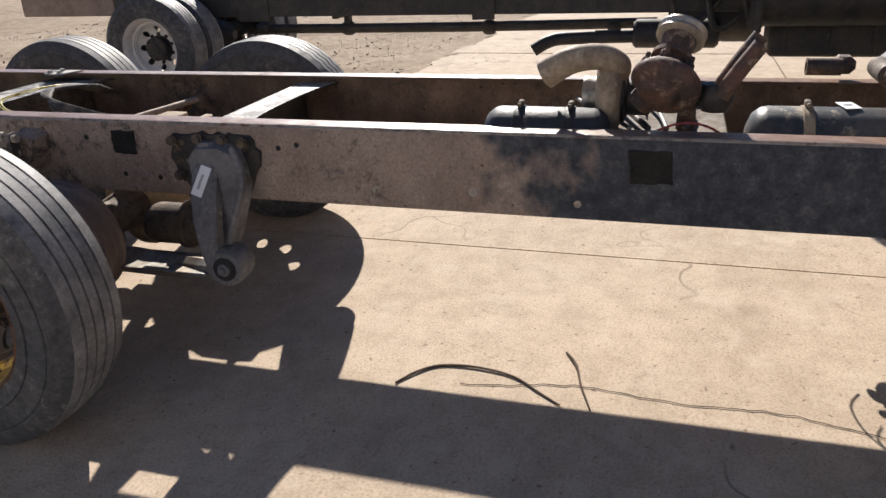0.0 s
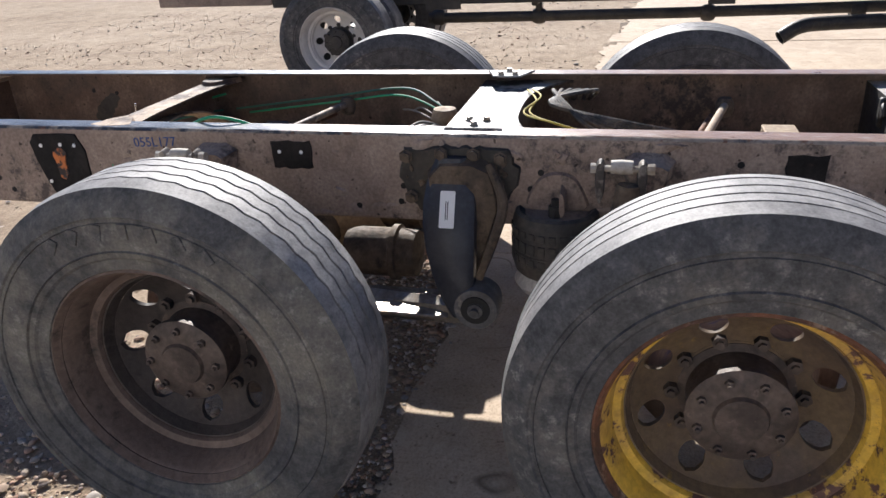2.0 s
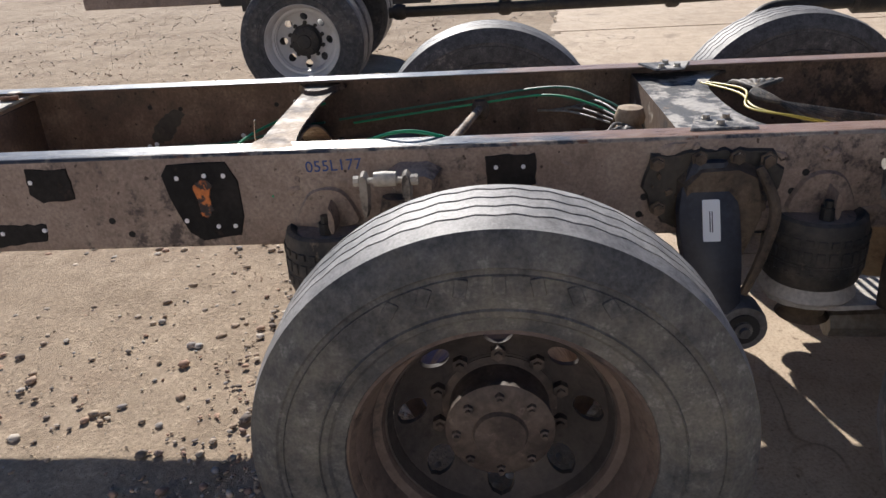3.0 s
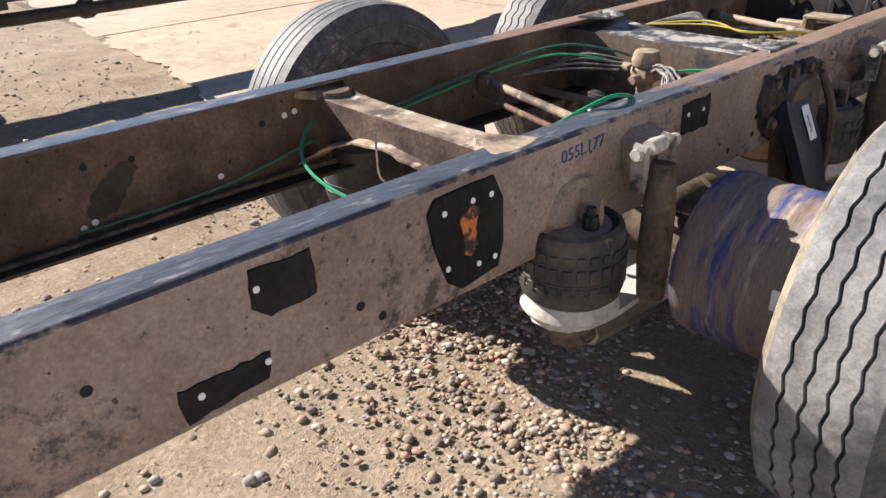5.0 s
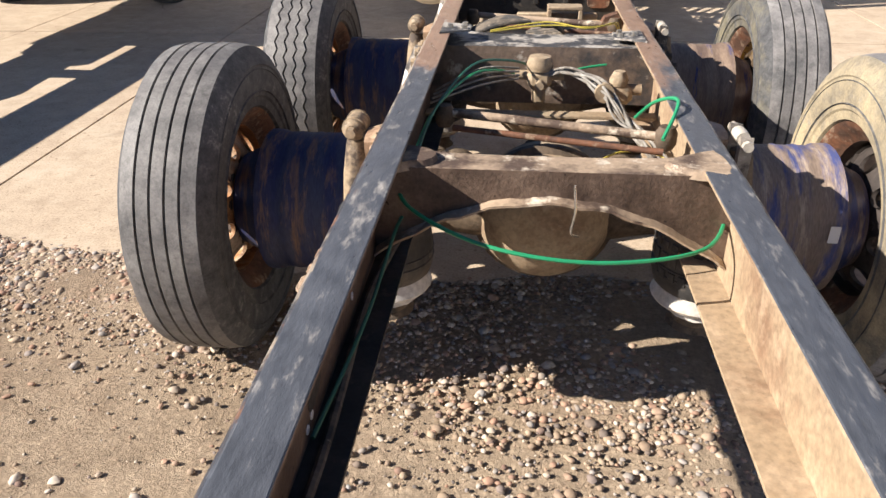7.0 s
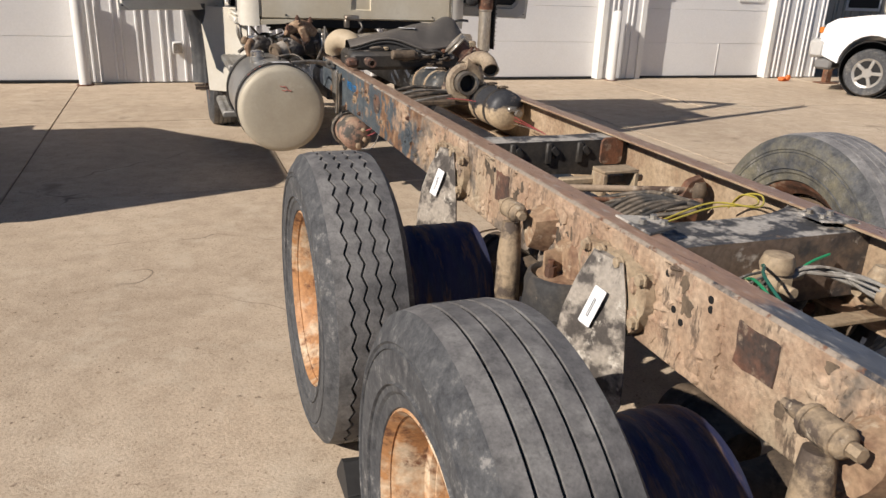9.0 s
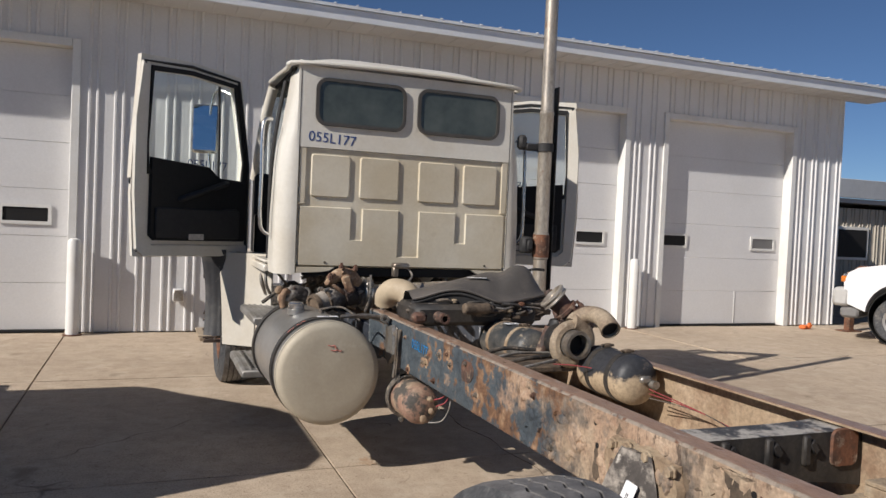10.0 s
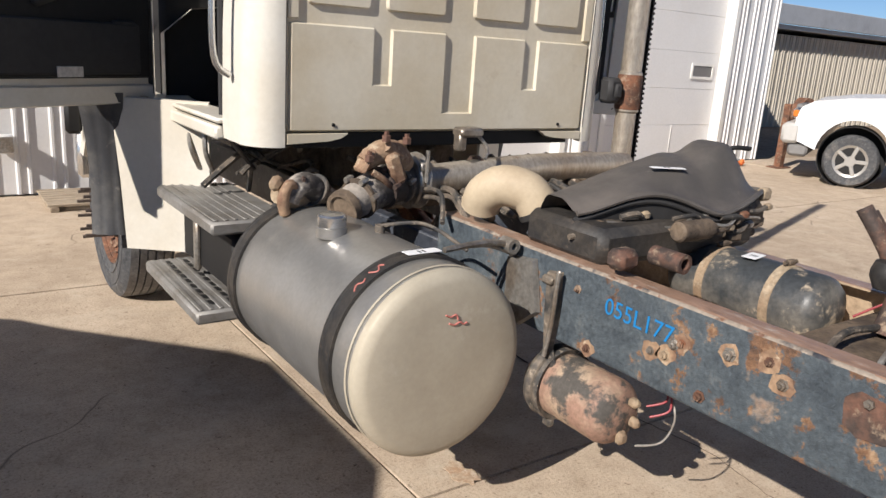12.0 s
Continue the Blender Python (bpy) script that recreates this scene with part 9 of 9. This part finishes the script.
# ---- neighbouring dark truck ----
def build_neighbour():
    n = group_of("dark_truck", "dark truck chassis parked alongside on the dirt", "truck")
    cx = -5.0
    for s in (-1, 1):
        part("frame_rail", span(cx + 0.03 + s * 0.385, cx + 0.03 + s * 0.465, -2.35, 7.0, 0.745, 1.055, 0.01), M_BLACK, n)
        part("rail_end", span(cx + 0.03 + s * 0.388, cx + 0.03 + s * 0.462, -3.6, -2.352, 0.77, 1.04, 0.01), M_RAIL_R, n, "bare brown end of the frame rail")
    bits("crossmember", [span(cx - 0.355, cx + 0.41, y, y + w, 0.80, 0.98, 0.01) for y, w in ((-3.4, 0.10), (-2.0, 0.12), (-0.55, 0.12), (1.45, 0.10), (2.75, 0.16))], M_BLACK, n)
    bits("rail_plate", [span(cx + 0.503, cx + 0.515, y, y + w, 0.70, 0.95, 0.004) for y, w in ((-2.15, 0.5), (-0.8, 0.34), (1.7, 0.22))], M_BLACK, n)
    part("driveshaft", merge(tube([(cx, -0.9, 0.56), (cx, 1.5, 0.57), (cx, 3.4, 0.60)], 0.05, 16, 2), *[lathe([(0, -0.06), (0.06, -0.06), (0.075, -0.03), (0.075, 0.03), (0.06, 0.06), (0, 0.06)], 16, (cx, y, 0.565), "y") for y in (-0.8, 0.2, 1.75, 3.0)]), M_BLACK, n, "dark driveshaft with joints")
    bits("shaft_hanger", [span(cx - 0.36, cx + 0.36, 0.17, 0.23, 0.70, 0.76, 0.01), span(cx - 0.05, cx + 0.05, 0.17, 0.23, 0.60, 0.71, 0.01), span(cx - 0.36, cx + 0.36, 1.72, 1.78, 0.70, 0.76, 0.01)], M_BLACK, n)
    part("exhaust_pipe", tube([(cx + 0.55, 2.3, 0.42), (cx + 0.5, 2.45, 0.50), (cx + 0.45, 2.65, 0.52), (cx + 0.4, 3.2, 0.53)], 0.06, 16, 5, True, 0.05), M_BLACK, n, "turned-down dark exhaust tip")
    part("muffler", lathe([(0, 0), (0.10, 0), (0.13, 0.03), (0.13, 0.72), (0.10, 0.75), (0, 0.75)], 24, (cx + 0.38, 3.2, 0.55), "y"), M_BLACK, n)
    part("axle", tube([(cx - 0.9, -1.5, 0.5), (cx - 0.2, -1.5, 0.5), (cx + 0.2, -1.5, 0.5), (cx + 0.9, -1.5, 0.5)], [0.07, 0.12, 0.12, 0.07], 16, 3), M_BLACK, n)
    part("axle_bowl", lathe([(0, -0.22), (0.15, -0.18), (0.2, 0), (0.15, 0.18), (0.05, 0.3), (0, 0.3)], 24, (cx, -1.5, 0.5), "y"), M_BLACK, n)
    for s in (-1, 1):
        for x, outer in ((1.02, True), (0.70, False)):
            e = new("wheel")
            e.parent = n
            tyre(e, 0.006, M_TYRE_D)
            if outer:
                rim_parts(e, M_RIM_W, M_BLACK)
            else:
                part("rim", lathe([(0.305, -0.1), (0.27, 0.0), (0.305, 0.1), (0.295, 0.1), (0.26, 0.0), (0.295, -0.1)], 40, (0, 0, 0), "x", None, True), M_BLACK, e)
            e.matrix_world = Matrix.Translation((cx + s * x, -1.5, 0.5)) @ (Matrix.Rotation(radians(180), 4, "Z") if s < 0 else Matrix())
        e = new("wheel")
        e.parent = n
        tyre(e, 0.0, M_TYRE_D)
        rim_parts(e, M_RIM_W, M_BLACK, True, True)
        e.matrix_world = Matrix.Translation((cx + s * 0.95, 6.3, 0.5)) @ (Matrix.Rotation(radians(180), 4, "Z") if s < 0 else Matrix())
    part("cab", prism([(3.7, 1.0), (5.3, 1.0), (5.3, 2.10), (5.0, 2.2), (3.9, 2.2), (3.72, 2.1)], 1.96, facing(cx - 0.98, 0, 0, "+x"), 0.0), M_BLACK, n, "dark cab")
    part("hood", prism([(5.3, 0.95), (6.62, 0.9), (6.6, 1.42), (6.45, 1.53), (6.15, 1.66), (5.65, 1.92), (5.3, 2.10)], 1.92, facing(cx - 0.96, 0, 0, "+x"), 0.0), M_BLACK, n, "dark hood")
    part("side_tank", lathe([(0, 0), (0.24, 0), (0.27, 0.03), (0.27, 1.07), (0.24, 1.10), (0, 1.10)], 30, (cx + 0.70, 4.18, 0.92), "y"), M_BLACK, n, "dark side tank")
    part("tank_bracket", span(cx + 0.45, cx + 1.0, 4.16, 4.24, 0.62, 1.02, 0.02), M_BLACK, n)
    part("battery_box", span(cx + 0.10, cx + 0.56, 4.35, 5.85, 0.37, 0.76, 0.03), M_BLACK, n, "black side box under the cab")
    bits("box_rib", [span(cx + 0.562, cx + 0.575, 4.5 + 0.33 * k, 4.53 + 0.33 * k, 0.40, 0.73, 0.004) for k in range(4)], M_BLACK, n)
    bits("hanging_line", [tube([(cx + 0.6, 3.5 + 0.3 * k, 0.95), (cx + 0.62, 3.6 + 0.3 * k, 0.66 - 0.03 * (k % 2)), (cx + 0.6, 3.8 + 0.28 * k, 0.72), (cx + 0.5, 4.0 + 0.3 * k, 0.95)], 0.03, 8, 4) for k in range(5)], M_BLACK, n)
    part("gear_housing", lathe([(0, 0), (0.12, 0), (0.2, 0.12), (0.24, 0.5), (0.24, 0.8), (0, 0.8)], 20, (cx, 3.5, 0.66), "y"), M_BLACK, n)
    for s in (-1, 1):
        part("side_window", span(cx + s * 0.982, cx + s * 0.99, 4.2, 5.0, 1.6, 2.0, 0.002), M_TRIM, n)


build_neighbour()
